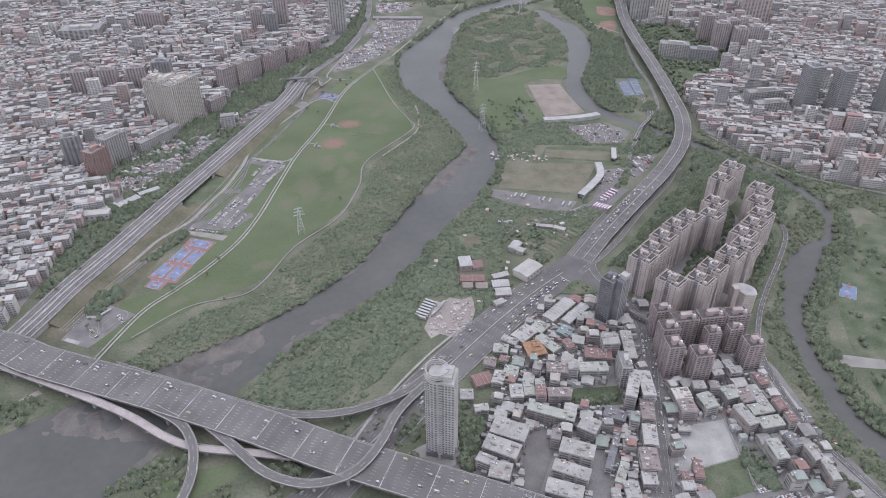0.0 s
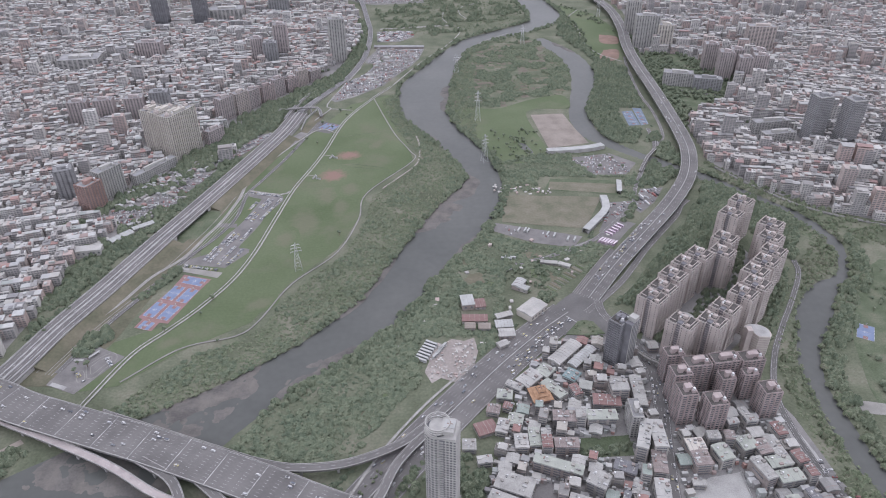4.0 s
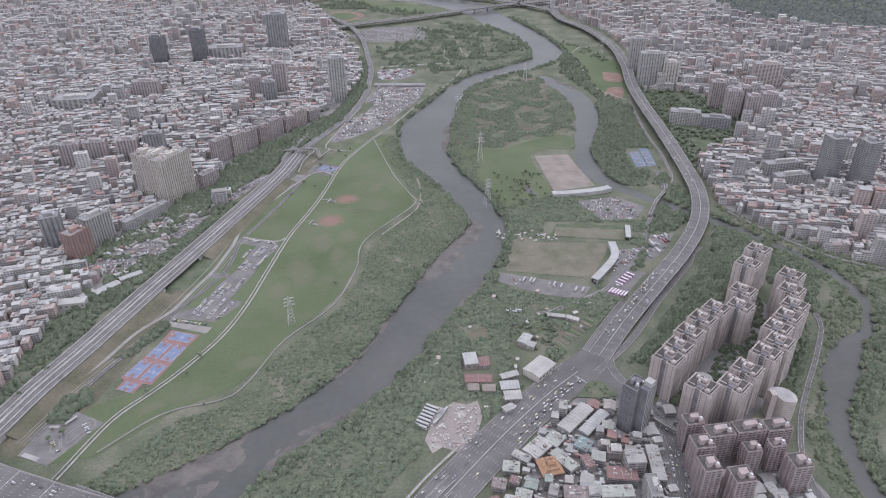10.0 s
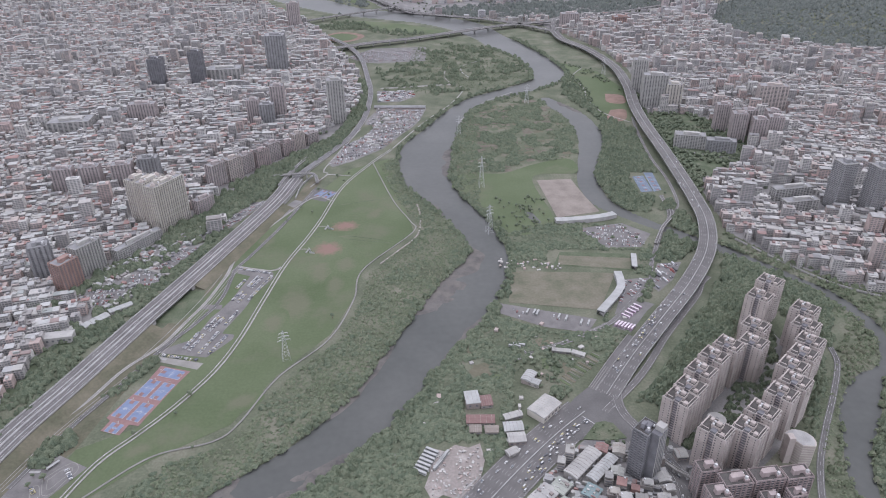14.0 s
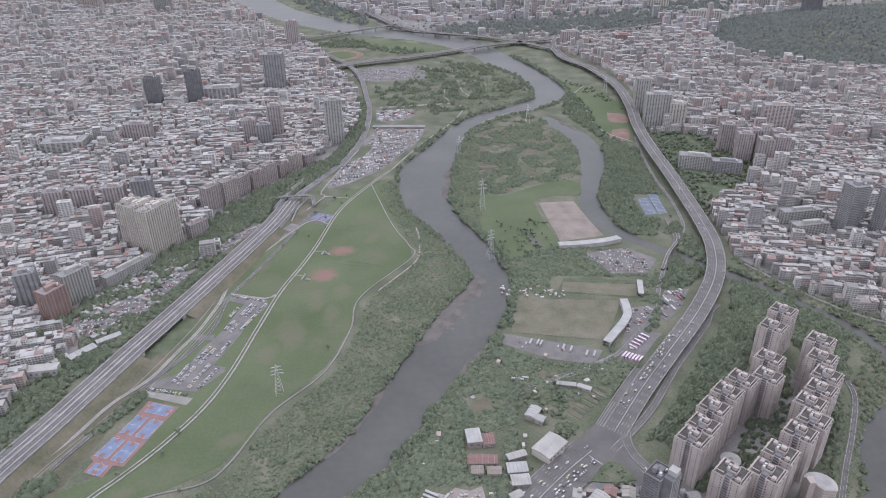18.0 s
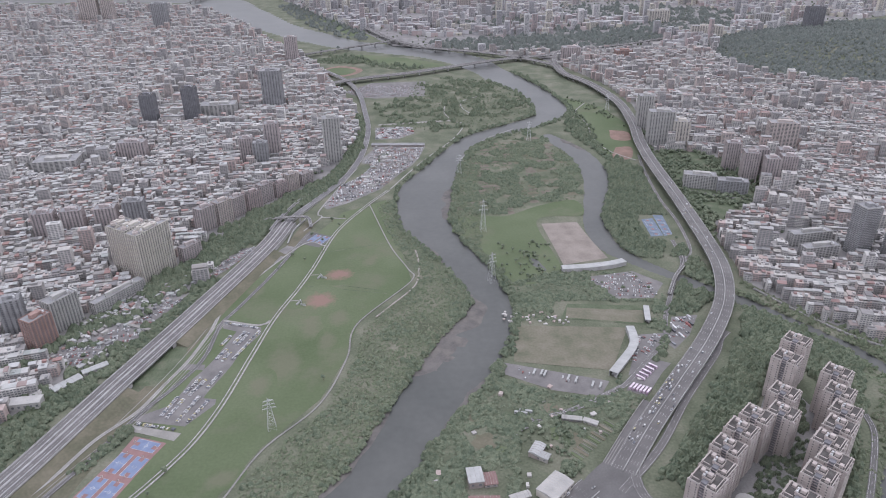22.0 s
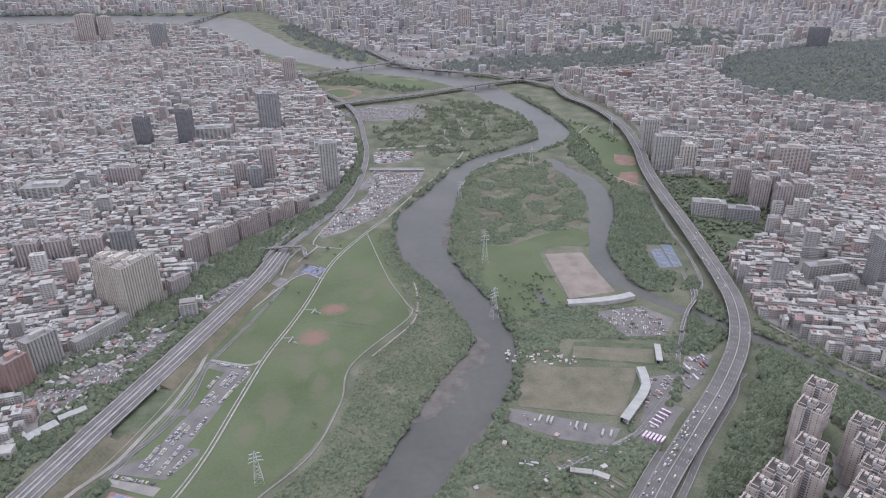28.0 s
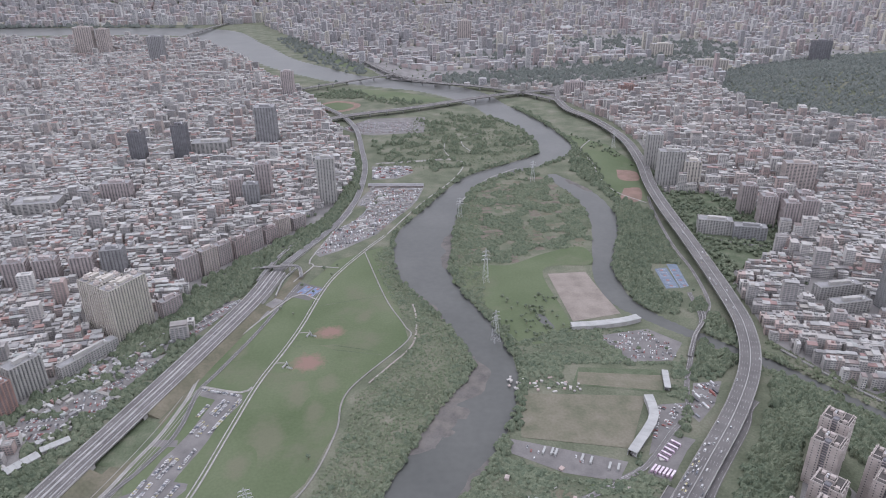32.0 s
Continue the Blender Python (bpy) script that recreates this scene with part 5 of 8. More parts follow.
bank_strip("shore_trees", RIVER, 1, 14, 1, 5, 3.4, "trees leaning over the river bank", M_LEAF, 46, 0.9, None, 0.9, (560, 1500))
bank_strip("shore_trees", RIVER, 1, 10, -1, 5, 3.0, "trees leaning over the river bank", M_LEAF, 47, 0.7, None, 0.9, (600, 1580))
bank_strip("shore_trees", RIVER2, 1, 14, -1, 6, 3.6, "trees on the upper river bank", M_LEAF, 48, 0.8, None, 0.9, (1580, 2400))
bank_strip("shore_trees", RIVER2, 1, 14, 1, 6, 3.6, "trees on the upper river bank", M_LEAF, 49, 0.8, None, 0.9, (1580, 2480))

# single trees on the lawns
TREE_TYPES = []
for i in range(4):
    root = thing("tree", "round green tree standing on open lawn", "tree", "lawn trees")
    v, f = CROWNS[2 + i % 4]
    mb = Mesh().add((v * [3.2, 3.2, 3.0] + [0, 0, 5.0]).tolist(), f.tolist())
    part("crown", mb, M_LEAF, root)
    part("trunk", Mesh().drum(0, 0, 0, 0.3, 3.6, 7, 0.18).bar((0, 0, 2.4), (1.3, 0.4, 4.4), 0.12).bar((0, 0, 2.2), (-1.1, -0.6, 4.2), 0.12), M_BARK, root)
    TREE_TYPES.append(root)
LAWN_TREES = [(-262, 640), (-296, 690), (-228, 1180), (-250, 1195), (-232, 1270), (-205, 1330), (-265, 1150), (-210, 1250), (-190, 1310), (-330, 660), (-150, 870), (-290, 720), (-205, 1215), (-185, 1345),
              (100, 1190), (110, 1205), (122, 1196), (128, 1180), (145, 1190), (160, 1180), (165, 1165), (118, 1150), (112, 1165), (150, 1130), (135, 1120), (160, 1120), (100, 1120), (170, 1140), (90, 1135), (95, 1215), (140, 1215), (155, 1210),
              (330, 1280), (390, 1240), (300, 1075), (262, 1075), (235, 1095), (290, 1110), (570, 770), (540, 740), (560, 700), (590, 720), (520, 690), (500, 560), (520, 600), (540, 640), (-405, 590), (-395, 600), (-408, 604), (-400, 612)]
for i, (x, y) in enumerate(LAWN_TREES):
    m = pose(x, y, 0.2, 0, 0, i * 77) @ Matrix.Scale(0.75 + 0.1 * (i * 7 % 6), 4)
    if i < 4:
        TREE_TYPES[i].matrix_world = m
    else:
        c = copy_thing(TREE_TYPES[i % 4], m)
        c.scale = [0.75 + 0.1 * (i * 7 % 6)] * 3
woods("yard_trees", [(278, 419), (298, 421), (295, 401), (276, 380), (272, 401)], 5, 3.0, "leafy trees beside the walled vacant lot", M_LEAF, 95, 0.9, loose=True)
woods("court_trees", [(76, 440), (81, 440), (70, 392), (64, 392)], 5, 1.9, "shrubs along the apartment court", M_BUSH, 96, 0.6, loose=True)
woods("golf_trees", [(88, 1235), (150, 1240), (186, 1225), (180, 1150), (150, 1105), (90, 1110)], 7, 3.0, "small trees in clumps on the lawn", M_LEAF, 91, 0.6, patch=-0.05, loose=True)
woods("sports_trees", [(352, 1660), (380, 1640), (362, 1760), (372, 1880), (350, 2060), (335, 2150), (345, 1880)], 7, 3.6, "tree clumps on the sports lawn", M_LEAF, 92, 0.7, patch=0.0, loose=True)
woods("sports_trees", [(440, 1880), (462, 1870), (430, 2060), (350, 2160), (370, 2060), (420, 1960)], 8, 3.4, "tree clumps on the sports lawn", M_LEAF, 93, 0.7, patch=-0.02, loose=True)
woods("far_park_trees", [(300, 3000), (900, 3050), (1300, 3300), (1500, 3700), (900, 4000), (200, 3900), (0, 3300)], 17, 7.5, "far park trees between city blocks", M_HAZEWOOD, 94, 0.75, shapes=CROWNS[:3], patch=0.05)
WEST_LOTS = ([(-464, 966), (-453, 993), (-410, 973), (-421, 954)], [(-435, 997), (-421, 1039), (-383, 1084), (-391, 1047), (-411, 999)], [(-511, 927), (-498, 945), (-448, 948), (-452, 920), (-474, 902)])
woods("yard_belt", [(-508, 990), (-480, 1000), (-462, 1000), (-452, 996), (-438, 1000), (-423, 1042), (-385, 1086), (-372, 1080), (-378, 1120), (-392, 1160), (-420, 1150), (-452, 1108), (-492, 1022), (-506, 1005)], 5.2, 3.3, "green trees between the car yards and flats", M_LEAF, 95, 0.75, WEST_LOTS, patch=0.12)
woods("yard_belt", [(-520, 915), (-470, 895), (-412, 935), (-398, 985), (-412, 968), (-424, 950), (-448, 950), (-466, 965), (-512, 960)], 5.0, 3.2, "green trees between the car yards", M_LEAF, 96, 0.75, WEST_LOTS, patch=0.12)
woods("hedge", [(-390, 722), (-378, 718), (-364, 742), (-350, 790), (-360, 792), (-378, 748)], 4.5, 3.0, "row of dark green trees beside the courts", M_LEAF, 30, 1.0)
woods("thicket", [(-418, 620), (-408, 655), (-392, 660), (-394, 640), (-404, 618)], 4.5, 5.4, "dark green clump of trees beside the car park", M_LEAF, 31, 1.0)

# ---------------------------------------------------------------- the dense city (too many houses to count)


def np_boxes(c, z0, s, rot):
    """Open-bottomed boxes: c (n,2) centres, z0 (n,), s (n,3) sizes, rot (n,) radians."""
    n = len(c)
    k = np.array([(-1, -1), (1, -1), (1, 1), (-1, 1)]) / 2.0
    co, si = np.cos(rot)[:, None], np.sin(rot)[:, None]
    px, py = k[None, :, 0] * s[:, None, 0], k[None, :, 1] * s[:, None, 1]
    x, y = c[:, None, 0] + co * px - si * py, c[:, None, 1] + si * px + co * py
    lo = np.stack([x, y, np.repeat(z0[:, None], 4, 1)], -1)
    hi = lo.copy()
    hi[:, :, 2] += s[:, None, 2]
    v = np.concatenate([lo, hi], 1).reshape(-1, 3)
    f = np.array([(4, 5, 6, 7), (0, 1, 5, 4), (1, 2, 6, 5), (2, 3, 7, 6), (3, 0, 4, 7)])
    return v, (f[None] + 8 * np.arange(n)[:, None, None]).reshape(-1, 4)


def np_gables(c, z0, s, rot):
    """Low gabled tin roofs with a thin edge."""
    n = len(c)
    k = np.array([(-1, -1), (1, -1), (1, 1), (-1, 1), (-1, 0), (1, 0)]) / 2.0
    co, si = np.cos(rot)[:, None], np.sin(rot)[:, None]
    px, py = k[None, :, 0] * s[:, None, 0], k[None, :, 1] * s[:, None, 1]
    z = np.repeat(z0[:, None], 6, 1)
    z[:, 4:] += s[:, 2:3]
    v = np.stack([c[:, None, 0] + co * px - si * py, c[:, None, 1] + si * px + co * py, z], -1)
    lo = v[:, :4].copy()
    lo[:, :, 2] -= 0.9
    v = np.concatenate([v, lo], 1).reshape(-1, 3)
    q = np.array([(0, 1, 5, 4), (3, 4, 5, 2), (6, 7, 1, 0), (8, 9, 3, 2)])
    t = np.array([(0, 4, 3, 9, 6), (1, 7, 8, 2, 5)])
    q = (q[None] + 10 * np.arange(n)[:, None, None]).reshape(-1, 4).tolist()
    return v, q + (t[None] + 10 * np.arange(n)[:, None, None]).reshape(-1, 5).tolist()


KEEP_OUT = []   # x, y, radius of free-standing buildings


def city(name, poly, angle, lot, depth, street, cross, floors, seed, label, windows=True, tall=0.02, ylim=(0, 9e9), clear=(), fill=0.96, wall=None, roof=None, extra=(3, 10)):
    rng = np.random.default_rng(seed)
    a = radians(angle)
    R = np.array([(math.cos(a), -math.sin(a)), (math.sin(a), math.cos(a))])
    p = np.array([q[:2] for q in poly], float) @ R
    u0, u1, v0, v1 = p[:, 0].min(), p[:, 0].max(), p[:, 1].min(), p[:, 1].max()
    us, vs, ws, side = [], [], [], []
    runs = []
    v = v0
    while v < v1:
        for s in (0, 1):
            n = int((u1 - u0) / lot) + 2
            w = rng.uniform(0.55, 1.5, n) * lot
            gaps = np.where(rng.random(n) < lot / cross, street * 0.9, 0.0)
            u = u0 + np.cumsum(w + gaps) - w / 2 + rng.uniform(0, lot)
            us.append(u), vs.append(np.full(n, v + depth / 2 + s * (depth + 0.4))), ws.append(w), side.append(np.full(n, s))
            runs.append(np.cumsum(rng.random(n) < 0.38) + 100000 * len(runs))
        v += 2 * depth + street * rng.choice([0.6, 0.8, 1.0, 1.7])
    u, v, w, side = [np.concatenate(q) for q in (us, vs, ws, side)]
    # houses of one run share storeys, depth and kind of roof
    _, run = np.unique(np.concatenate(runs), return_inverse=True)
    alike = rng.random((run.max() + 1, 5))[run]
    wob = 0.05 * np.sin(u / 210.0 + v / 330.0) + 0.035 * np.sin(v / 140.0)
    v = v + 14 * np.sin(u / 260.0 + seed) + 7 * np.sin(u / 97.0 + v / 300.0)
    c = np.column_stack([u, v]) @ R.T
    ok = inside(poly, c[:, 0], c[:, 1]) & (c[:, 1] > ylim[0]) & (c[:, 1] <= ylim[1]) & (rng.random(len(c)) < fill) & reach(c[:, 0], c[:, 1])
    for q in clear:
        ok &= ~inside(q, c[:, 0], c[:, 1])
    ok &= hill(c[:, 0], c[:, 1]) - ridge(c[:, 1]) < 6
    c, w, wob, side, alike = c[ok], w[ok], wob[ok], side[ok], alike[ok]
    for x, y, r in KEEP_OUT:
        ok = np.hypot(c[:, 0] - x, c[:, 1] - y) > r
        c, w, wob, side, alike = c[ok], w[ok], wob[ok], side[ok], alike[ok]
    ok = shore(c[:, 0], c[:, 1]) > 18
    c, w, wob, side, alike = c[ok], w[ok], wob[ok], side[ok], alike[ok]
    if fill < 0.9 and len(c) > 2000:
        ok = np.array([noise.noise(Vector((x / 300.0, y / 300.0, seed + 9.5))) for x, y in c]) > (-0.2 if c[0, 0] < 0 else -0.06)
        ok |= c[:, 1] > 4100
        c, w, wob, side, alike = c[ok], w[ok], wob[ok], side[ok], alike[ok]
    n = len(c)
    rot = a + wob + rng.normal(0, 0.015, n)
    fl = np.array(floors, float)[np.minimum((alike[:, 0] * len(floors)).astype(int), len(floors) - 1)]
    odd = rng.random(n) < 0.2
    fl[odd] = rng.choice(floors, odd.sum())
    lump_ = np.array([noise.noise(Vector((x / 190.0, y / 190.0, seed))) for x, y in c])
    big = rng.random(n) < tall * np.clip(1 + 5 * lump_, 0.12, 4)
    fl[big] += rng.integers(*extra, big.sum())
    h = fl * 3.1 + 0.6 * alike[:, 4] + rng.uniform(0, 0.3, n)
    d = depth * (0.8 + 0.2 * alike[:, 1]) * rng.uniform(0.95, 1.0, n)
    w[big], d[big] = np.maximum(w[big], rng.uniform(12, 26, big.sum())), np.maximum(d[big], rng.uniform(13, 18, big.sum()))
    gz = hill(c[:, 0], c[:, 1])
    root = tagged(new(name), label, "houses", kind="stuff")
    V, F = np_boxes(c, gz, np.column_stack([w * 0.985, d, h]), rot)
    stuff("walls", V, F, wall or M_WALLS, "", "").parent = root
    # tin roofs on most houses, flat roofs with stair houses on the rest
    tin = (alike[:, 2] < 0.72) ^ (rng.random(n) < 0.12)
    k = 0.6 + 0.42 * alike[:, 3] + rng.uniform(-0.04, 0.02, n)
    off = np.column_stack([-np.sin(rot), np.cos(rot)]) * ((1 - k) * d / 2 * np.where(alike[:, 4] < 0.5, -1, 1))[:, None]
    up = np.where(alike[:, 1] < 0.6, 2.4, 1.0)
    V, F = np_gables((c + off)[tin], (gz + h + up)[tin], np.column_stack([w * 0.99, d * k, rng.uniform(0.2, 1.1, n)])[tin], rot[tin])
    stuff("tin_roofs", V, F, roof or M_ROOFS, "", "").parent = root
    t2 = rng.random(n) < np.where(tin, 0.35, 0.95)
    o2 = np.column_stack([np.cos(rot), np.sin(rot)]) * (w * rng.uniform(-0.25, 0.25, n))[:, None] + np.column_stack([-np.sin(rot), np.cos(rot)]) * (d * rng.uniform(-0.3, 0.3, n))[:, None]
    V, F = np_boxes((c + o2)[t2], (gz + h)[t2], np.column_stack([w * rng.uniform(0.25, 0.6, n), d * rng.uniform(0.2, 0.45, n), rng.uniform(1.8, 3.4, n)])[t2], rot[t2])
    stuff("roof_sheds", V, F, roof or M_ROOFS, "", "").parent = root
    if windows:
        far = windows == "bands"
        cs, zs, ss, rs = [], [], [], []
        for i in range(n):
            m = 1 if far else 2 if w[i] < 9 else 3 if w[i] < 13 else 4
            ax, ay = math.cos(rot[i]), math.sin(rot[i])
            for k in range(int(fl[i]) if not far or fl[i] > 6 else 0):
                for j in range(m):
                    q = (j + 0.5) / m - 0.5
                    x = c[i, 0] + ax * q * w[i] + ay * (d[i] / 2)
                    y = c[i, 1] + ay * q * w[i] - ax * (d[i] / 2)
                    cs.append((x, y)), zs.append(gz[i] + 1.0 + 3.1 * k), ss.append((w[i] / m * (0.84 if far else 0.66), 0.3, 1.5)), rs.append(rot[i])
        V, F = np_boxes(np.array(cs), np.array(zs), np.array(ss), np.array(rs))
        stuff("windows", V, F.reshape(-1, 5, 4)[:, (0, 1)].reshape(-1, 4), M_GLASS, "", "").parent = root
    return root


# ---------------------------------------------------------------- towers


def tower(name, x, y, rot, w, d, floors, material, label, category="apartment tower", bays=(5, 4), fh=3.1, crown=True, band=None, ribbed=False, z=0.0):
    """Wall core with corner piers, floor ledges, window columns, parapet, stair houses and tanks."""
    h = floors * fh
    root = thing(name, label, category, m=pose(x, y, z, 0, 0, rot))
    part("wall", Mesh().box(0, 0, 0, w, d, h), material, root)
    ledge = Mesh()
    for k in range(1, floors + 1):
        if not ribbed or k % 8 == 0:
            ledge.box(0, 0, k * fh - 0.3, w + 0.9, d + 0.9, 0.3)
    tagged(part("ledge_course", ledge, band or material, root), kind="stuff")
    panes, piers = Mesh(), Mesh()
    for axis, n in ((0, bays[0]), (1, bays[1])):
        span, deep = (w, d) if axis == 0 else (d, w)
        for sgn in (-1, 1):
            for j in range(n):
                q = ((j + 0.5) / n - 0.5) * span
                ww = span / n * (0.66 if j % 2 == 0 else 0.48) * (0.66 if ribbed else 1)
                for k in range(floors):
                    if axis == 0:
                        panes.box(q, sgn * (deep / 2 + 0.06), k * fh + 0.9, ww, 0.3, fh - (1.0 if ribbed else 1.2))
                    else:
                        panes.box(sgn * (deep / 2 + 0.06), q, k * fh + 0.9, 0.3, ww, fh - (1.0 if ribbed else 1.2))
            for j in range(n + 1):
                q = (j / n - 0.5) * span
                if axis == 0:
                    piers.box(q, sgn * (deep / 2 + 0.35), 0, span / n * (0.3 if ribbed else 0.2), 0.7 + 0.8 * ribbed, h)
                else:
                    piers.box(sgn * (deep / 2 + 0.35), q, 0, 0.7 + 0.8 * ribbed, span / n * (0.3 if ribbed else 0.2), h)
    tagged(part("glazing", panes, M_TOWERG, root), "small dark windows", kind="stuff")
    tagged(part("ribbing", piers, material, root), kind="stuff")
    rim = Mesh()
    for sx, sy, bx, by in ((0, d / 2, w + 1, 0.4), (0, -d / 2, w + 1, 0.4), (w / 2, 0, 0.4, d + 1), (-w / 2, 0, 0.4, d + 1)):
        rim.box(sx, sy, h, bx, by, 1.3)
    part("parapet", rim, band or material, root)
    part("roof", Mesh().box(0, 0, h, w - 0.6, d - 0.6, 0.25), M_TAR if material in (M_ROSE, M_DARKT) else M_GREYT, root)
    if crown:
        part("stair_house", Mesh().box(w * 0.08, d * 0.05, h, w * 0.42, d * 0.38, 4.2), material, root)
        part("stair_house", Mesh().box(-w * 0.12, -d * 0.1, h, w * 0.25, d * 0.3, 6.0), material, root)
        hut = part("lift_house", Mesh().box(w * 0.3, -d * 0.25, h, 4.4, 4.4, 3.0), material, root)
        part("water_tank", Mesh().drum(w * 0.3, -d * 0.25, h + 3, 1.4, 2.4, 10), M_TANK, hut)
        part("water_tank", Mesh().drum(w * 0.3, d * 0.25, h, 1.4, 2.4, 10), M_TANK, root)
    KEEP_OUT.append((x, y, max(w, d) * 0.62 + 6))
    return root


# free-standing towers of the west bank
CREAMS = [tower("apartment_tower", -455, 1144, -26, 22, 62, 26, M_CREAM, "tall cream-tiled apartment block with rows of windows", "apartment tower", (5, 14), ribbed=True),
          tower("apartment_tower", -482, 1152, -26, 20, 44, 26, M_CREAM, "cream-tiled wing of the tall apartment block", "apartment tower", (5, 9), ribbed=True),
          tower("apartment_tower", -507, 1166, -26, 18, 36, 25, M_CREAM, "cream-tiled rear wing of the tall apartment block", "apartment tower", (4, 8), ribbed=True)]
for root_, ys_ in zip(CREAMS, ((-24, -8, 9, 25), (-16, 0, 16), (-12, 10))):
    for k_, y_ in enumerate(ys_):
        part("roof_turret", Mesh().drum(3 - 6 * (k_ % 2), y_, 80.6, 4.2, 3.4, 10).drum(3 - 6 * (k_ % 2), y_, 84, 2.6, 2.6, 10, 1.8), M_BEIGE, root_)
# grey core between cream wings: the gap's shade is put into its colour
part("core", Mesh().box(-18, -4, 0, 8, 30, 78), M_GREYT, CREAMS[0], "recess between the wings, coloured darker for shade")
tower("apartment_block", -415, 1190, 57, 34, 14, 9, M_PINK, "pinkish apartment slab beside the cream block", "apartment block", (7, 3))
tower("apartment_tower", -533, 950, 64, 30, 22, 15, M_BRICK, "red-brown brick-tiled apartment block", "apartment tower", (6, 4))
tower("apartment_tower", -585, 985, 25, 26, 22, 17, M_GREYT, "grey-tiled apartment tower among low houses", "apartment tower", (4, 4), ribbed=True)
tower("apartment_tower", -527, 999, 61, 40, 20, 15, M_PALE, "pale apartment block with barred balconies", "apartment tower", (9, 4), ribbed=True)
tower("apartment_block", -479, 1061, 61, 84, 13, 6, M_PALE, "long pale five-storey block of flats with balconies", "apartment block", (20, 3))
KEEP_OUT.pop()
KEEP_OUT.extend([(-498, 1027, 16), (-479, 1061, 16), (-462, 1095, 16)])
tower("apartment_tower", -248, 1655, 12, 36, 28, 32, M_PALE, "slender pale grey apartment tower", "apartment tower", (6, 4), ribbed=True)
tower("apartment_tower", -478, 2105, 5, 52, 40, 33, M_GREYT, "tall grey apartment tower", "apartment tower", (7, 5), ribbed=True)
tower("office_tower", -668, 1985, 5, 34, 30, 28, M_DARKT, "dark glazed office tower", "office tower", (8, 5))
tower("office_tower", -771, 1965, 5, 34, 30, 24, M_DARKT, "dark grey tower with pale piers", "office tower", (6, 4))
tower("apartment_tower", -388, 1690, 8, 30, 26, 25, M_PINK, "pinkish apartment tower among low houses", "apartment tower", (5, 4), ribbed=True)
tower("apartment_tower", -438, 1655, 8, 26, 24, 18, M_PINK, "pinkish apartment tower among low houses", "apartment tower", (5, 4), ribbed=True)
tower("apartment_tower", -404, 1640, 8, 30, 22, 16, M_GREYT, "grey apartment block among low houses", "apartment tower", (5, 4), ribbed=True)
tower("apartment_tower", -705, 1685, 5, 58, 26, 13, M_PINK, "brown apartment slab among low houses", "apartment tower", (9, 4), ribbed=True)
tower("apartment_tower", -538, 2675, 5, 40, 28, 29, M_PINK, "tall pinkish tower near the far bridge", "apartment tower", (6, 4), ribbed=True)
tower("apartment_tower", -1268, 3415, 5, 62, 40, 36, M_GREYT, "far pair of tall grey towers", "apartment tower", (8, 5), ribbed=True)
tower("apartment_tower", -1680, 3620, 5, 80, 40, 42, M_BEIGE, "far beige tower group", "apartment tower", (8, 5))
tower("apartment_tower", -1600, 3640, 5, 50, 40, 38, M_BEIGE, "far beige tower among low houses", "apartment tower", (6, 4))
tower("apartment_tower", -700, 1290, 12, 34, 22, 14, M_PINK, "pinkish apartment block among low houses", "apartment tower", (6, 4), ribbed=True)
tower("apartment_tower", -655, 1300, 12, 34, 22, 14, M_PINK, "pinkish apartment block among low houses", "apartment tower", (6, 4), ribbed=True)
tower("apartment_tower", -600, 1310, 12, 34, 22, 14, M_PINK, "pinkish apartment block among low houses", "apartment tower", (6, 4), ribbed=True)
tower("apartment_tower", -555, 1325, 12, 34, 24, 16, M_GREYT, "grey apartment block among low houses", "apartment tower", (6, 4), ribbed=True)
tower("school_hall", -850, 1630, 8, 90, 50, 7, M_PALE, "white-roofed school hall among low houses", "school hall", (8, 5))
tower("department_store", -610, 2030, 8, 90, 46, 10, M_PALE, "pale blocky department store", "department store", (8, 5))
# east bank
tower("apartment_tower", 490, 1850, -8, 34, 28, 28, M_PALE, "pale grey apartment tower beside the viaduct", "apartment tower", (6, 4), ribbed=True)
tower("apartment_tower", 500, 1745, -8, 56, 26, 25, M_PALE, "pale grey apartment slab beside the viaduct", "apartment tower", (9, 4), ribbed=True)
tower("apartment_tower", 542, 1730, -8, 34, 26, 19, M_CREAM, "cream apartment tower beside the viaduct", "apartment tower", (5, 4), ribbed=True)
tower("office_block", 505, 1475, -14, 60, 24, 9, M_PALE, "white office block with long window bands", "office block", (12, 4))
tower("office_block", 560, 1448, -14, 56, 22, 8, M_GREYT, "grey-glazed office block among low houses", "office block", (10, 4))
tower("apartment_tower", 603, 1575, -10, 28, 24, 19, M_PINK, "pinkish apartment tower among low houses", "apartment tower", (6, 4), ribbed=True)
tower("apartment_tower", 612, 1505, -10, 28, 24, 20, M_PINK, "pinkish apartment tower among low houses", "apartment tower", (6, 4), ribbed=True)
tower("apartment_tower", 676, 1482, -10, 28, 24, 20, M_PINK, "pinkish apartment tower among low houses", "apartment tower", (6, 4), ribbed=True)
for x_, y_ in ((645, 1535), (643, 1478), (690, 1528)):
    tower("apartment_tower", x_, y_, -10, 26, 24, 19, M_PINK, "pinkish apartment tower among low houses", "apartment tower", (5, 4), ribbed=True)
tower("apartment_tower", 762, 1700, -10, 62, 28, 20, M_BEIGE, "beige apartment slab among low houses", "apartment tower", (8, 4))
tower("apartment_tower", 664, 1186, 12, 26, 26, 27, M_GREYT, "dark grey high-rise tower with pale floor bands", "apartment tower", (6, 5), band=M_PALE)
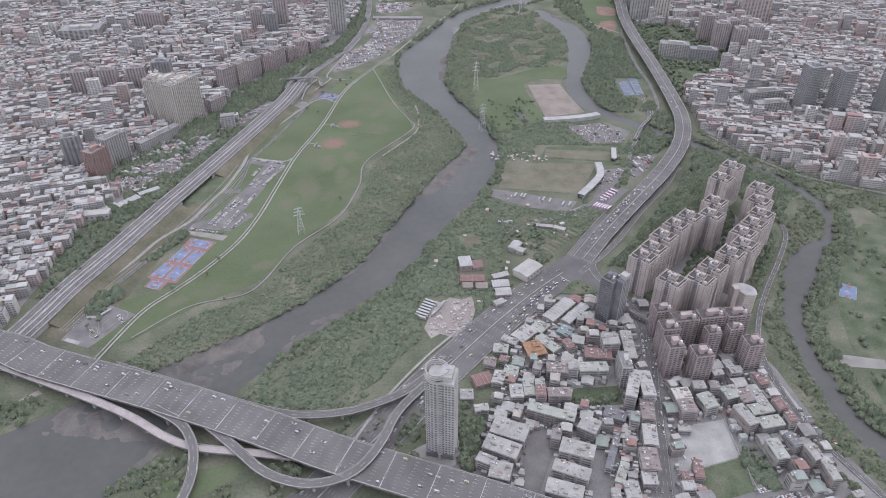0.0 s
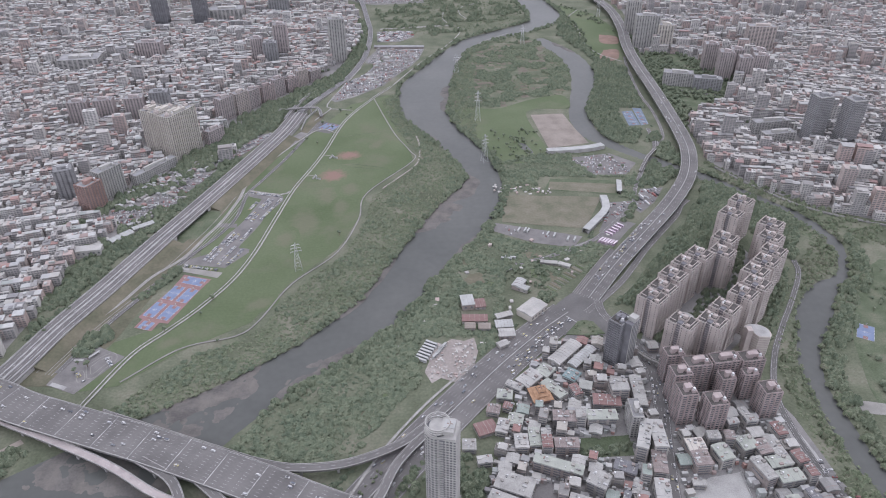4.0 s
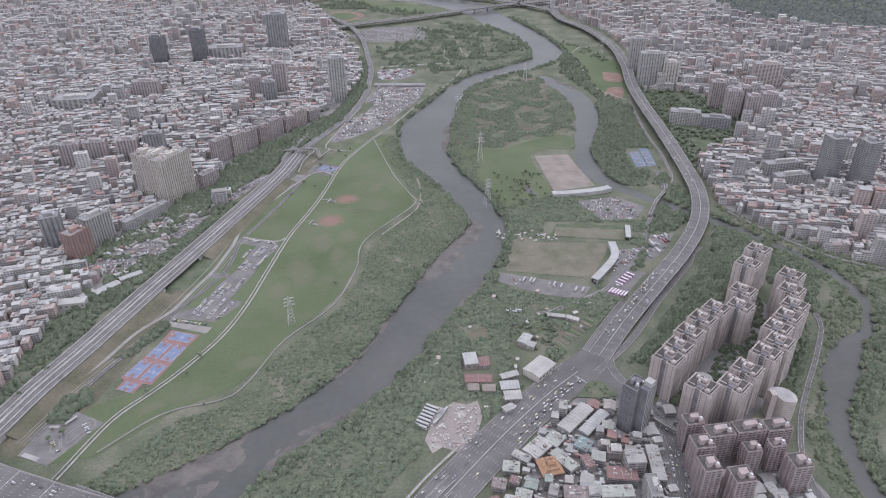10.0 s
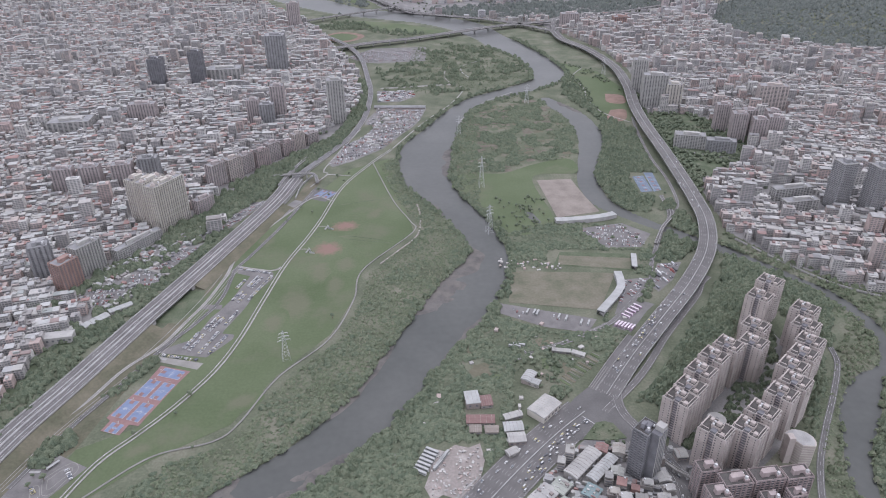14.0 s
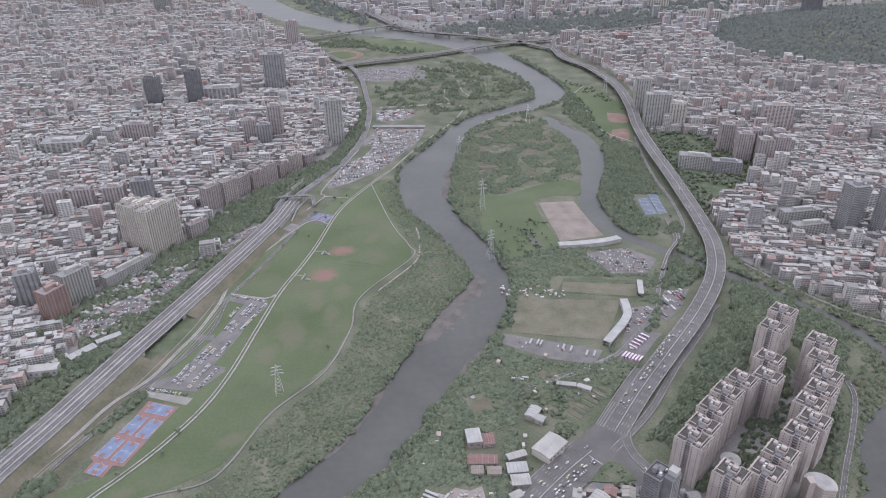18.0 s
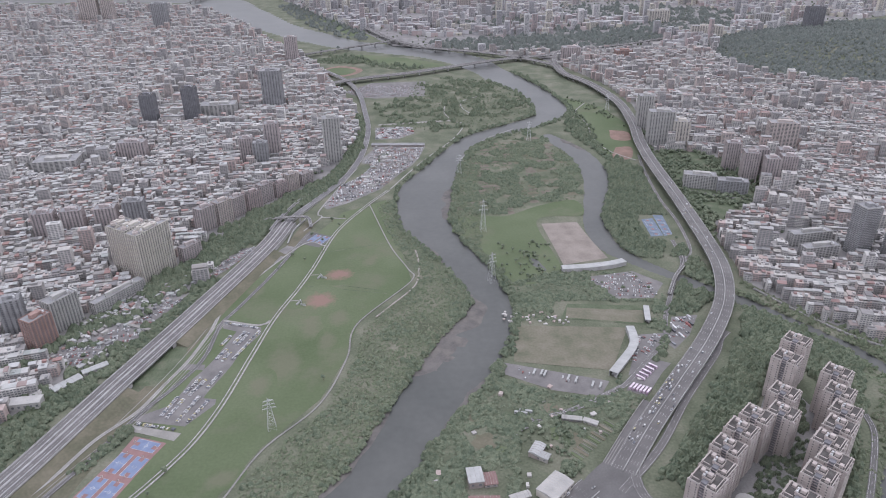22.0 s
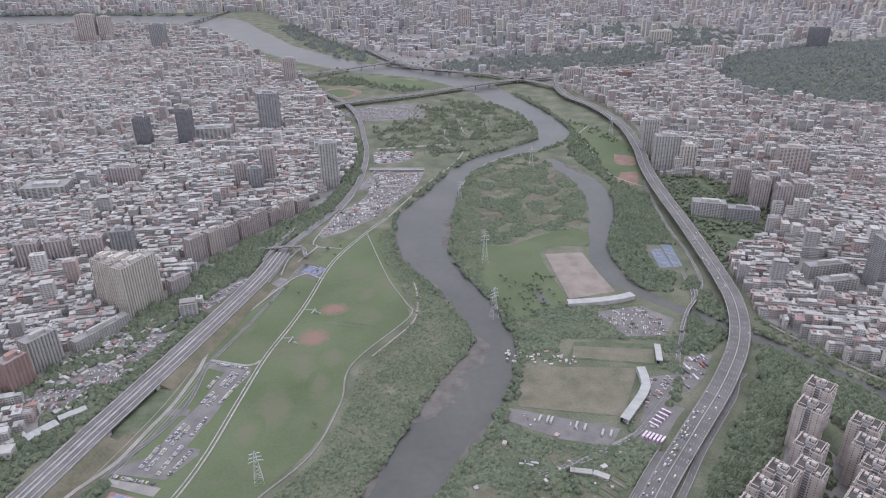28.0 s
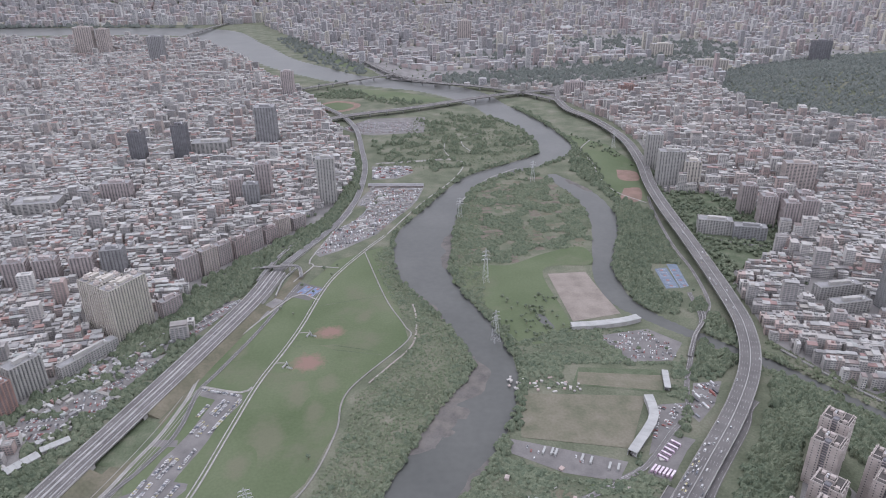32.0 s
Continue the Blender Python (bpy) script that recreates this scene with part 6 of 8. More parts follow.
tower("apartment_tower", 708, 1160, 12, 26, 26, 28, M_GREYT, "dark grey high-rise tower with pale floor bands", "apartment tower", (6, 5), band=M_PALE)
tower("apartment_tower", 790, 1150, 12, 30, 26, 30, M_GREYT, "dark grey high-rise tower with pale floor bands", "apartment tower", (6, 5), band=M_PALE)
tower("school_block", 605, 1225, 10, 70, 18, 7, M_PALE, "white institutional block with open galleries", "school block", (12, 3))
tower("school_block", 600, 1180, 10, 60, 18, 6, M_PALE, "white institutional block with open galleries", "school block", (10, 3))
tower("office_tower", 960, 3420, 0, 90, 40, 17, M_CREAM, "far yellowish office block", "office tower", (8, 4))
tower("apartment_tower", 102, 3860, 0, 66, 40, 35, M_BEIGE, "far beige tower among low houses", "apartment tower", (7, 4))
tower("office_tower", 1535, 3175, 0, 66, 40, 30, M_DARKT, "far dark office tower behind the hill", "office tower", (7, 4))
tower("dormitory", 1056, 3060, -10, 120, 30, 14, M_CREAM, "far pale dormitory slab", "dormitory", (12, 4))
tower("dormitory", 1390, 3320, -10, 70, 30, 15, M_PALE, "far pale dormitory slab", "dormitory", (8, 4))
tower("apartment_tower", 440, 2640, 0, 60, 34, 16, M_PINK, "brown apartment block by the far ramp", "apartment tower", (8, 4), ribbed=True)
tower("apartment_tower", 640, 2700, 0, 60, 34, 8, M_BRICK, "red-brown school block among low houses", "apartment tower", (8, 4))
# the long row of ten-storey flats beside the expressway
for i, (f_, w_, d_, m_) in enumerate(((14, 31, 18, M_PINK), (14, 30, 18, M_BEIGE), (12, 26, 17, M_PINK), (11, 29, 15, M_ROSE), (12, 27, 17, M_PINK), (9, 28, 14, M_ROSE), (11, 25, 16, M_BEIGE), (8, 28, 15, M_PINK))):
    s = i / 7.0
    tower("apartment_block", -425 + 135 * s + 4 * (i % 2), 1305 + 215 * s - 3 * (i % 2), 57 - 6 * s, w_, d_, f_, m_, "pinkish %s-storey apartment block beside the expressway" % {14: "fourteen", 12: "twelve", 11: "eleven", 9: "nine", 8: "eight"}[f_], "apartment block", (6, 3), ribbed=i % 3 == 0)
# the round-cornered tower beside the bridge
ROT = thing("condominium_tower", "tall pale grey rounded condominium tower beside the bridge", "apartment tower", m=pose(-2, 420, 0, 0, 0, -12))
part("wall", Mesh().drum(-4, 0, 0, 10.5, 98, 20).box(5, 0, 0, 15, 21, 98), M_PALE, ROT)
ring = Mesh()
for k in range(1, 32):
    ring.drum(-4, 0, k * 3.1 - 0.45, 11.0, 0.45, 20)
    ring.box(5.3, 0, k * 3.1 - 0.45, 15.6, 21.8, 0.45)
tagged(part("ledge_course", ring, M_PALE, ROT), kind="stuff")
mb = Mesh()
for j in range(16):
    a = 2 * math.pi * (j + 0.5) / 20 + 0.85
    for k in range(31):
        mb.box(-4 + 10.6 * math.cos(a), 10.6 * math.sin(a), k * 3.1 + 0.9, 0.5, 1.7, 1.4, a)
for j in range(5):
    for sg in (-1, 1):
        for k in range(31):
            mb.box(0.5 + 2.9 * j, sg * 10.6, k * 3.1 + 0.8, 1.7, 0.4, 1.6)
for j in range(6):
    for k in range(31):
        mb.box(12.6, -8.5 + 3.4 * j, k * 3.1 + 0.8, 0.4, 2.0, 1.6)
tagged(part("glazing", mb, M_GLASS, ROT), "small dark windows", kind="stuff")
part("crown_core", Mesh().drum(-4, 0, 98, 7, 3, 20).box(5, 0, 98, 11, 15, 5), M_PALE, ROT)
hoop = np.array([(-4 + 10 * math.cos(a), 10 * math.sin(a), 100.5) for a in np.linspace(0, 2 * math.pi, 29)])
for k in range(3):
    part("crown_ring", ribbon(Mesh(), hoop + [0, 0, 2.4 * k], -0.4, 0.4, thick=0.8), M_PALE, ROT)
for k in range(12):
    a = 2 * math.pi * k / 12
    part("crown_post", Mesh().box(-4 + 10 * math.cos(a), 10 * math.sin(a), 98, 0.5, 0.5, 7), M_PALE, ROT)
part("crown_deck", Mesh().drum(-4, 0, 98, 9.4, 0.4, 24), M_DARKT, ROT)
part("helipad", Mesh().box(6, 1, 103, 9, 9, 0.5), M_SHELL, ROT, "pale flat rooftop pad")
part("pad_mark", Mesh().box(6, 1, 103.5, 5, 0.8, 0.06).box(6, 1, 103.51, 0.8, 5, 0.06), M_CLAY, ROT, "red painted cross")
# dark strips on the wall; a balcony recess's shade is put into their colour
for sg in (-1, 1):
    part("balcony_column", Mesh().box(1.5, sg * 10.6, 6, 3.4, 1.2, 90), M_DARKT, ROT, "dark balcony column, coloured for the shade of a recess")
for k in range(30):
    part("balcony", Mesh().box(1.5, -11.4, 6.4 + 3.0 * k, 3.0, 1.4, 1.0), M_PALE, ROT)
part("podium", Mesh().box(0, 0, 0, 25, 22, 6.5), M_DARKT, ROT)
for k in range(8):
    a = 2 * math.pi * k / 8
    part("column", Mesh().drum(13 * math.cos(a), 12 * math.sin(a), 0, 1.1, 7, 10), M_PALE, ROT)
KEEP_OUT.append((-2, 420, 30))
DT = tower("apartment_tower", 188, 606, -45, 15, 20, 19, M_DARKT, "dark grey apartment tower at the crossroads with a pale lift head", "apartment tower", (4, 5), band=M_GREYT)
part("side_wing", Mesh().box(12, 3, 0, 9, 15, 61), M_DARKT, DT)
part("lift_head", Mesh().box(12, 5, 61, 8, 8, 5.5), M_PALE, DT, "pale rooftop lift head")
for q in (-5, -1.5, 2, 5.5, 9):
    part("fin", Mesh().box(16.7, q, 0, 0.7, 0.7, 61), M_PALE, DT, "pale vertical fin")

# the estate of beige towers: two rows of stepped twin blocks round a court
ESTATE = [(237, 657, 16), (253, 675, 16), (272, 700, 16), (294, 724, 16), (317, 744, 16), (346, 748, 16), (361, 780, 16), (386, 832, 18), (412, 866, 18),
          (258, 613, 16), (290, 614, 16), (312, 637, 16), (342, 663, 16), (364, 681, 16), (372, 706, 16), (393, 727, 16), (410, 749, 16), (417, 776, 17), (428, 804, 18)]


def estate_tower(floors, fh=3.1):
    """Two wings either side of a recess, stacked balcony bays on the long sides, thin floor bands and a stepped penthouse."""
    h = floors * fh
    root = thing("estate_tower", "beige-tiled %s-storey estate tower with stacked balconies" % {16: "sixteen", 17: "seventeen", 18: "eighteen"}[floors], "apartment tower", "estate towers")
    bands, panes = Mesh(), Mesh()
    for s in (-1, 1):
        x = s * 7.9
        part("wing", Mesh().box(x, 0, 0, 10.2, 22.6, h), M_BEIGE, root)
        part("roof", Mesh().box(x, 0, h, 9.4, 21.8, 0.3), M_TAR, root, "dark grey roof deck")
        part("parapet", Mesh().box(x, 11.2, h, 10.7, 0.5, 1.3).box(x, -11.2, h, 10.7, 0.5, 1.3).box(x + 5.1, 0, h, 0.5, 21.9, 1.3).box(x - 5.1, 0, h, 0.5, 21.9, 1.3), M_BANDS, root)
        part("roof_frame", Mesh().box(x + s * 3.6, -9.4, h, 0.6, 0.6, 4).box(x + s * 3.6, 8.6, h, 0.6, 0.6, 4).box(x + s * 3.6, -0.4, h + 3.6, 0.7, 18.6, 0.6).box(x, -9.4, h + 3.6, 7.8, 0.7, 0.6), M_BEIGE, root)
        for k in range(floors):
            z = k * fh
            bands.box(x, 0, z + fh - 0.4, 10.5, 22.9, 0.4)
            for t in (-1, 1):
                panes.box(x - s * 3.2, t * 11.3, z + 0.9, 1.1, 0.25, 1.3)
                panes.box(x + s * 2.6, t * 11.3, z + 1.0, 0.9, 0.25, 1.1)
        for q in (-7.4, 0.0, 7.4):
            prof = []
            for k in range(floors):
                prof += [(13.06, k * fh), (14.3, k * fh + 0.02), (14.3, k * fh + 0.95), (13.06, k * fh + 0.97)]
            n = len(prof)
            bay = Mesh().add([(s * a, q + e, b) for e in (-2.1, 2.1) for a, b in prof], [(i, i + 1, n + i + 1, n + i) for i in range(n - 1)] + [(4 * k + e, 4 * k + 1 + e, 4 * k + 2 + e, 4 * k + 3 + e) for k in range(floors) for e in (0, n)])
            for k in range(floors):
                panes.box(s * 13.02, q, k * fh + 1.05, 0.25, 4.6, 1.85)
            part("balcony_bay", bay, M_BANDS, root, "stack of pale balcony fronts")
        for q in (-11.0, -3.7, 3.7, 11.0):
            part("pier", Mesh().box(s * 13.5, q, 0, 1.2, 1.5, h + 0.6), M_BEIGE, root)
    # the core's dark tile carries the shade of the recess
    core = part("core", Mesh().box(0, 0, 0, 5.6, 17.5, h + 2.2), M_DARKT, root, "recess between the wings, coloured darker for shade")
    slabs = Mesh()
    for k in range(floors):
        slabs.box(0, 0, k * fh + fh - 0.5, 5.5, 19.0, 0.5)
    tagged(part("recess_sill", slabs, M_PINK, core), kind="stuff")
    pent = part("penthouse", Mesh().box(0, 0.6, h, 9.2, 7.6, 3.6).box(0, 4.4, h + 3.6, 9.8, 0.5, 0.9).box(0, -3.2, h + 3.6, 9.8, 0.5, 0.9).box(4.7, 0.6, h + 3.6, 0.5, 7.2, 0.9).box(-4.7, 0.6, h + 3.6, 0.5, 7.2, 0.9), M_BEIGE, root)
    part("roof_deck", Mesh().box(0, 0.6, h + 3.6, 8.8, 7.0, 0.2), M_TAR, pent, "dark grey roof deck")
    part("lift_house", Mesh().box(1.2, 1.2, h + 3.8, 4.2, 3.6, 3.0).box(1.2, 1.2, h + 6.8, 4.6, 4, 0.3), M_BEIGE, pent)
    for x, y in ((-3.2, -1.6), (-3.2, 2.4)):
        part("water_tank", Mesh().drum(x, y, h + 3.8, 1.1, 1.8, 10), M_TANK, pent)
    for x, y in ((-8, 7), (8, -6.5)):
        part("stair_house", Mesh().box(x, y, h, 3.4, 4.4, 2.8), M_BEIGE, root)
    tagged(part("banding", bands, M_BANDS, root), "thin pale floor bands", kind="stuff")
    tagged(part("glazing", panes, M_SHADEG, root), "windows behind the balconies, darkened for their shade", kind="stuff")
    return root


E_ROOTS = {}
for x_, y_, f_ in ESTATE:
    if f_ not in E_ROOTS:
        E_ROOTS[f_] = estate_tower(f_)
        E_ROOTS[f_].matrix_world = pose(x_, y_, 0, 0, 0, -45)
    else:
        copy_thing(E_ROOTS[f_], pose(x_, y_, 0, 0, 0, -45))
    KEEP_OUT.append((x_, y_, 24))

# pinkish and pale blocks of the near district
for x_, y_, r_, w_, d_, f_ in ((236, 520, 8, 16, 18, 13), (238, 546, 8, 18, 16, 13), (262, 510, 8, 18, 18, 12), (260, 563, 8, 26, 15, 12), (290, 568, 8, 28, 15, 12), (318, 570, 8, 24, 15, 12), (322, 528, 8, 17, 17, 11), (240, 578, 8, 18, 14, 12), (285, 545, 8, 14, 12, 11), (310, 550, 8, 14, 10, 11), (185, 507, 0, 10, 24, 9)):
    m_, l_ = (M_ROSE, "pinkish apartment block below the beige estate") if f_ > 9 else (M_PALE, "pale narrow apartment block by the street")
    tower("apartment_block", x_, y_, r_, w_, d_, f_, m_, l_, "apartment block", (max(3, int(w_ / 4.5)), max(3, int(d_ / 5))))

# ---------------------------------------------------------------- near houses, each a thing
H_TYPES = []
for i, (w, d, fl, rf) in enumerate(((10, 14, 4, "tin"), (13, 12, 3, "gable"), (9, 13, 5, "flat"), (16, 13, 4, "tin"), (12, 16, 5, "tin"), (20, 14, 2, "gable"), (8, 12, 3, "tin"), (14, 14, 5, "flat"), (24, 15, 2, "gable"), (11, 12, 2, "gable"))):
    root = thing("house", ("tin-roofed concrete town house", "low house with a gabled tin roof", "flat-roofed concrete town house")[("tin", "gable", "flat").index(rf)] + " with %s storeys" % ("two", "three", "four", "five")[fl - 2], "house", "district houses")
    h = fl * 3.1
    wall = part("wall", Mesh().box(0, 0, 0, w, d, h), M_WALLO, root)
    for k in range(fl):
        for sg in (-1, 1):
            part("window_band", Mesh().box(0, sg * (d / 2 + 0.05), k * 3.1 + 1.0, w * 0.8, 0.3, 1.4), M_GLASS, wall)
        part("window_band", Mesh().box((-1) ** k * (w / 2 + 0.05), 0, k * 3.1 + 1.0, 0.3, d * 0.5, 1.3), M_GLASS, wall)
    if rf == "gable":
        V, F = np_gables(np.array([[0, 0.0]]), np.array([h + 0.9]), np.array([[w + 0.8, d + 0.8, 1.8]]), np.array([0.0]))
        part("roof", Mesh().add(V.tolist(), F), M_ROOFO, root)
        for q in (-1, 1):
            part("roof_rib", Mesh().bar((q * w / 5, -d / 2 - 0.4, h + 1.0), (q * w / 5, 0, h + 2.8), 0.12).bar((q * w / 5, d / 2 + 0.4, h + 1.0), (q * w / 5, 0, h + 2.8), 0.12), M_ROOFO, root)
    else:
        part("parapet", Mesh().box(0, d / 2, h, w, 0.3, 0.9).box(0, -d / 2, h, w, 0.3, 0.9).box(w / 2, 0, h, 0.3, d, 0.9).box(-w / 2, 0, h, 0.3, d, 0.9), M_WALLO, root)
        hut = part("stair_house", Mesh().box(w * 0.2, d * 0.2, h, w * 0.4, d * 0.35, 2.8), M_WALLO, root)
        part("water_tank", Mesh().drum(w * 0.2, d * 0.2, h + 2.8, 0.9, 1.6, 10), M_TANK, hut)
        if rf == "tin":
            V, F = np_gables(np.array([[-w * 0.02, -d * 0.1]]), np.array([h + 3.4]), np.array([[w * 0.96, d * 0.74, 0.7]]), np.array([0.0]))
            part("roof", Mesh().add(V.tolist(), F), M_ROOFO, root)
        else:
            part("roof", Mesh().box(0, 0, h, w - 0.4, d - 0.4, 0.12), M_ROOFO, root)
    H_TYPES.append((root, w, d))
CLUTTER = Mesh()
krng = np.random.default_rng(77)
ROOF_OF = {"w": (M_WHTIN, "white"), "g": (M_PALE, "grey"), "t": (M_SAGE, "pale green"), "T": (M_TEAL, "teal"), "r": (M_RUST, "rust-red"), "b": (M_BROWN, "brown"), "c": (M_CREAM, "cream"), "d": (M_DARKT, "dark grey")}
COUNT = {1: "one", 2: "two", 3: "three", 4: "four", 5: "five", 6: "six", 7: "seven"}
BLOCKS = [(134, 612, 47, 44, 15), (152, 606, 47, 40, 11), (99, 549, 14, 22, 23)]


def block(x, y, rot, w, d, fl, roof):
    """A district building: walls, floor ledges, windows on the long sides, tin roof on a parapet, seams, tank, roof hut."""
    m, col = ROOF_OF[roof]
    root = thing("house", "%s-storey concrete house with a %s tin roof" % (COUNT[fl], col), "house", "district houses", pose(x, y, 0, 0, 0, rot))
    h = fl * 3.2
    wall = part("wall", Mesh().box(0, 0, 0, w, d, h), M_WALLO, root)
    part("ledge", Mesh().box(0, 0, h - 0.4, w + 0.7, d + 0.7, 0.4), M_CONC, root)
    for k in range(fl):
        for sg in (-1, 1):
            n = max(1, int(w / 9))
            for j in range(n):
                q = ((j + 0.5) / n - 0.5) * w
                part("window", Mesh().box(q, sg * (d / 2 + 0.05), k * 3.2 + 0.9, w / n * 0.72, 0.3, 1.5), M_GLASS, wall)
        part("window", Mesh().box((-1) ** k * (w / 2 + 0.05), 0, k * 3.2 + 0.9, 0.3, d * 0.55, 1.4), M_GLASS, wall)
    along = w >= d
    V, F = np_gables(np.array([[0, 0.0]]), np.array([h + 1.0]), np.array([[max(w, d) + 0.4, min(w, d) + 0.4, 0.9]]), np.array([0.0 if along else math.pi / 2]))
    roof_ = part("roof", Mesh().add(V.tolist(), F), m, root)
    for k in range(3):
        q = ((k + 0.7) / 3.4 - 0.5) * max(w, d)
        p0, p1, p2 = (q, -min(w, d) / 2, h + 1.1), (q, 0, h + 2.0), (q, min(w, d) / 2, h + 1.1)
        if not along:
            p0, p1, p2 = [(-p[1], p[0], p[2]) for p in (p0, p1, p2)]
        part("roof_seam", Mesh().bar(p0, p1, 0.18).bar(p1, p2, 0.18), M_CONC, roof_)
    if w * d > 150:
        part("roof_hut", Mesh().box(w * 0.28, d * 0.2, h + 0.8, 3.2, 2.8, 2.6), M_WALLO, root)
        part("water_tank", Mesh().drum(-w * 0.25, d * 0.22, h + 1.2, 0.9, 1.6, 10), M_TANK, root)
    a = radians(rot)
    for k in range(int(3 + w * d / 60)):
        u, v = krng.uniform(-0.44, 0.44) * w, krng.uniform(-0.44, 0.44) * d
        CLUTTER.box(x + math.cos(a) * u - math.sin(a) * v, y + math.sin(a) * u + math.cos(a) * v, h + 0.6, krng.choice([0.9, 1.4, 2.6, 4]), krng.choice([0.9, 1.3, 2.2]), krng.uniform(0.9, 2.6), a)
    BLOCKS.append((x, y, rot, w, d))


block(62, 432, -22, 34, 20, 4, "w")
block(53, 412, -25, 33, 17, 4, "w")
block(50, 386, -16, 19, 18, 4, "w")
block(38, 398, -27, 17, 10, 4, "w")
block(122, 409, -20, 31, 17, 4, "w")
block(113, 386, -22, 33, 13, 4, "w")
block(104, 366, -18, 32, 15, 4, "w")
block(104, 453, -21, 46, 11, 4, "t")
block(137, 434, -31, 18, 17, 5, "w")
block(167, 455, -22, 21, 13, 2, "d")
block(172, 432, -21, 8, 16, 2, "w")
block(159, 387, -25, 8, 24, 2, "t")
block(155, 409, -23, 6, 40, 2, "d")
block(90, 572, -45, 18, 26, 2, "g")
block(108, 583, -41, 16, 17, 2, "t")
block(136, 576, -37, 15, 16, 2, "T")
block(114, 556, -52, 29, 12, 2, "t")
block(136, 551, -71, 15, 9, 3, "r")
block(165, 536, -6, 28, 15, 3, "r")
block(118, 512, -5, 23, 14, 4, "b")
block(134, 512, -3, 10, 12, 5, "w")
block(155, 513, 1, 30, 13, 4, "t")
block(97, 480, -1, 10, 15, 4, "r")
block(115, 478, -1, 23, 12, 4, "b")
block(97, 492, -3, 9, 8, 4, "w")
block(86, 488, 1, 11, 22, 3, "t")
block(179, 548, 1, 18, 16, 6, "w")
block(199, 546, -3, 12, 43, 4, "w")
block(188, 480, -20, 11, 37, 7, "g")
block(202, 483, -2, 13, 33, 6, "g")
block(197, 455, -8, 13, 26, 4, "b")
block(192, 424, -8, 13, 24, 4, "g")
block(185, 397, -4, 16, 24, 4, "b")
block(181, 379, -3, 13, 13, 3, "g")
block(163, 367, 0, 13, 17, 3, "w")
block(149, 365, -8, 8, 11, 2, "w")
block(23, 482, 0, 13, 13, 2, "w")
block(37, 464, 8, 14, 9, 2, "g")
block(73, 483, 1, 13, 17, 3, "g")
block(57, 505, -16, 12, 18, 2, "g")
block(70, 513, -15, 15, 16, 2, "t")
block(64, 532, -22, 9, 9, 2, "r")
block(49, 528, -13, 13, 12, 2, "b")
block(62, 548, -9, 16, 13, 2, "t")
block(73, 561, -33, 18, 9, 2, "w")
block(236, 475, 6, 17, 15, 4, "c")
block(237, 459, 4, 16, 17, 4, "b")
block(259, 466, 15, 14, 19, 4, "t")
block(255, 484, 2, 12, 10, 5, "w")
block(281, 504, 9, 11, 7, 4, "g")
block(296, 516, 12, 9, 10, 4, "w")
block(300, 507, 7, 12, 8, 4, "w")
block(285, 477, 16, 16, 16, 4, "t")
block(298, 472, 14, 14, 17, 4, "b")
block(311, 468, 10, 11, 35, 4, "w")
block(306, 455, 11, 21, 13, 4, "t")
block(288, 445, 19, 11, 25, 5, "w")
block(310, 439, 11, 23, 13, 4, "t")
block(322, 494, 12, 10, 16, 4, "r")
block(326, 458, 15, 10, 14, 5, "r")
block(330, 442, 8, 8, 12, 5, "r")
block(304, 407, 9, 12, 22, 4, "t")
block(323, 417, 15, 9, 17, 4, "d")
block(334, 401, 11, 10, 17, 5, "w")
block(340, 383, 4, 8, 24, 5, "w")
block(358, 364, 15, 9, 6, 2, "w")
block(227, 388, -8, 8, 19, 3, "r")
block(216, 383, -1, 10, 9, 2, "r")
block(229, 437, -4, 12, 7, 2, "w")
block(213, 371, 1, 11, 9, 3, "g")
block(272, 486, -6, 10, 11, 4, "b")
rng = np.random.default_rng(11)
taken = [(x, y, r * 0.8) for x, y, r in KEEP_OUT if -60 < x < 420 and 240 < y < 720]
LOTS = [[(132, 640), (150, 690), (215, 690), (210, 640), (170, 634)], [(220, 433), (242, 449), (278, 455), (278, 405), (212, 387)], [(240, 363), (300, 382), (330, 362), (326, 340), (240, 340)], [(274, 424), (298, 424), (298, 398), (272, 380)], [(333, 506), (350, 506), (358, 436), (332, 428)], [(129, 496), (180, 500), (182, 470), (126, 468)], [(228, 406), (292, 410), (300, 360), (225, 355)], [(70, 440), (100, 440), (108, 345), (70, 345)], [(130, 420), (150, 420), (150, 340), (125, 340)],
        [(330, 640), (400, 560), (420, 340), (345, 340), (352, 420), (338, 500)], [(-40, 460), (30, 470), (40, 420), (25, 380), (-40, 380)]]


def clash(x, y, rad):
    for bx, by, r, w, d in BLOCKS:
        c, q = math.cos(radians(r)), math.sin(radians(r))
        u, v = c * (x - bx) + q * (y - by), -q * (x - bx) + c * (y - by)
        if abs(u) < w / 2 + rad and abs(v) < d / 2 + rad:
            return True
    return any(math.hypot(x - p, y - q) < rad + e for p, q, e in taken)


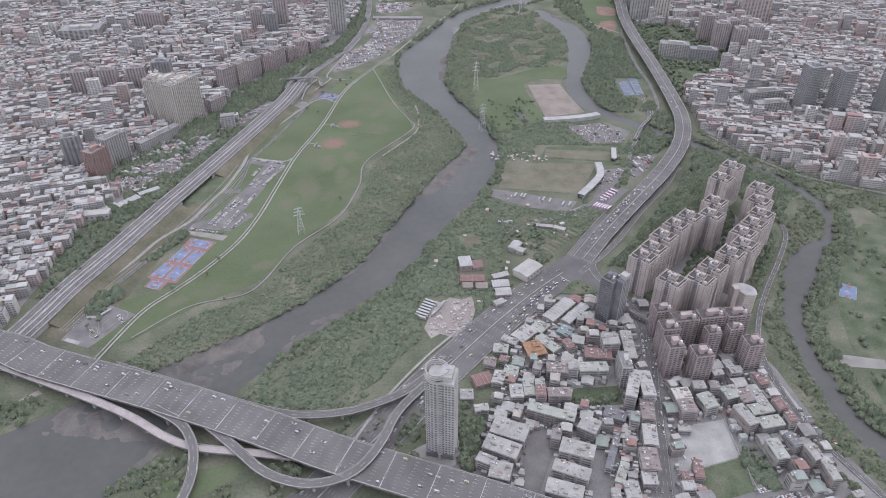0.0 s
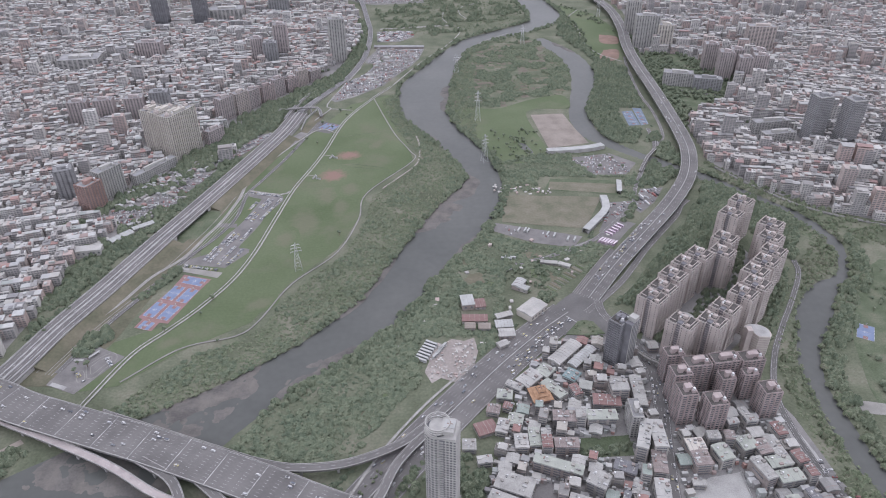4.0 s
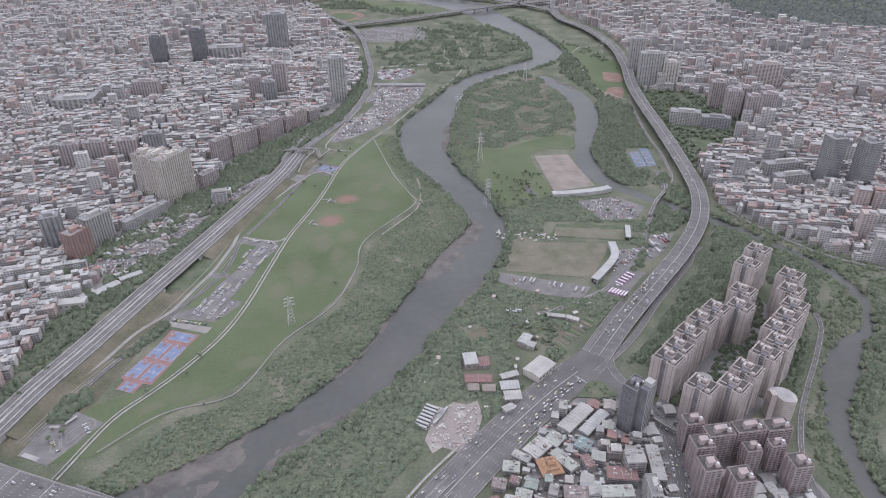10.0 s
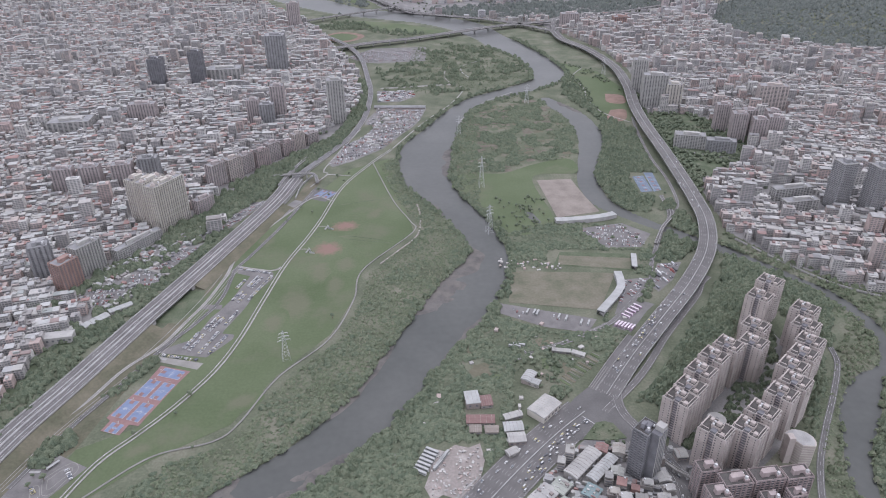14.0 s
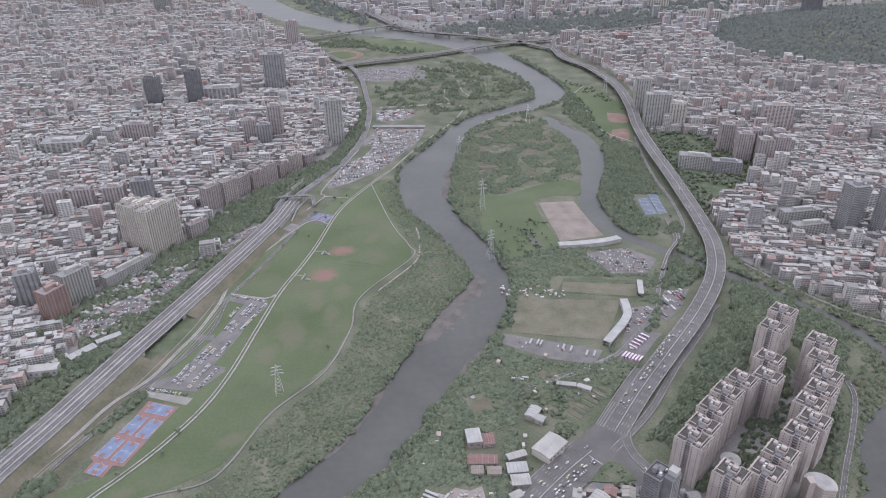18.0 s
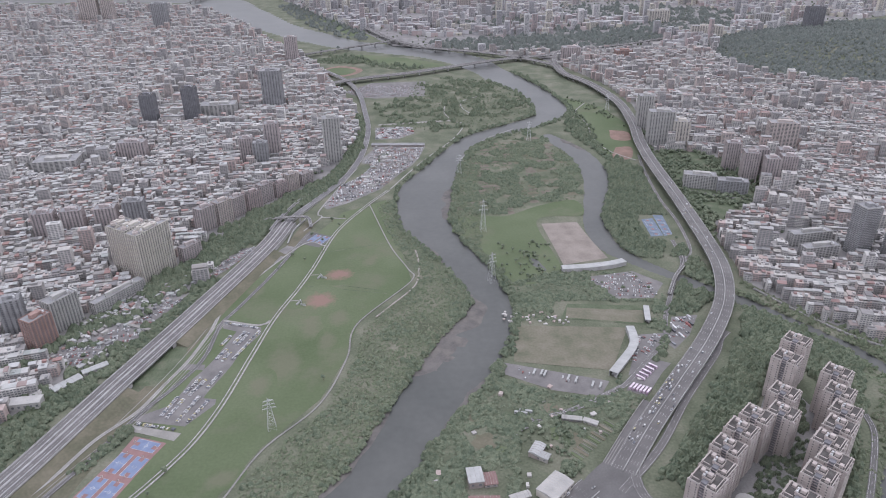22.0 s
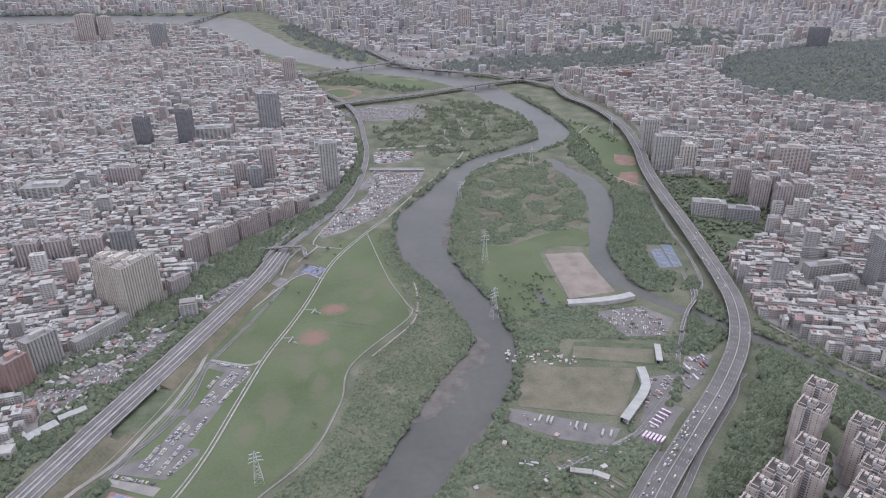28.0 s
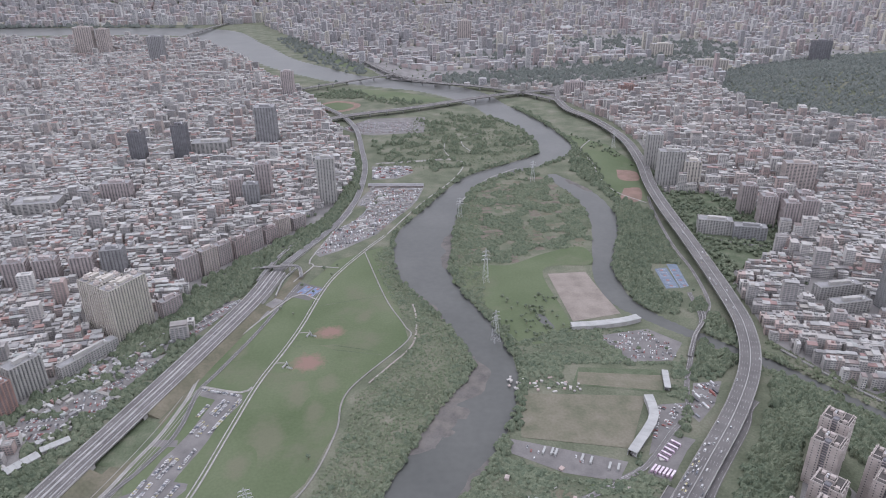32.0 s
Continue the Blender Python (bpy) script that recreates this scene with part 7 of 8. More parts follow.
for gy in np.arange(345, 670, 9.5):
    for gx in np.arange(20, 385, 8.5):
        left = gx < 205
        x, y = gx + rng.uniform(-1.5, 1.5), gy + rng.uniform(-1.5, 1.5) - 0.25 * (gx - 120) * (1 if left else -0.5)
        r, t = (-14 if left else 8) + rng.choice([0, 90]) + rng.normal(0, 3), int(rng.choice([0, 1, 6, 6, 9, 9, 2]))
        root, w, d = H_TYPES[t]
        if not inside(NEAR, [x], [y])[0] or shore(np.array([x]), np.array([y]))[0] < 30:
            continue
        if near_line(STREET, [x], [y])[0][0] < 8 + min(w, d) / 2 or near_line(MAIN, [x], [y])[0][0] < 25 + min(w, d) / 2 or near_line(BIG, [x], [y])[0][0] < 26 + min(w, d) / 2:
            continue
        if clash(x, y, max(w, d) * 0.47) or any(inside(q, [x], [y])[0] for q in LOTS):
            continue
        taken.append((x, y, max(w, d) * 0.45))
        m = pose(x, y, 0, 0, 0, r)
        if root.get("used"):
            copy_thing(root, m)
        else:
            root.matrix_world = m
            root["used"] = 1
# lean-to roofs and yard junk between the houses
for k in range(6500):
    x, y = krng.uniform(15, 385), krng.uniform(345, 660)
    r = krng.uniform(1.3, 4.4) if k < 3500 else krng.uniform(0.8, 2.2)
    if not inside(NEAR, [x], [y])[0] or any(inside(q, [x], [y])[0] for q in LOTS) or clash(x, y, r * 0.7):
        continue
    if near_line(STREET, [x], [y])[0][0] < 9 + r or near_line(MAIN, [x], [y])[0][0] < 25 + r or near_line(BIG, [x], [y])[0][0] < 24 + r or shore(np.array([x]), np.array([y]))[0] < 30:
        continue
    CLUTTER.box(x, y, 0, 2 * r, r * krng.uniform(0.9, 1.8), krng.uniform(2.2, 4 + 1.2 * r), radians(-14 if x < 205 else 8) + krng.normal(0, 0.05))
tagged(part("lean_to_sheds", CLUTTER, M_ROOFS), "rooftop huts and lean-to sheds between houses", "sheds", kind="stuff")
for root, w, d in H_TYPES:
    if "used" in root:
        del root["used"]
    else:
        for o in (*root.children_recursive, root):
            bpy.data.objects.remove(o)

WEST_CLEAR = [[(-515, 920), (-505, 1000), (-505, 1035), (-455, 1115), (-400, 1120), (-400, 950), (-470, 890)], [(-460, 1100), (-420, 1200), (-402, 1262), (-366, 1335), (-300, 1480), (-235, 1690), (-200, 1690), (-260, 1440), (-330, 1250), (-400, 1090)], [(-470, 560), (-455, 700), (-432, 930), (-372, 1120), (-400, 1120), (-470, 960), (-488, 850), (-502, 800), (-499, 700), (-505, 560)], [(-435, 1280), (-300, 1540), (-262, 1500), (-390, 1260)]]
city("old_town_houses", CITYW, 14, 8.5, 13, 7, 85, [3, 4, 4, 4, 5, 5, 6], 3, "dense pale tin-roofed town houses", True, 0.022, (500, 1850), WEST_CLEAR, extra=(3, 9))
city("old_town_houses", CITYW, 6, 11, 15, 8, 100, [3, 4, 4, 5, 5, 7], 4, "far dense pale tin-roofed town houses", "bands", 0.022, (1850, 2700), extra=(4, 11))
city("far_town_houses", CITYW, 2, 14, 16, 8, 140, [3, 4, 4, 5, 6, 8], 5, "farthest pale concrete town houses", "bands", 0.02, (2700, 4400), extra=(4, 12))
RAMP_CLEAR = [(355, 2500), (420, 2735), (520, 2785), (680, 2825), (890, 2955), (1160, 3110), (1140, 3190), (870, 3040), (660, 2900), (500, 2862), (395, 2810), (335, 2650)]
EAST_CLEAR = [[(458, 1250), (500, 1310), (590, 1390), (650, 1500), (640, 1600), (560, 1690), (480, 1690), (452, 1500)], [(455, 1240), (500, 1330), (480, 1440), (470, 1650), (500, 1850), (475, 1850), (455, 1600), (452, 1400)]]
city("east_town_houses", CITYE, -14, 9, 13, 7, 85, [3, 4, 4, 5, 5, 6], 6, "dense pale tin-roofed town houses east of the viaduct", True, 0.04, (600, 2000), EAST_CLEAR, roof=M_ROOFE)
city("east_town_houses", CITYE, -6, 12, 15, 9, 100, [3, 4, 5, 5, 7], 7, "far town houses below the hill", "bands", 0.05, (2000, 2800), (RAMP_CLEAR,), roof=M_ROOFE)
# the far blocks take the walls and roofs paled for haze
city("far_city_blocks", CITYE, 4, 19, 18, 13, 140, [3, 4, 5, 6, 8, 10], 8, "far concrete city blocks paled for haze", "bands", 0.1, (2800, 5700), wall=M_HAZEWALL, roof=M_HAZEROOF, extra=(4, 20), clear=([(0, 2850), (330, 2760), (600, 2850), (900, 3020), (860, 3200), (500, 3120), (200, 3100), (-60, 3020)], RAMP_CLEAR), fill=0.82)
city("far_city_blocks", [(-3600, 4750), (-1300, 4750), (-900, 5000), (-900, 5700), (-3600, 5700)], 0, 28, 26, 20, 160, [5, 7, 9, 12, 16], 9, "far city blocks across the river", "bands", 0.3, wall=M_HAZEWALL, roof=M_HAZEROOF, extra=(4, 18))
city("truck_yard_sheds", [(-212, 1500), (-178, 1556), (-160, 1640), (-168, 1735), (-52, 1735), (-60, 1663), (-78, 1612), (-98, 1570), (-122, 1486)], 12, 7, 7, 5, 60, [1], 10, "crowded low sheds beside the truck yard", False, 0.0, fill=0.3, wall=M_WALLS)
# the white dome far off
DOME = thing("sports_dome", "far white domed sports hall", "sports hall", m=pose(645, 4225, 0))
dm = Mesh()
for k in range(7):
    r0, r1 = 60 * math.cos(k * 0.2), 60 * math.cos((k + 1) * 0.2)
    dm.drum(0, 0, 26 + 12 * math.sin(k * 0.2), r0, 12 * (math.sin((k + 1) * 0.2) - math.sin(k * 0.2)), 28, r1)
part("dome", dm, M_SHELL, DOME)
part("wall", Mesh().drum(0, 0, 0, 58, 26, 28), M_GREYT, DOME)
CHIM = thing("chimney", "far tall white chimney", "chimney", m=pose(526, 3396, 0))
part("stack", Mesh().drum(0, 0, 0, 5, 82, 14, 3.6), M_SHELL, CHIM)
part("band", Mesh().drum(0, 0, 70, 4.2, 5, 14, 4.0), M_CLAY, CHIM)

# ---------------------------------------------------------------- courts, stands, pylons, yards
# crowded yards: parked cars past counting
def parked(name, poly, angle, seed, label, keep=0.7, big=0.0):
    g = np.random.default_rng(seed)
    a = radians(angle)
    xs, ys = [p[0] for p in poly], [p[1] for p in poly]
    r = max(max(xs) - min(xs), max(ys) - min(ys))
    cx, cy = (max(xs) + min(xs)) / 2, (max(ys) + min(ys)) / 2
    bodies, tops = Mesh(), Mesh()
    for k, v in enumerate(np.arange(-r, r, 5.2)):
        if k % 3 == 2:
            continue
        for u in np.arange(-r, r, 2.7):
            x, y = cx + math.cos(a) * u - math.sin(a) * v, cy + math.sin(a) * u + math.cos(a) * v
            if g.random() < keep and inside(poly, [x], [y])[0]:
                t = a + math.pi / 2 + g.normal(0, 0.04)
                if g.random() < big:
                    bodies.box(x, y, 0.6, g.uniform(5.5, 9), 2.4, g.uniform(1.8, 2.8), t)
                    continue
                bodies.box(x, y, 0.5, 4.4, 1.75, 0.75, t, 0.97)
                bodies.box(x, y, 1.58, 2.2, 1.4, 0.1, t)
                tops.box(x, y, 1.2, 2.7, 1.6, 0.4, t, 0.85)
    root = tagged(new(name), label, "cars", kind="stuff")
    part("car_bodies", bodies, M_CARS, root)
    part("car_windows", tops, M_GLASS, root)


M_CARS = mat("yard_car_paint", [(0.648, 0.648, 0.648), (0.495, 0.495, 0.513), (0.09, 0.09, 0.099), (0.612, 0.612, 0.603), (0.225, 0.234, 0.252), (0.54, 0.54, 0.54), (0.27, 0.09, 0.081)], 0.35, 0.5, 2, 0, island=True, amount=0.05, spec=0.5)
parked("corner_lot_cars", [(242, 360), (279, 373), (296, 376), (318, 365), (324, 358), (298, 346), (246, 346)], 12, 61, "many parked cars packed on a corner lot", 0.85)
parked("yard_cars", [(222, 424), (234, 428), (232, 405), (219, 402)], 20, 62, "a few cars parked on a concrete yard", 0.4)
parked("yard_cars", [(240, 420), (252, 421), (252, 414), (240, 413)], 5, 63, "a few cars parked on a concrete yard", 0.5)
COURTS = thing("basketball_courts", "blue and red basketball courts on the meadow", "basketball court", kind="structure")
part("red_surface", Mesh().sheet([(-343, 775), (-304, 764), (-311, 744), (-331, 674), (-342, 676), (-346, 660), (-369, 667), (-365, 682), (-371, 687), (-350, 742)], 0.36), M_COURTR, COURTS)


def court(x, y, rot, length, width, parent, hoops=True, z=0.42, material=None):
    a = radians(rot)
    c, s = math.cos(a), math.sin(a)
    w = lambda u, v: (x + c * u - s * v, y + s * u + c * v)
    base = part("court", Mesh().box(x, y, z - 0.05, length, width, 0.05, a), material or M_COURTB, parent)
    ln = Mesh()
    for u, v, lu, lv in ((0, width / 2, length, 0.25), (0, -width / 2, length, 0.25), (length / 2, 0, 0.25, width), (-length / 2, 0, 0.25, width), (0, 0, 0.25, width)):
        px, py = w(u, v)
        ln.box(px, py, z, lu, lv, 0.03, a)
    for k in range(10):
        t = 2 * math.pi * k / 10
        px, py = w(1.8 * math.cos(t), 1.8 * math.sin(t))
        ln.box(px, py, z, 0.25, 1.2, 0.03, a + t)
    part("court_lines", ln, M_WHITE, base)
    for sg in (-1, 1):
        px, py = w(sg * (length / 2 - 2.9), 0)
        part("key_area", Mesh().box(px, py, z, 5.6, 4.9, 0.025, a), M_COURTR, base)
        if hoops:
            px, py = w(sg * (length / 2 + 0.6), 0)
            qx, qy = w(sg * (length / 2 - 1.0), 0)
            part("hoop_post", Mesh().box(px, py, z, 0.3, 0.3, 3.2, a).bar((px, py, 3.4), (qx, qy, 3.7), 0.1), M_STEEL, base)
            part("backboard", Mesh().box(qx, qy, 3.2, 0.1, 1.8, 1.1, a), M_SHELL, base)


for x, y, r, l, w in ((-325, 760, -17, 28, 15), (-344, 735, 72.5, 28, 15), (-325, 729, 72.5, 28, 15), (-356, 701, 72.5, 28, 15), (-337, 695, 72.5, 28, 15), (-356, 671, 72.5, 14, 15)):
    court(x, y, r, l, w, COURTS)
FARC = thing("ball_courts", "blue ball courts beside the meadow path", "ball court", kind="structure")
part("surface", Mesh().sheet([(-240, 1290), (-192, 1266), (-213, 1227), (-252, 1243)], 0.34), M_ASPH, FARC)
for i in range(2):
    court(-226 + 16 * i, 1262 - 7 * i, 62, 26, 13, FARC, False, 0.45)
SKATE = thing("skate_rink", "dark paved skating rink beside the courts", "rink", kind="structure")
part("surface", Mesh().sheet([(-268, 1236), (-252, 1228), (-264, 1204), (-280, 1212)], 0.34), M_CITYG, SKATE)
part("surface", Mesh().sheet([(-276, 1200), (-262, 1194), (-272, 1172), (-288, 1180)], 0.34), M_CITYG, SKATE)
TEN = thing("tennis_courts", "blue-green tennis courts among the trees", "tennis court", kind="structure")
part("surface", Mesh().sheet([(353, 1324), (374, 1328), (374, 1257), (352, 1254)], 0.34), M_COURTG, TEN)
part("surface", Mesh().sheet([(378, 1342), (395, 1341), (391, 1263), (375, 1255)], 0.34), M_COURTG, TEN)
for i in range(4):
    court(363 + 21 * (i % 2), 1309 - 36 * (i // 2), 91, 25, 12, TEN, False, 0.45, M_COURTG)
PARKC = thing("ball_court", "single blue ball court in the park", "ball court", kind="structure")
court(490, 650, 62, 28, 18, PARKC)
# baseball diamonds on the meadow
for x, y, rx, ry in ((-168, 1133, 21, 16), (-186, 1057, 21, 20)):
    DI = thing("baseball_diamond", "worn red clay baseball infield on the meadow", "baseball field", kind="structure")
    for k, (f_, z_, m_) in enumerate(((2.1, 0.392, M_WORN), (1.6, 0.4, M_INFIELD))):
        mesh_, mw_ = disc(x + 2 * k, y, z_, f_ * rx, f_ * ry, 15)
        part(("worn_ring", "infield")[k], mesh_, m_, DI).matrix_local = mw_
    part("backstop", Mesh().box(x - rx - 4, y - 4, 0.3, 0.3, 9, 3, 0.5).box(x - rx + 1, y - ry * 0.7, 0.3, 9, 0.3, 3, -0.3), M_STEEL, DI)
    part("dugout", Mesh().box(x - rx - 7, y - 9, 0.3, 9, 1.8, 2.2, 1.2), M_CONC, DI)
    part("approach_path", ribbon_on([(x - rx - 21, y - 1), (x - rx - 14, y), (x - rx - 5, y - 1)], 2.2, 0.41), M_PATH, DI)
# car parks on the meadow
PARKS = [("car_park_a", [(-311, 1003), (-254, 988), (-250, 973), (-267, 929), (-271, 902), (-276, 881), (-286, 847), (-287, 839), (-271, 836), (-270, 827), (-293, 790), (-354, 800), (-350, 808), (-320, 828), (-312, 874), (-304, 892), (-297, 914), (-289, 957), (-285, 978), (-306, 986)]), ("car_park_c", [(-412, 640), (-360, 616), (-392, 558), (-428, 572)])]
for n_, poly in PARKS:
    flat("car_park", poly, 0.33, M_LOT, "grey asphalt car park on the meadow", "car park")
flat("lane_junction", [(-334, 906), (-305, 904), (-303, 893), (-332, 894)], 0.37, M_LOT, "asphalt junction of the park lanes", "road")
flat("plaza", [(-356, 794), (-293, 779), (-297, 767), (-357, 785)], 0.38, M_PATH, "pale concrete forecourt", "plaza")
for k_, lot_ in enumerate(([(-464, 966), (-453, 993), (-410, 973), (-421, 954)], [(-435, 997), (-421, 1039), (-383, 1084), (-391, 1047), (-411, 999)], [(-511, 927), (-498, 945), (-448, 948), (-452, 920), (-474, 902)], [(-379, 1112), (-364, 1112), (-324, 1211), (-321, 1233), (-340, 1226), (-374, 1151)])):
    flat("west_yard", lot_, 0.31 + 0.01 * k_, M_LOT, "asphalt car yard beside the expressway", "yard")
    parked("parked_cars", lot_, (20, 55, 8, 56)[k_], 30 + k_, "rows of parked cars beside the expressway", 0.75)
flat("underpass_green", [(-372, 946), (-336, 934), (-333, 903), (-352, 861), (-392, 866)], 0.29, M_ROUGH, "sunken green patch beside the expressway wall", "grass")


TRAIN = thing("training_loops", "pale painted loops of a traffic training ground", "road markings", kind="structure")
for pts_ in ([(-397, 600), (-388, 582), (-380, 584), (-374, 599), (-368, 613), (-376, 623), (-388, 614)], [(-392, 600), (-386, 588), (-379, 600), (-373, 612), (-378, 617), (-386, 610)], [(-404, 590), (-396, 576), (-390, 580), (-398, 594)]):
    ln_ = np.array([(x, y, 0.36) for x, y in pts_ + pts_[:1]], float)
    part("painted_loop", ribbon(Mesh(), spline(ln_, 3), -0.35, 0.35), M_PATH, TRAIN)
HUT = thing("shelter", "long white roofed shelter beside the lot", "shelter", m=pose(-395, 618, 0, 0, 0, 57))
part("roof", Mesh().box(0, 0, 2.6, 14, 2.6, 0.3), M_SHELL, HUT)
for q in (-6, 0, 6):
    part("post", Mesh().box(q, 0, 0.3, 0.25, 0.25, 2.3), M_STEEL, HUT)
for x, y, l, w, r in ((-410, 611, 11, 3, 0), (-414, 570, 20, 5, -20), (-345, 788, 10, 4, -14)):
    flat("slab", [(x + math.cos(radians(r)) * u - math.sin(radians(r)) * v, y + math.sin(radians(r)) * u + math.cos(radians(r)) * v) for u, v in ((-l / 2, -w / 2), (l / 2, -w / 2), (l / 2, w / 2), (-l / 2, w / 2))], 0.4, M_CONC, "pale concrete slab on the grass", "slab")
ZEB = thing("stop_lines", "white lane lines and hatching at the crossroads", "road markings", kind="structure")
q_ = MAIN[-2:].copy()
q_[1] = q_[0] + (q_[1] - q_[0]) * 0.1
part("stop_line", ribbon(Mesh(), q_, 2, 21, 0.07), M_WHITE, ZEB)


def canopy(name, line, width, z, material, label):
    root = thing(name, label, "grandstand")
    ln = np.array([(x, y, z) for x, y in line], float)
    ln = spline(ln, 10)
    part("roof", ribbon(Mesh(), ln, -width / 2, width / 2, thick=0.5), material, root)
    ribs = Mesh()
    for i in range(0, len(ln) - 1):
        q = ln[i:i + 2].copy()
        q[1] = q[0] + (q[1] - q[0]) * 0.05
        ribbon(ribs, q, -width / 2, width / 2, 0.15, thick=0.2)
    tagged(part("roof_seams", ribs, M_CONC, root), kind="stuff")
    for k in range(3):
        part("seat_row", ribbon(Mesh(), ln, -width / 2 + 1.5 + 2.2 * k, -width / 2 + 3.4 + 2.2 * k, -z + 1.2 + 0.9 * k, thick=1.2 + 0.9 * k), M_CONC, root)
    for i in range(0, len(ln), 2):
        for o in (-width / 2 + 0.6, width / 2 - 0.6):
            p = offset_line(ln, o)[i]
            part("post", Mesh().box(p[0], p[1], 0, 0.5, 0.5, z), M_STEEL, root)
    part("back_wall", ribbon(Mesh(), ln, width / 2 - 0.5, width / 2 - 0.2, -0.5, thick=z - 0.5), M_CONC, root)
    return root


canopy("grandstand", [(181, 1137), (222, 1141), (262, 1150), (283, 1159)], 13, 7, M_SHELL, "long curved white canopy over a grandstand")
canopy("grandstand", [(247, 972), (246, 945), (238, 922), (203, 872)], 11, 7, M_SHELL, "long angled white canopy over a grandstand")
canopy("grandstand", [(283, 1026), (276, 988)], 8, 5, M_SHELL, "short white canopy beside the ball field")


def pylon(x, y, h, rot):
    root = thing("power_pylon", "grey steel lattice power pylon", "pylon", "power pylons", pose(x, y, 0, 0, 0, rot))
    half = lambda z: 4.4 * (1 - z / h) + 0.5
    for sx in (-1, 1):
        for sy in (-1, 1):
            leg = Mesh().bar((sx * half(0), sy * half(0), 0), (sx * half(h), sy * half(h), h), 0.2)
            part("leg", leg, M_STEEL, root)
    brace = Mesh()
    for k in range(8):
        z0, z1 = h * k / 8, h * (k + 1) / 8
        a, b = half(z0), half(z1)
        for s in (-1, 1):
            brace.bar((-a, s * a, z0), (b, s * b, z1), 0.09).bar((a, s * a, z0), (-b, s * b, z1), 0.09).bar((s * a, -a, z0), (s * b, b, z1), 0.09).bar((s * a, a, z0), (s * b, -b, z1), 0.09)
    tagged(part("lattice", brace, M_STEEL, root), kind="stuff")
    for k, l in ((0.68, 7.5), (0.8, 6.5), (0.92, 5.5)):
        arm = part("crossarm", Mesh().bar((-l, 0, h * k), (l, 0, h * k), 0.3).bar((-l, 0, h * k), (0, 0, h * k + 2), 0.18).bar((l, 0, h * k), (0, 0, h * k + 2), 0.18), M_STEEL, root)
        for sg in (-1, 1):
            part("insulator", Mesh().drum(sg * l, 0, h * k - 2.2, 0.25, 2.2, 6), M_CONC, arm)


for x, y, h, r in ((-194, 786, 42, 20), (66, 1284, 60, 10), (70, 1106, 50, 30), (200, 1776, 48, 0), (440, 2030, 45, 0), (30, 1560, 44, 0)):
    pylon(x, y, h, r)

# ---------------------------------------------------------------- vehicles


def car_type(name, label, l, w, h, cab, material, category="car", group="cars"):
    root = thing(name, label, category, group)
    body = Mesh()
    body.box(0, 0, 0.35, l, w, h * 0.46, 0, 0.97)
    body = part("body", body, material, root)
    part("cabin", Mesh().box(cab[0] * l, 0, 0.35 + h * 0.46, cab[1] * l, w * 0.92, h * 0.36, 0, 0.84), M_GLASS, body, "dark tinted windows")
    part("car_roof", Mesh().box(cab[0] * l, 0, 0.35 + h * 0.82, cab[1] * l * 0.86, w * 0.8, 0.08), material, body)
    for sx in (-0.31, 0.31):
        part("axle", Mesh().box(sx * l, 0, 0, 0.62, w + 0.05, 0.62), M_TYRE, root)
    return root


def long_type(name, label, l, w, h, material, stripe, category, group):
    root = thing(name, label, category, group)
    part("body", Mesh().box(0, 0, 0.5, l, w, h - 0.5, 0, 0.98), material, root)
    part("glazing", Mesh().box(0, 0, h * 0.52, l * 0.94, w + 0.08, h * 0.25), M_GLASS, root)
    part("roof_panel", Mesh().box(0, 0, h, l * 0.96, w * 0.9, 0.12), stripe, root)
    for sx in (-0.32, 0.34):
        part("axle", Mesh().box(sx * l, 0, 0, 1.0, w + 0.05, 1.0), M_TYRE, root)
    return root


CARS = [car_type("car", "small parked saloon car", 4.5, 1.8, 1.5, (-0.05, 0.55), M_CAR), car_type("car", "boxy hatchback car on asphalt", 4.1, 1.8, 1.6, (-0.1, 0.68), M_CAR), car_type("van", "pale delivery van with windows", 4.8, 1.9, 2.0, (0.0, 0.82), M_CAR, "van")]
BUS = long_type("bus", "white city bus parked in the yard", 11, 2.5, 3.1, M_SHELL, M_SHELL, "bus", "buses")
COACH = long_type("coach", "pink and white coach parked in the yard", 12, 2.5, 3.4, M_MAGENTA, M_COACHR, "coach", "coaches")
TRAILER = long_type("trailer", "white box trailer parked in a row", 15, 2.6, 3.6, M_SHELL, M_SHELL, "trailer", "trailers")
used = set()


def put(root, x, y, z, r):
    m = pose(x, y, z, 0, 0, r)
    if root.name in used:
        copy_thing(root, m)
    else:
        used.add(root.name)
        root.matrix_world = m


crng = np.random.default_rng(5)


def row(x0, y0, x1, y1, turn, pitch=2.7, keep=0.85, z=0.34):
    d = math.hypot(x1 - x0, y1 - y0)
    a = math.degrees(math.atan2(y1 - y0, x1 - x0))
    for s in np.arange(0, d, pitch):
        if crng.random() < keep:
            k = s / d
            put(CARS[int(crng.choice([0, 0, 1, 1, 2]))], x0 + (x1 - x0) * k + crng.normal(0, 0.2), y0 + (y1 - y0) * k + crng.normal(0, 0.2), z, a + turn + crng.normal(0, 2))


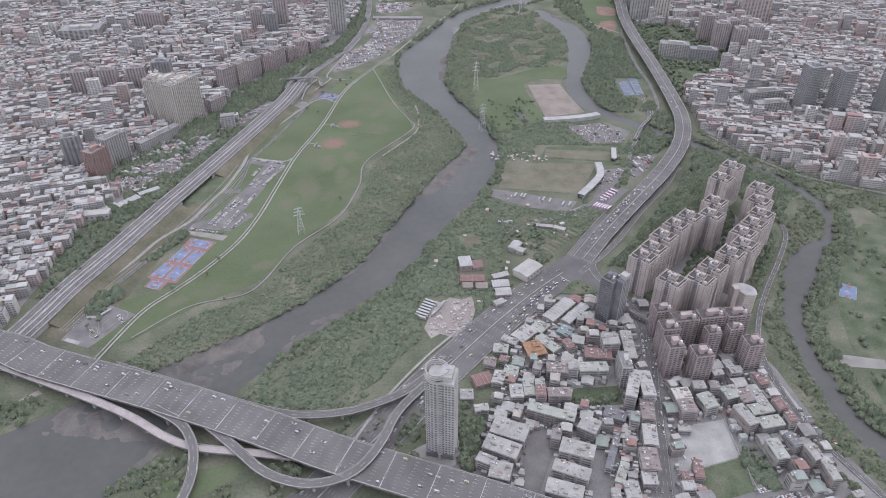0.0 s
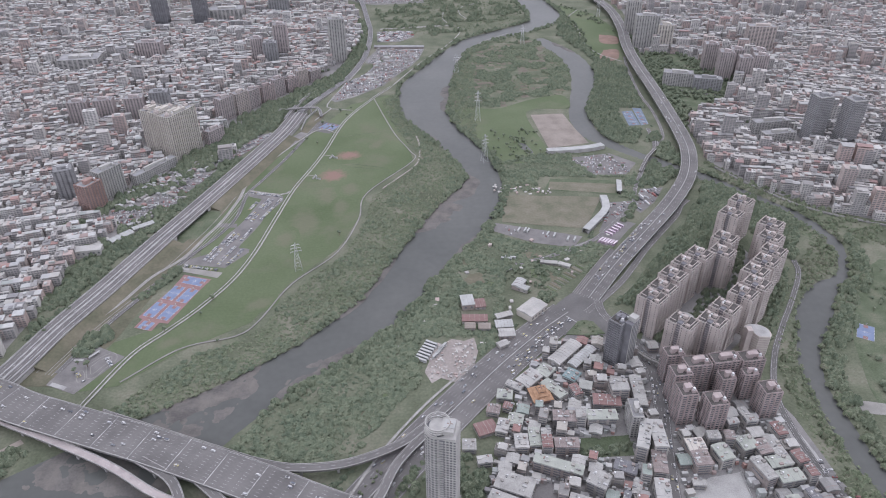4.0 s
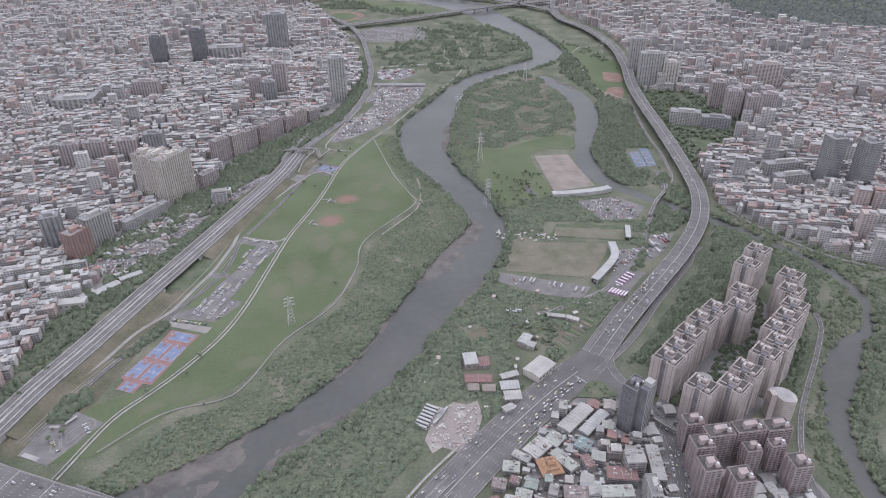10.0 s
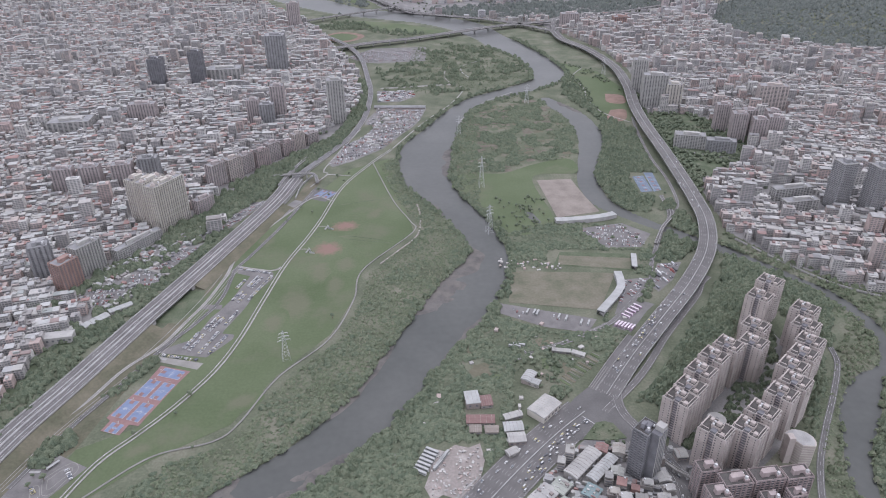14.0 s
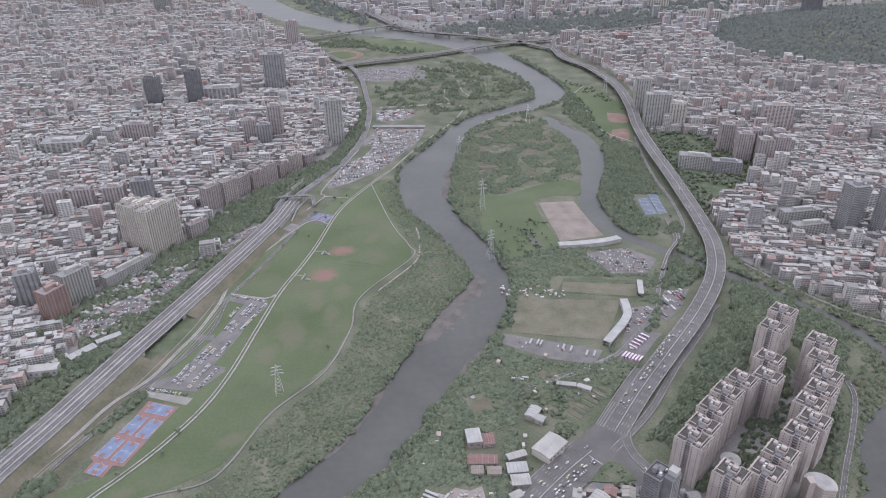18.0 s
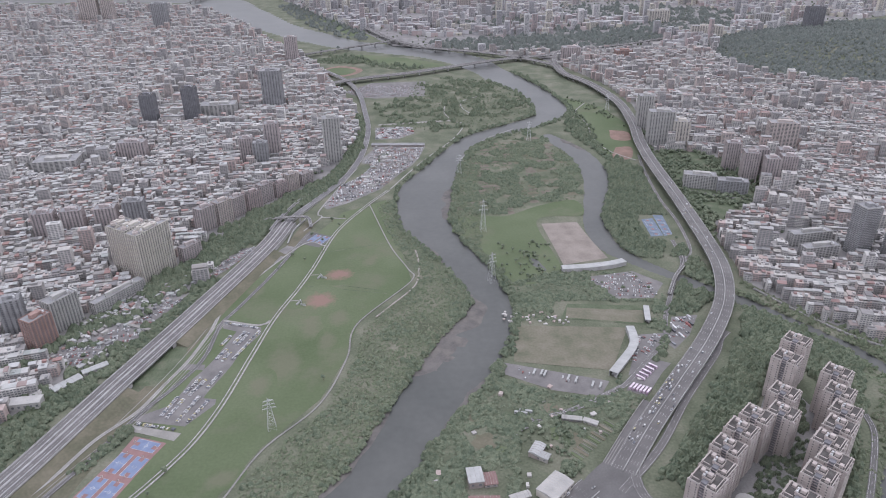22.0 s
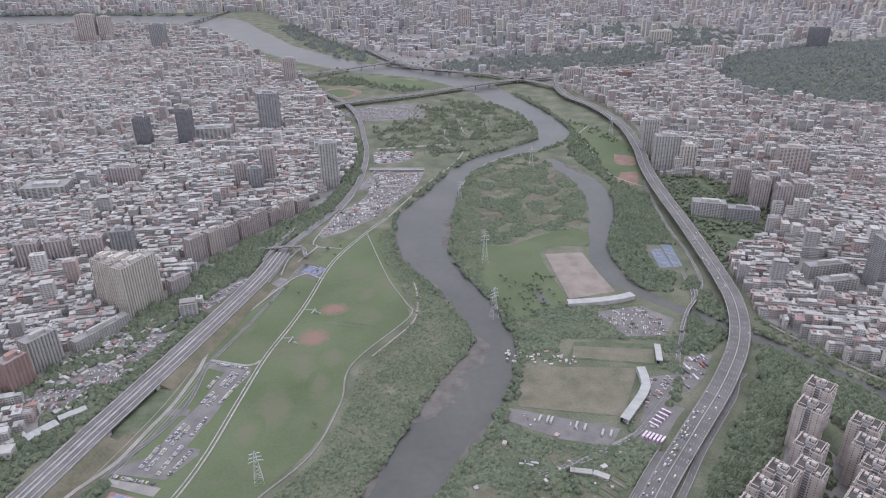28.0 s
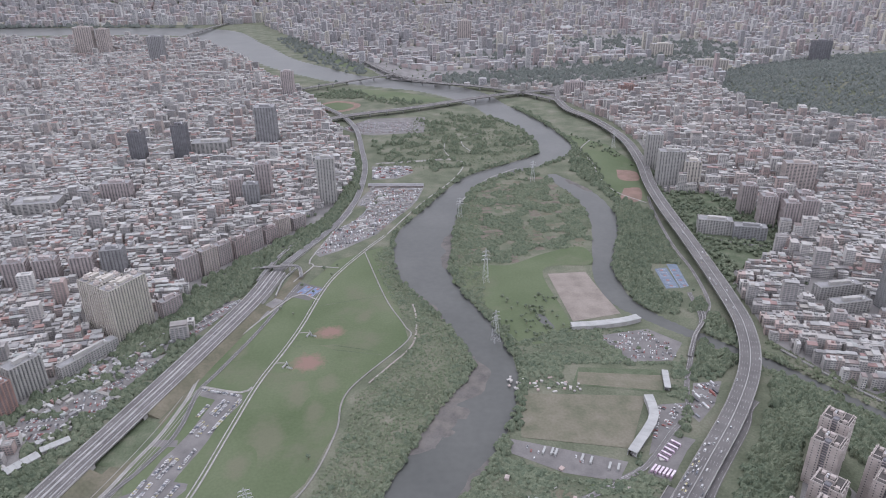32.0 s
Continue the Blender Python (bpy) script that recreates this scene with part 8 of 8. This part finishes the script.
# parked rows on the meadow car parks
row(-305, 998, -257, 985, 90, 2.7, 0.9)
row(-290, 966, -297, 943, 90, 2.7, 0.95)
row(-273, 976, -282, 948, 90, 2.7, 0.9)
row(-267, 972, -276, 945, 90, 2.7, 0.9)
row(-254, 977, -273, 913, 90, 2.7, 0.9)
row(-286, 938, -294, 915, 90, 2.7, 0.9)
row(-279, 934, -286, 909, 90, 2.7, 0.9)
row(-280, 887, -289, 855, 75, 2.8, 0.85)
row(-302, 876, -312, 848, 90, 2.7, 0.9)
row(-295, 872, -305, 844, 90, 2.7, 0.9)
row(-318, 840, -326, 806, 90, 2.7, 0.9)
row(-310, 836, -318, 804, 90, 2.7, 0.9)
row(-293, 840, -304, 798, 90, 2.7, 0.85)
row(-280, 833, -292, 796, 90, 2.7, 0.8)
row(-350, 795, -300, 784, 90, 2.7, 0.85)
row(-403, 590, -388, 575, 90, 2.7, 0.7)
row(-378, 612, -368, 600, 90, 2.7, 0.6)


def traffic(line, offs, gap, z=0.1, seed=1, lo=0.0, hi=1.0, flip=True):
    g = np.random.default_rng(seed)
    d = np.concatenate([[0], np.cumsum(np.linalg.norm(np.diff(line[:, :2], axis=0), axis=1))])
    for o in offs:
        ln = offset_line(line, o)
        s = d[-1] * lo + g.uniform(0, gap)
        while s < d[-1] * hi:
            p = [float(np.interp(s, d, ln[:, k])) for k in range(3)]
            q = [float(np.interp(s + 1, d, ln[:, k])) for k in range(3)]
            put(CARS[int(g.choice([0, 0, 1, 2]))], p[0], p[1], p[2] + z, math.degrees(math.atan2(q[1] - p[1], q[0] - p[0])))
            s += 6 + g.exponential(gap)


traffic(MAIN, (-19, -15, -11, -7, 5, 9), 42, seed=2)
traffic(MAIN, (9, 12.5), 7, seed=3, lo=0.72, hi=0.98)
traffic(MAIN, (16, 19.5), 8, seed=9, lo=0.7, hi=0.85)
traffic(MAIN, (5.5,), 9, seed=4, lo=0.75, hi=0.97)
traffic(BIG, (-15, -11, -7, 7, 11, 15), 75, seed=5, lo=0.1, hi=0.85)
traffic(VIADUCT, (-11, -7, -3.5, 3.5, 7, 11), 170, seed=6, lo=0.02, hi=0.45)
traffic(VIADUCT, (-11, -7.5, -4), 14, seed=7, lo=0.02, hi=0.11)
traffic(STREET, (-5.5, -2, 2, 5.5), 30, seed=8)
for i, (x, y) in enumerate(((117, 879), (121, 877), (148, 868), (157, 864), (175, 855), (184, 853), (108, 880))):
    put(BUS, x, y, 0.32, 68)
for i in range(5):
    put(COACH, 256 - 5.2 * i, 890 - 5.7 * i, 0.32, -45)
for i in range(6):
    put(COACH, 221 + 3.5 * i, 851 - 1.9 * i, 0.32, 51)
for i in range(7):
    put(TRAILER, -27 + 2.0 * i, 606 + 4.6 * i, 0.32, -28)
for i in range(3):
    put(TRAILER, -9 + 3.2 * i, 615 + 6 * i, 0.32, 56)
for i in range(2):
    put(TRAILER, 84 + 6 * i, 805 + 3 * i, 0.32, -12)
parked("parked_cars", [(219, 1110), (276, 1130), (314, 1094), (310, 1054), (251, 1060)], -15, 1, "rows of parked cars by the stand", 0.5)
parked("parked_cars", [(-300, 2260), (-240, 2330), (-120, 2320), (-70, 2250), (-110, 2200), (-240, 2190)], 5, 5, "far crowded car park", 0.6)
parked("parked_cars", [(248, 965), (262, 960), (250, 925), (236, 900), (228, 905)], 70, 6, "cars parked behind the stand", 0.5)
parked("parked_cars", [(-222, 1390), (-231, 1402), (-212, 1500), (-178, 1556), (-155, 1625), (-180, 1636), (-164, 1725), (-52, 1732), (-60, 1663), (-78, 1612), (-98, 1570), (-132, 1486), (-188, 1420)], 12, 7, "crowded truck and car yard by the river", 0.66, 0.12)
parked("parked_trucks", [(-174, 1890), (-86, 1892), (-78, 1848), (-112, 1806), (-164, 1800)], 85, 17, "rows of trucks in the far yard", 0.6, 0.3)
parked("parked_cars", [(262, 958), (288, 961), (277, 939), (256, 914), (250, 925)], 55, 19, "cars parked behind the stand", 0.4)
parked("parked_trucks", [(311, 1000), (346, 1003), (322, 960), (296, 931), (292, 943)], 20, 20, "trucks and tents beside the viaduct", 0.35, 0.3)
parked("parked_cars", [(64, 902), (108, 888), (190, 862), (182, 842), (128, 850), (76, 880)], -18, 9, "scattered cars in the bus yard", 0.12)
parked("parked_cars", [(484, 1318), (516, 1298), (499, 1246), (468, 1264)], 20, 23, "cars parked beside the viaduct", 0.35)
parked("parked_cars", [(350, 545), (352, 470), (372, 420), (366, 420), (344, 470), (342, 545)], 90, 8, "cars parked along the river road", 0.5)

# ---------------------------------------------------------------- single buildings on the east bank


def hall(name, x, y, rot, w, d, h, wall, roof, label, category="shed", ribs=5, rise=1.6):
    root = thing(name, label, category, m=pose(x, y, 0, 0, 0, rot))
    wall_ = part("wall", Mesh().box(0, 0, 0, w, d, h), wall, root)
    V, F = np_gables(np.array([[0, 0.0]]), np.array([h + 0.9]), np.array([[w + 1, d + 1, rise]]), np.array([0.0]))
    roof_ = part("roof", Mesh().add(V.tolist(), F), roof, root)
    for k in range(ribs):
        q = ((k + 0.5) / ribs - 0.5) * w
        part("roof_seam", Mesh().bar((q, -d / 2 - 0.5, h + 1), (q, 0, h + rise + 1), 0.16).bar((q, d / 2 + 0.5, h + 1), (q, 0, h + rise + 1), 0.16), wall, roof_)
    for k in range(max(2, int(w / 6))):
        q = ((k + 0.5) / max(2, int(w / 6)) - 0.5) * w
        part("window", Mesh().box(q, -d / 2 - 0.05, h * 0.4, 2.6, 0.3, h * 0.3), M_GLASS, wall_)
    return root


hall("warehouse", 106, 691, 47, 32, 22, 8, M_CREAM, M_PALE, "pale ribbed warehouse beside the boulevard", "warehouse", 9)
hall("white_house", 95, 744, 60, 18, 12, 6, M_WALLO, M_SHELL, "white-roofed villa among trees", "house")
hall("white_house", 100, 736, -30, 14, 9, 5, M_WALLO, M_SHELL, "white-roofed annex among trees", "house")
hall("white_house", 28, 706, 8, 15, 20, 8, M_WALLO, M_SHELL, "white boxy workshop by the lane", "workshop", 3, 0.4)
hall("workshop", 43, 705, 8, 13, 16, 4, M_WALLO, M_RUST, "rust-red roofed workshop by the lane", "workshop")
hall("workshop", 36, 676, 0, 30, 12, 4, M_WALLO, M_RUST, "rust-red roofed sheds round a yard", "workshop")
hall("workshop", 30, 662, 0, 12, 10, 4, M_WALLO, M_DIRT, "brown roofed shed round a yard", "workshop")
hall("workshop", 47, 661, 0, 14, 10, 4, M_WALLO, M_DIRT, "brown roofed shed round a yard", "workshop")
hall("shed", 71, 682, 20, 20, 8, 4, M_WALLO, M_PALE, "pale tin shed beside the lane", "shed")
hall("shed", 70, 664, 5, 20, 13, 5, M_WALLO, M_SHELL, "white tin shed beside the lane", "shed")
hall("shed", 72, 648, 5, 18, 13, 5, M_WALLO, M_PALE, "pale tin shed beside the lane", "shed")
hall("shed", 66, 630, 30, 12, 8, 4, M_WALLO, M_PALE, "pale tin shed beside the lane", "shed")
hall("shed", 40, 505, 20, 20, 16, 4, M_WALLO, M_RUST, "rusty brown tin shed in a scrapyard", "shed")
hall("market_hall", 134, 612, 47, 44, 15, 7, M_WALLO, M_PALE, "long grey-roofed market hall", "market hall", 10)
hall("market_hall", 152, 606, 47, 40, 11, 6, M_WALLO, M_SHELL, "long white-roofed market hall", "market hall", 10)
hall("school_building", -495, 826, 10, 46, 14, 9, M_PALE, M_PALE, "white low institutional building in the west yards", "school", 4, 0.5)
hall("shed", -460, 864, 53, 34, 12, 5, M_WALLO, M_SHELL, "long pale tin shed beside the expressway", "shed")
hall("shed", -440, 895, 40, 30, 9, 4, M_WALLO, M_SHELL, "long pale tin shed beside the expressway", "shed")
hall("shed", -484, 850, 53, 24, 10, 4, M_WALLO, M_PALE, "pale tin shed beside the expressway", "shed")
for y_ in (1745, 1754):
    hall("long_shed", -110, y_, -2, 124, 6, 4, M_WALLO, M_GREYT, "long low grey roofed shed in the truck yard", "shed", 12, 0.6)
hall("covered_walk", -423, 988, -22, 40, 4, 3, M_CONC, M_PATH, "long pale roofed walkway by the car yard", "walkway", 6, 0.3)
hall("covered_walk", -352, 1006, -22, 34, 4, 3, M_CONC, M_PATH, "long pale roofed walkway by the car yard", "walkway", 6, 0.3)
# orange-roofed temple
TMP = thing("temple", "orange-tiled temple with stepped roofs", "temple", m=pose(99, 549, 0, 0, 0, 14))
part("hall", Mesh().box(0, 0, 0, 17, 18, 6), M_BRICK, TMP)
for k, (w, d, z) in enumerate(((22, 23, 6), (15, 16, 9.5), (9, 10, 13))):
    part("roof_tier", Mesh().box(0, 0, z, w, d, 2.4, 0, 0.62), M_ORANGE, TMP)
    part("ridge", Mesh().box(0, 0, z + 2.4, w * 0.62, 0.7, 0.5).box(0, 0, z + 2.4, 0.7, d * 0.62, 0.5), M_CLAY, TMP)
    if k < 2:
        part("upper_wall", Mesh().box(0, 0, z + 2, w * 0.58, d * 0.58, 2.0), M_CLAY, TMP)
# round low building and court disc of the estate
RB = thing("clubhouse", "fan-shaped pale estate building with a flat roof", "apartment block", m=pose(345, 622, 0, 0, 0, 0))
pts = [(0, -11)] + [(15 * math.cos(t), 14 * math.sin(t) - 3) for t in np.linspace(-0.7, 1.9, 12)] + [(-11, 6)]
part("wall", Mesh().sheet(pts, 28, 28), M_BEIGE, RB)
part("roof", Mesh().sheet([(x * 0.94, y * 0.94) for x, y in pts], 28.2), M_CONC, RB)
part("lift_tower", Mesh().box(-9, -3, 0, 6, 8, 33), M_BEIGE, RB)
fb = Mesh()
for k in range(9):
    fb.sheet([(x * 1.02, y * 1.02) for x, y in pts], k * 3.1 + 2.9, 1.0)
tagged(part("banding", fb, M_CREAM, RB), kind="stuff")
DISC = thing("court_pavilion", "round pale canopy in the estate court", "pavilion", m=pose(284, 668, 0))
part("canopy", Mesh().drum(0, 0, 9, 10, 0.8, 24), M_PALE, DISC)
part("oculus", Mesh().drum(0, 0, 9.8, 2.5, 0.4, 16), M_GREYT, DISC)
part("base", Mesh().drum(0, 0, 0, 7, 9, 20), M_CONC, DISC)
road("pedestrian_bridge", [(208, 622, 6), (224, 602, 6), (243, 587, 6), (252, 582, 6)], 4, 1, "pale covered footbridge over the street", "footbridge", thick=1.0, rail=1.6, pier=14, material=M_PATH)
road("levee_wall", [(455, 1075, 1.5), (500, 1000, 1.5), (552, 935, 1.5), (640, 885, 1.5), (760, 830, 1.5)], 3, 1, "pale flood wall along the small river", "flood wall", thick=1.5, rail=1.0, material=M_CONC)
# strips of allotments and clearings
arng = np.random.default_rng(9)
for i in range(14):
    cx, cy, aw, al = [(130, 768, 8, 30), (142, 762, 7, 34), (118, 776, 7, 26), (150, 775, 6, 26), (40, 760, 20, 26), (60, 745, 14, 18), (70, 800, 12, 18), (120, 815, 14, 16), (150, 820, 12, 22), (95, 850, 14, 10), (30, 800, 10, 14), (-60, 560, 14, 20), (-40, 580, 10, 14),
                      (-80, 530, 12, 12)][i]
    pts = [(cx + aw * math.cos(t) * 0.6 * (1 + 0.25 * math.sin(5 * t + i)), cy + al * math.sin(t) * 0.6 * (1 + 0.2 * math.cos(3 * t + i))) for t in np.linspace(0, 6.28, 14, endpoint=False)]
    CL = flat("garden_plot", pts, 0.28, (M_ROUGH, M_DRY, M_MEADOW)[i % 3], "small garden plot among the trees", "garden")
for gx in range(30, 300, 25):
    for gy in range(1366, 1800, 20):
        x, y = gx + arng.uniform(-3, 3) + 0.3 * (gy - 1560) * 0.2, gy + arng.uniform(-2, 2) + 0.22 * (gx - 160)
        if arng.random() < 0.8 and inside(BEND, [x], [y])[0] and shore(np.array([x]), np.array([y]))[0] > 14:
            hw, hl, a = arng.uniform(7, 11), arng.uniform(5, 8.5), 0.22 + arng.normal(0, 0.06)
            pts = [(x + math.cos(a) * u * hw - math.sin(a) * v * hl, y + math.sin(a) * u * hw + math.cos(a) * v * hl) for u, v in ((-1, -0.9), (1, -1), (0.95, 1), (-1, 0.95))]
            flat("garden_plot", pts, 0.27 + 0.01 * (gx // 25 % 3), (M_ROUGH, M_SOIL, M_DRY, M_SOIL, M_FIELD)[int(arng.integers(5))], "small tilled garden plot on the river bend", "garden")
ALLOT = thing("allotment_strips", "green and brown vegetable strips beside the viaduct", "garden", kind="structure")
for k in range(9):
    s_ = k / 8.0
    x_, y_ = 136 + 45 * s_, 739 + 47 * s_
    part("bed", Mesh().box(x_, y_, 0, 3.6, 15 + 3 * (k % 2), 0.5 + 0.03 * k, radians(44)), (M_MEADOW, M_DRY, M_ROUGH, M_FIELD)[k % 4], ALLOT)
    part("bed_edge", Mesh().box(x_ + 2.1, y_ + 2.1, 0, 0.4, 15, 0.6, radians(44)), M_PATH, ALLOT)
hall("greenhouse", 140, 795, -10, 22, 6, 3, M_WALLO, M_WHTIN, "low white-roofed greenhouse row among gardens", "greenhouse", 4, 0.8)
hall("greenhouse", 160, 789, -28, 16, 6, 3, M_WALLO, M_PALE, "low pale-roofed greenhouse among gardens", "greenhouse", 3, 0.8)
YARDHUTS = Mesh()
for i in range(420):
    x, y = arng.uniform(-520, -385), arng.uniform(895, 1160)
    if not inside([(-515, 920), (-500, 1010), (-455, 1098), (-400, 1150), (-378, 1110), (-400, 1030), (-412, 950), (-470, 890)], [x], [y])[0] or any(inside(q, [x], [y])[0] for q in WEST_LOTS):
        continue
    YARDHUTS.box(x, y, 0, arng.uniform(3, 10), arng.uniform(3, 6), arng.uniform(2, 4.5), radians(61) + arng.choice([0, 1.57]))
tagged(part("yard_huts", YARDHUTS, M_ROOFS), "low tin huts and parked vans between yards", "huts", kind="stuff")
JUNK = Mesh()
for i in range(170):
    x, y = arng.uniform(-22, 36), arng.uniform(574, 642)
    if inside([(-22, 630), (5, 638), (32, 640), (34, 601), (19, 577), (-14, 578)], [x], [y])[0]:
        JUNK.box(x, y, 0.3, arng.uniform(0.8, 3.5), arng.uniform(0.8, 2.5), arng.uniform(0.4, 1.8), arng.uniform(0, 3))
tagged(part("yard_junk", JUNK, M_WALLS), "scattered pallets and scrap in a yard", "scrap", kind="stuff")
# loose sheds and debris among the gardens
db = Mesh()
for i in range(75):
    x, y = arng.uniform(-70, 240), arng.uniform(560, 880)
    if inside(BANKE, [x], [y])[0] and not inside(ROADSTRIP, [x], [y])[0] and shore(np.array([x]), np.array([y]))[0] > 20:
        db.box(x, y, 0, arng.uniform(2, 7), arng.uniform(2, 5), arng.uniform(1.5, 3), arng.uniform(0, 3))
for i in range(34):
    x, y = arng.uniform(80, 170), arng.uniform(988, 1020)
    db.box(x, y, 0, arng.uniform(2, 6), arng.uniform(2, 4), arng.uniform(1, 2.5), arng.uniform(0, 3))
tagged(part("garden_sheds", db, M_WALLS), "scattered tin huts and junk among gardens", "huts", kind="stuff")
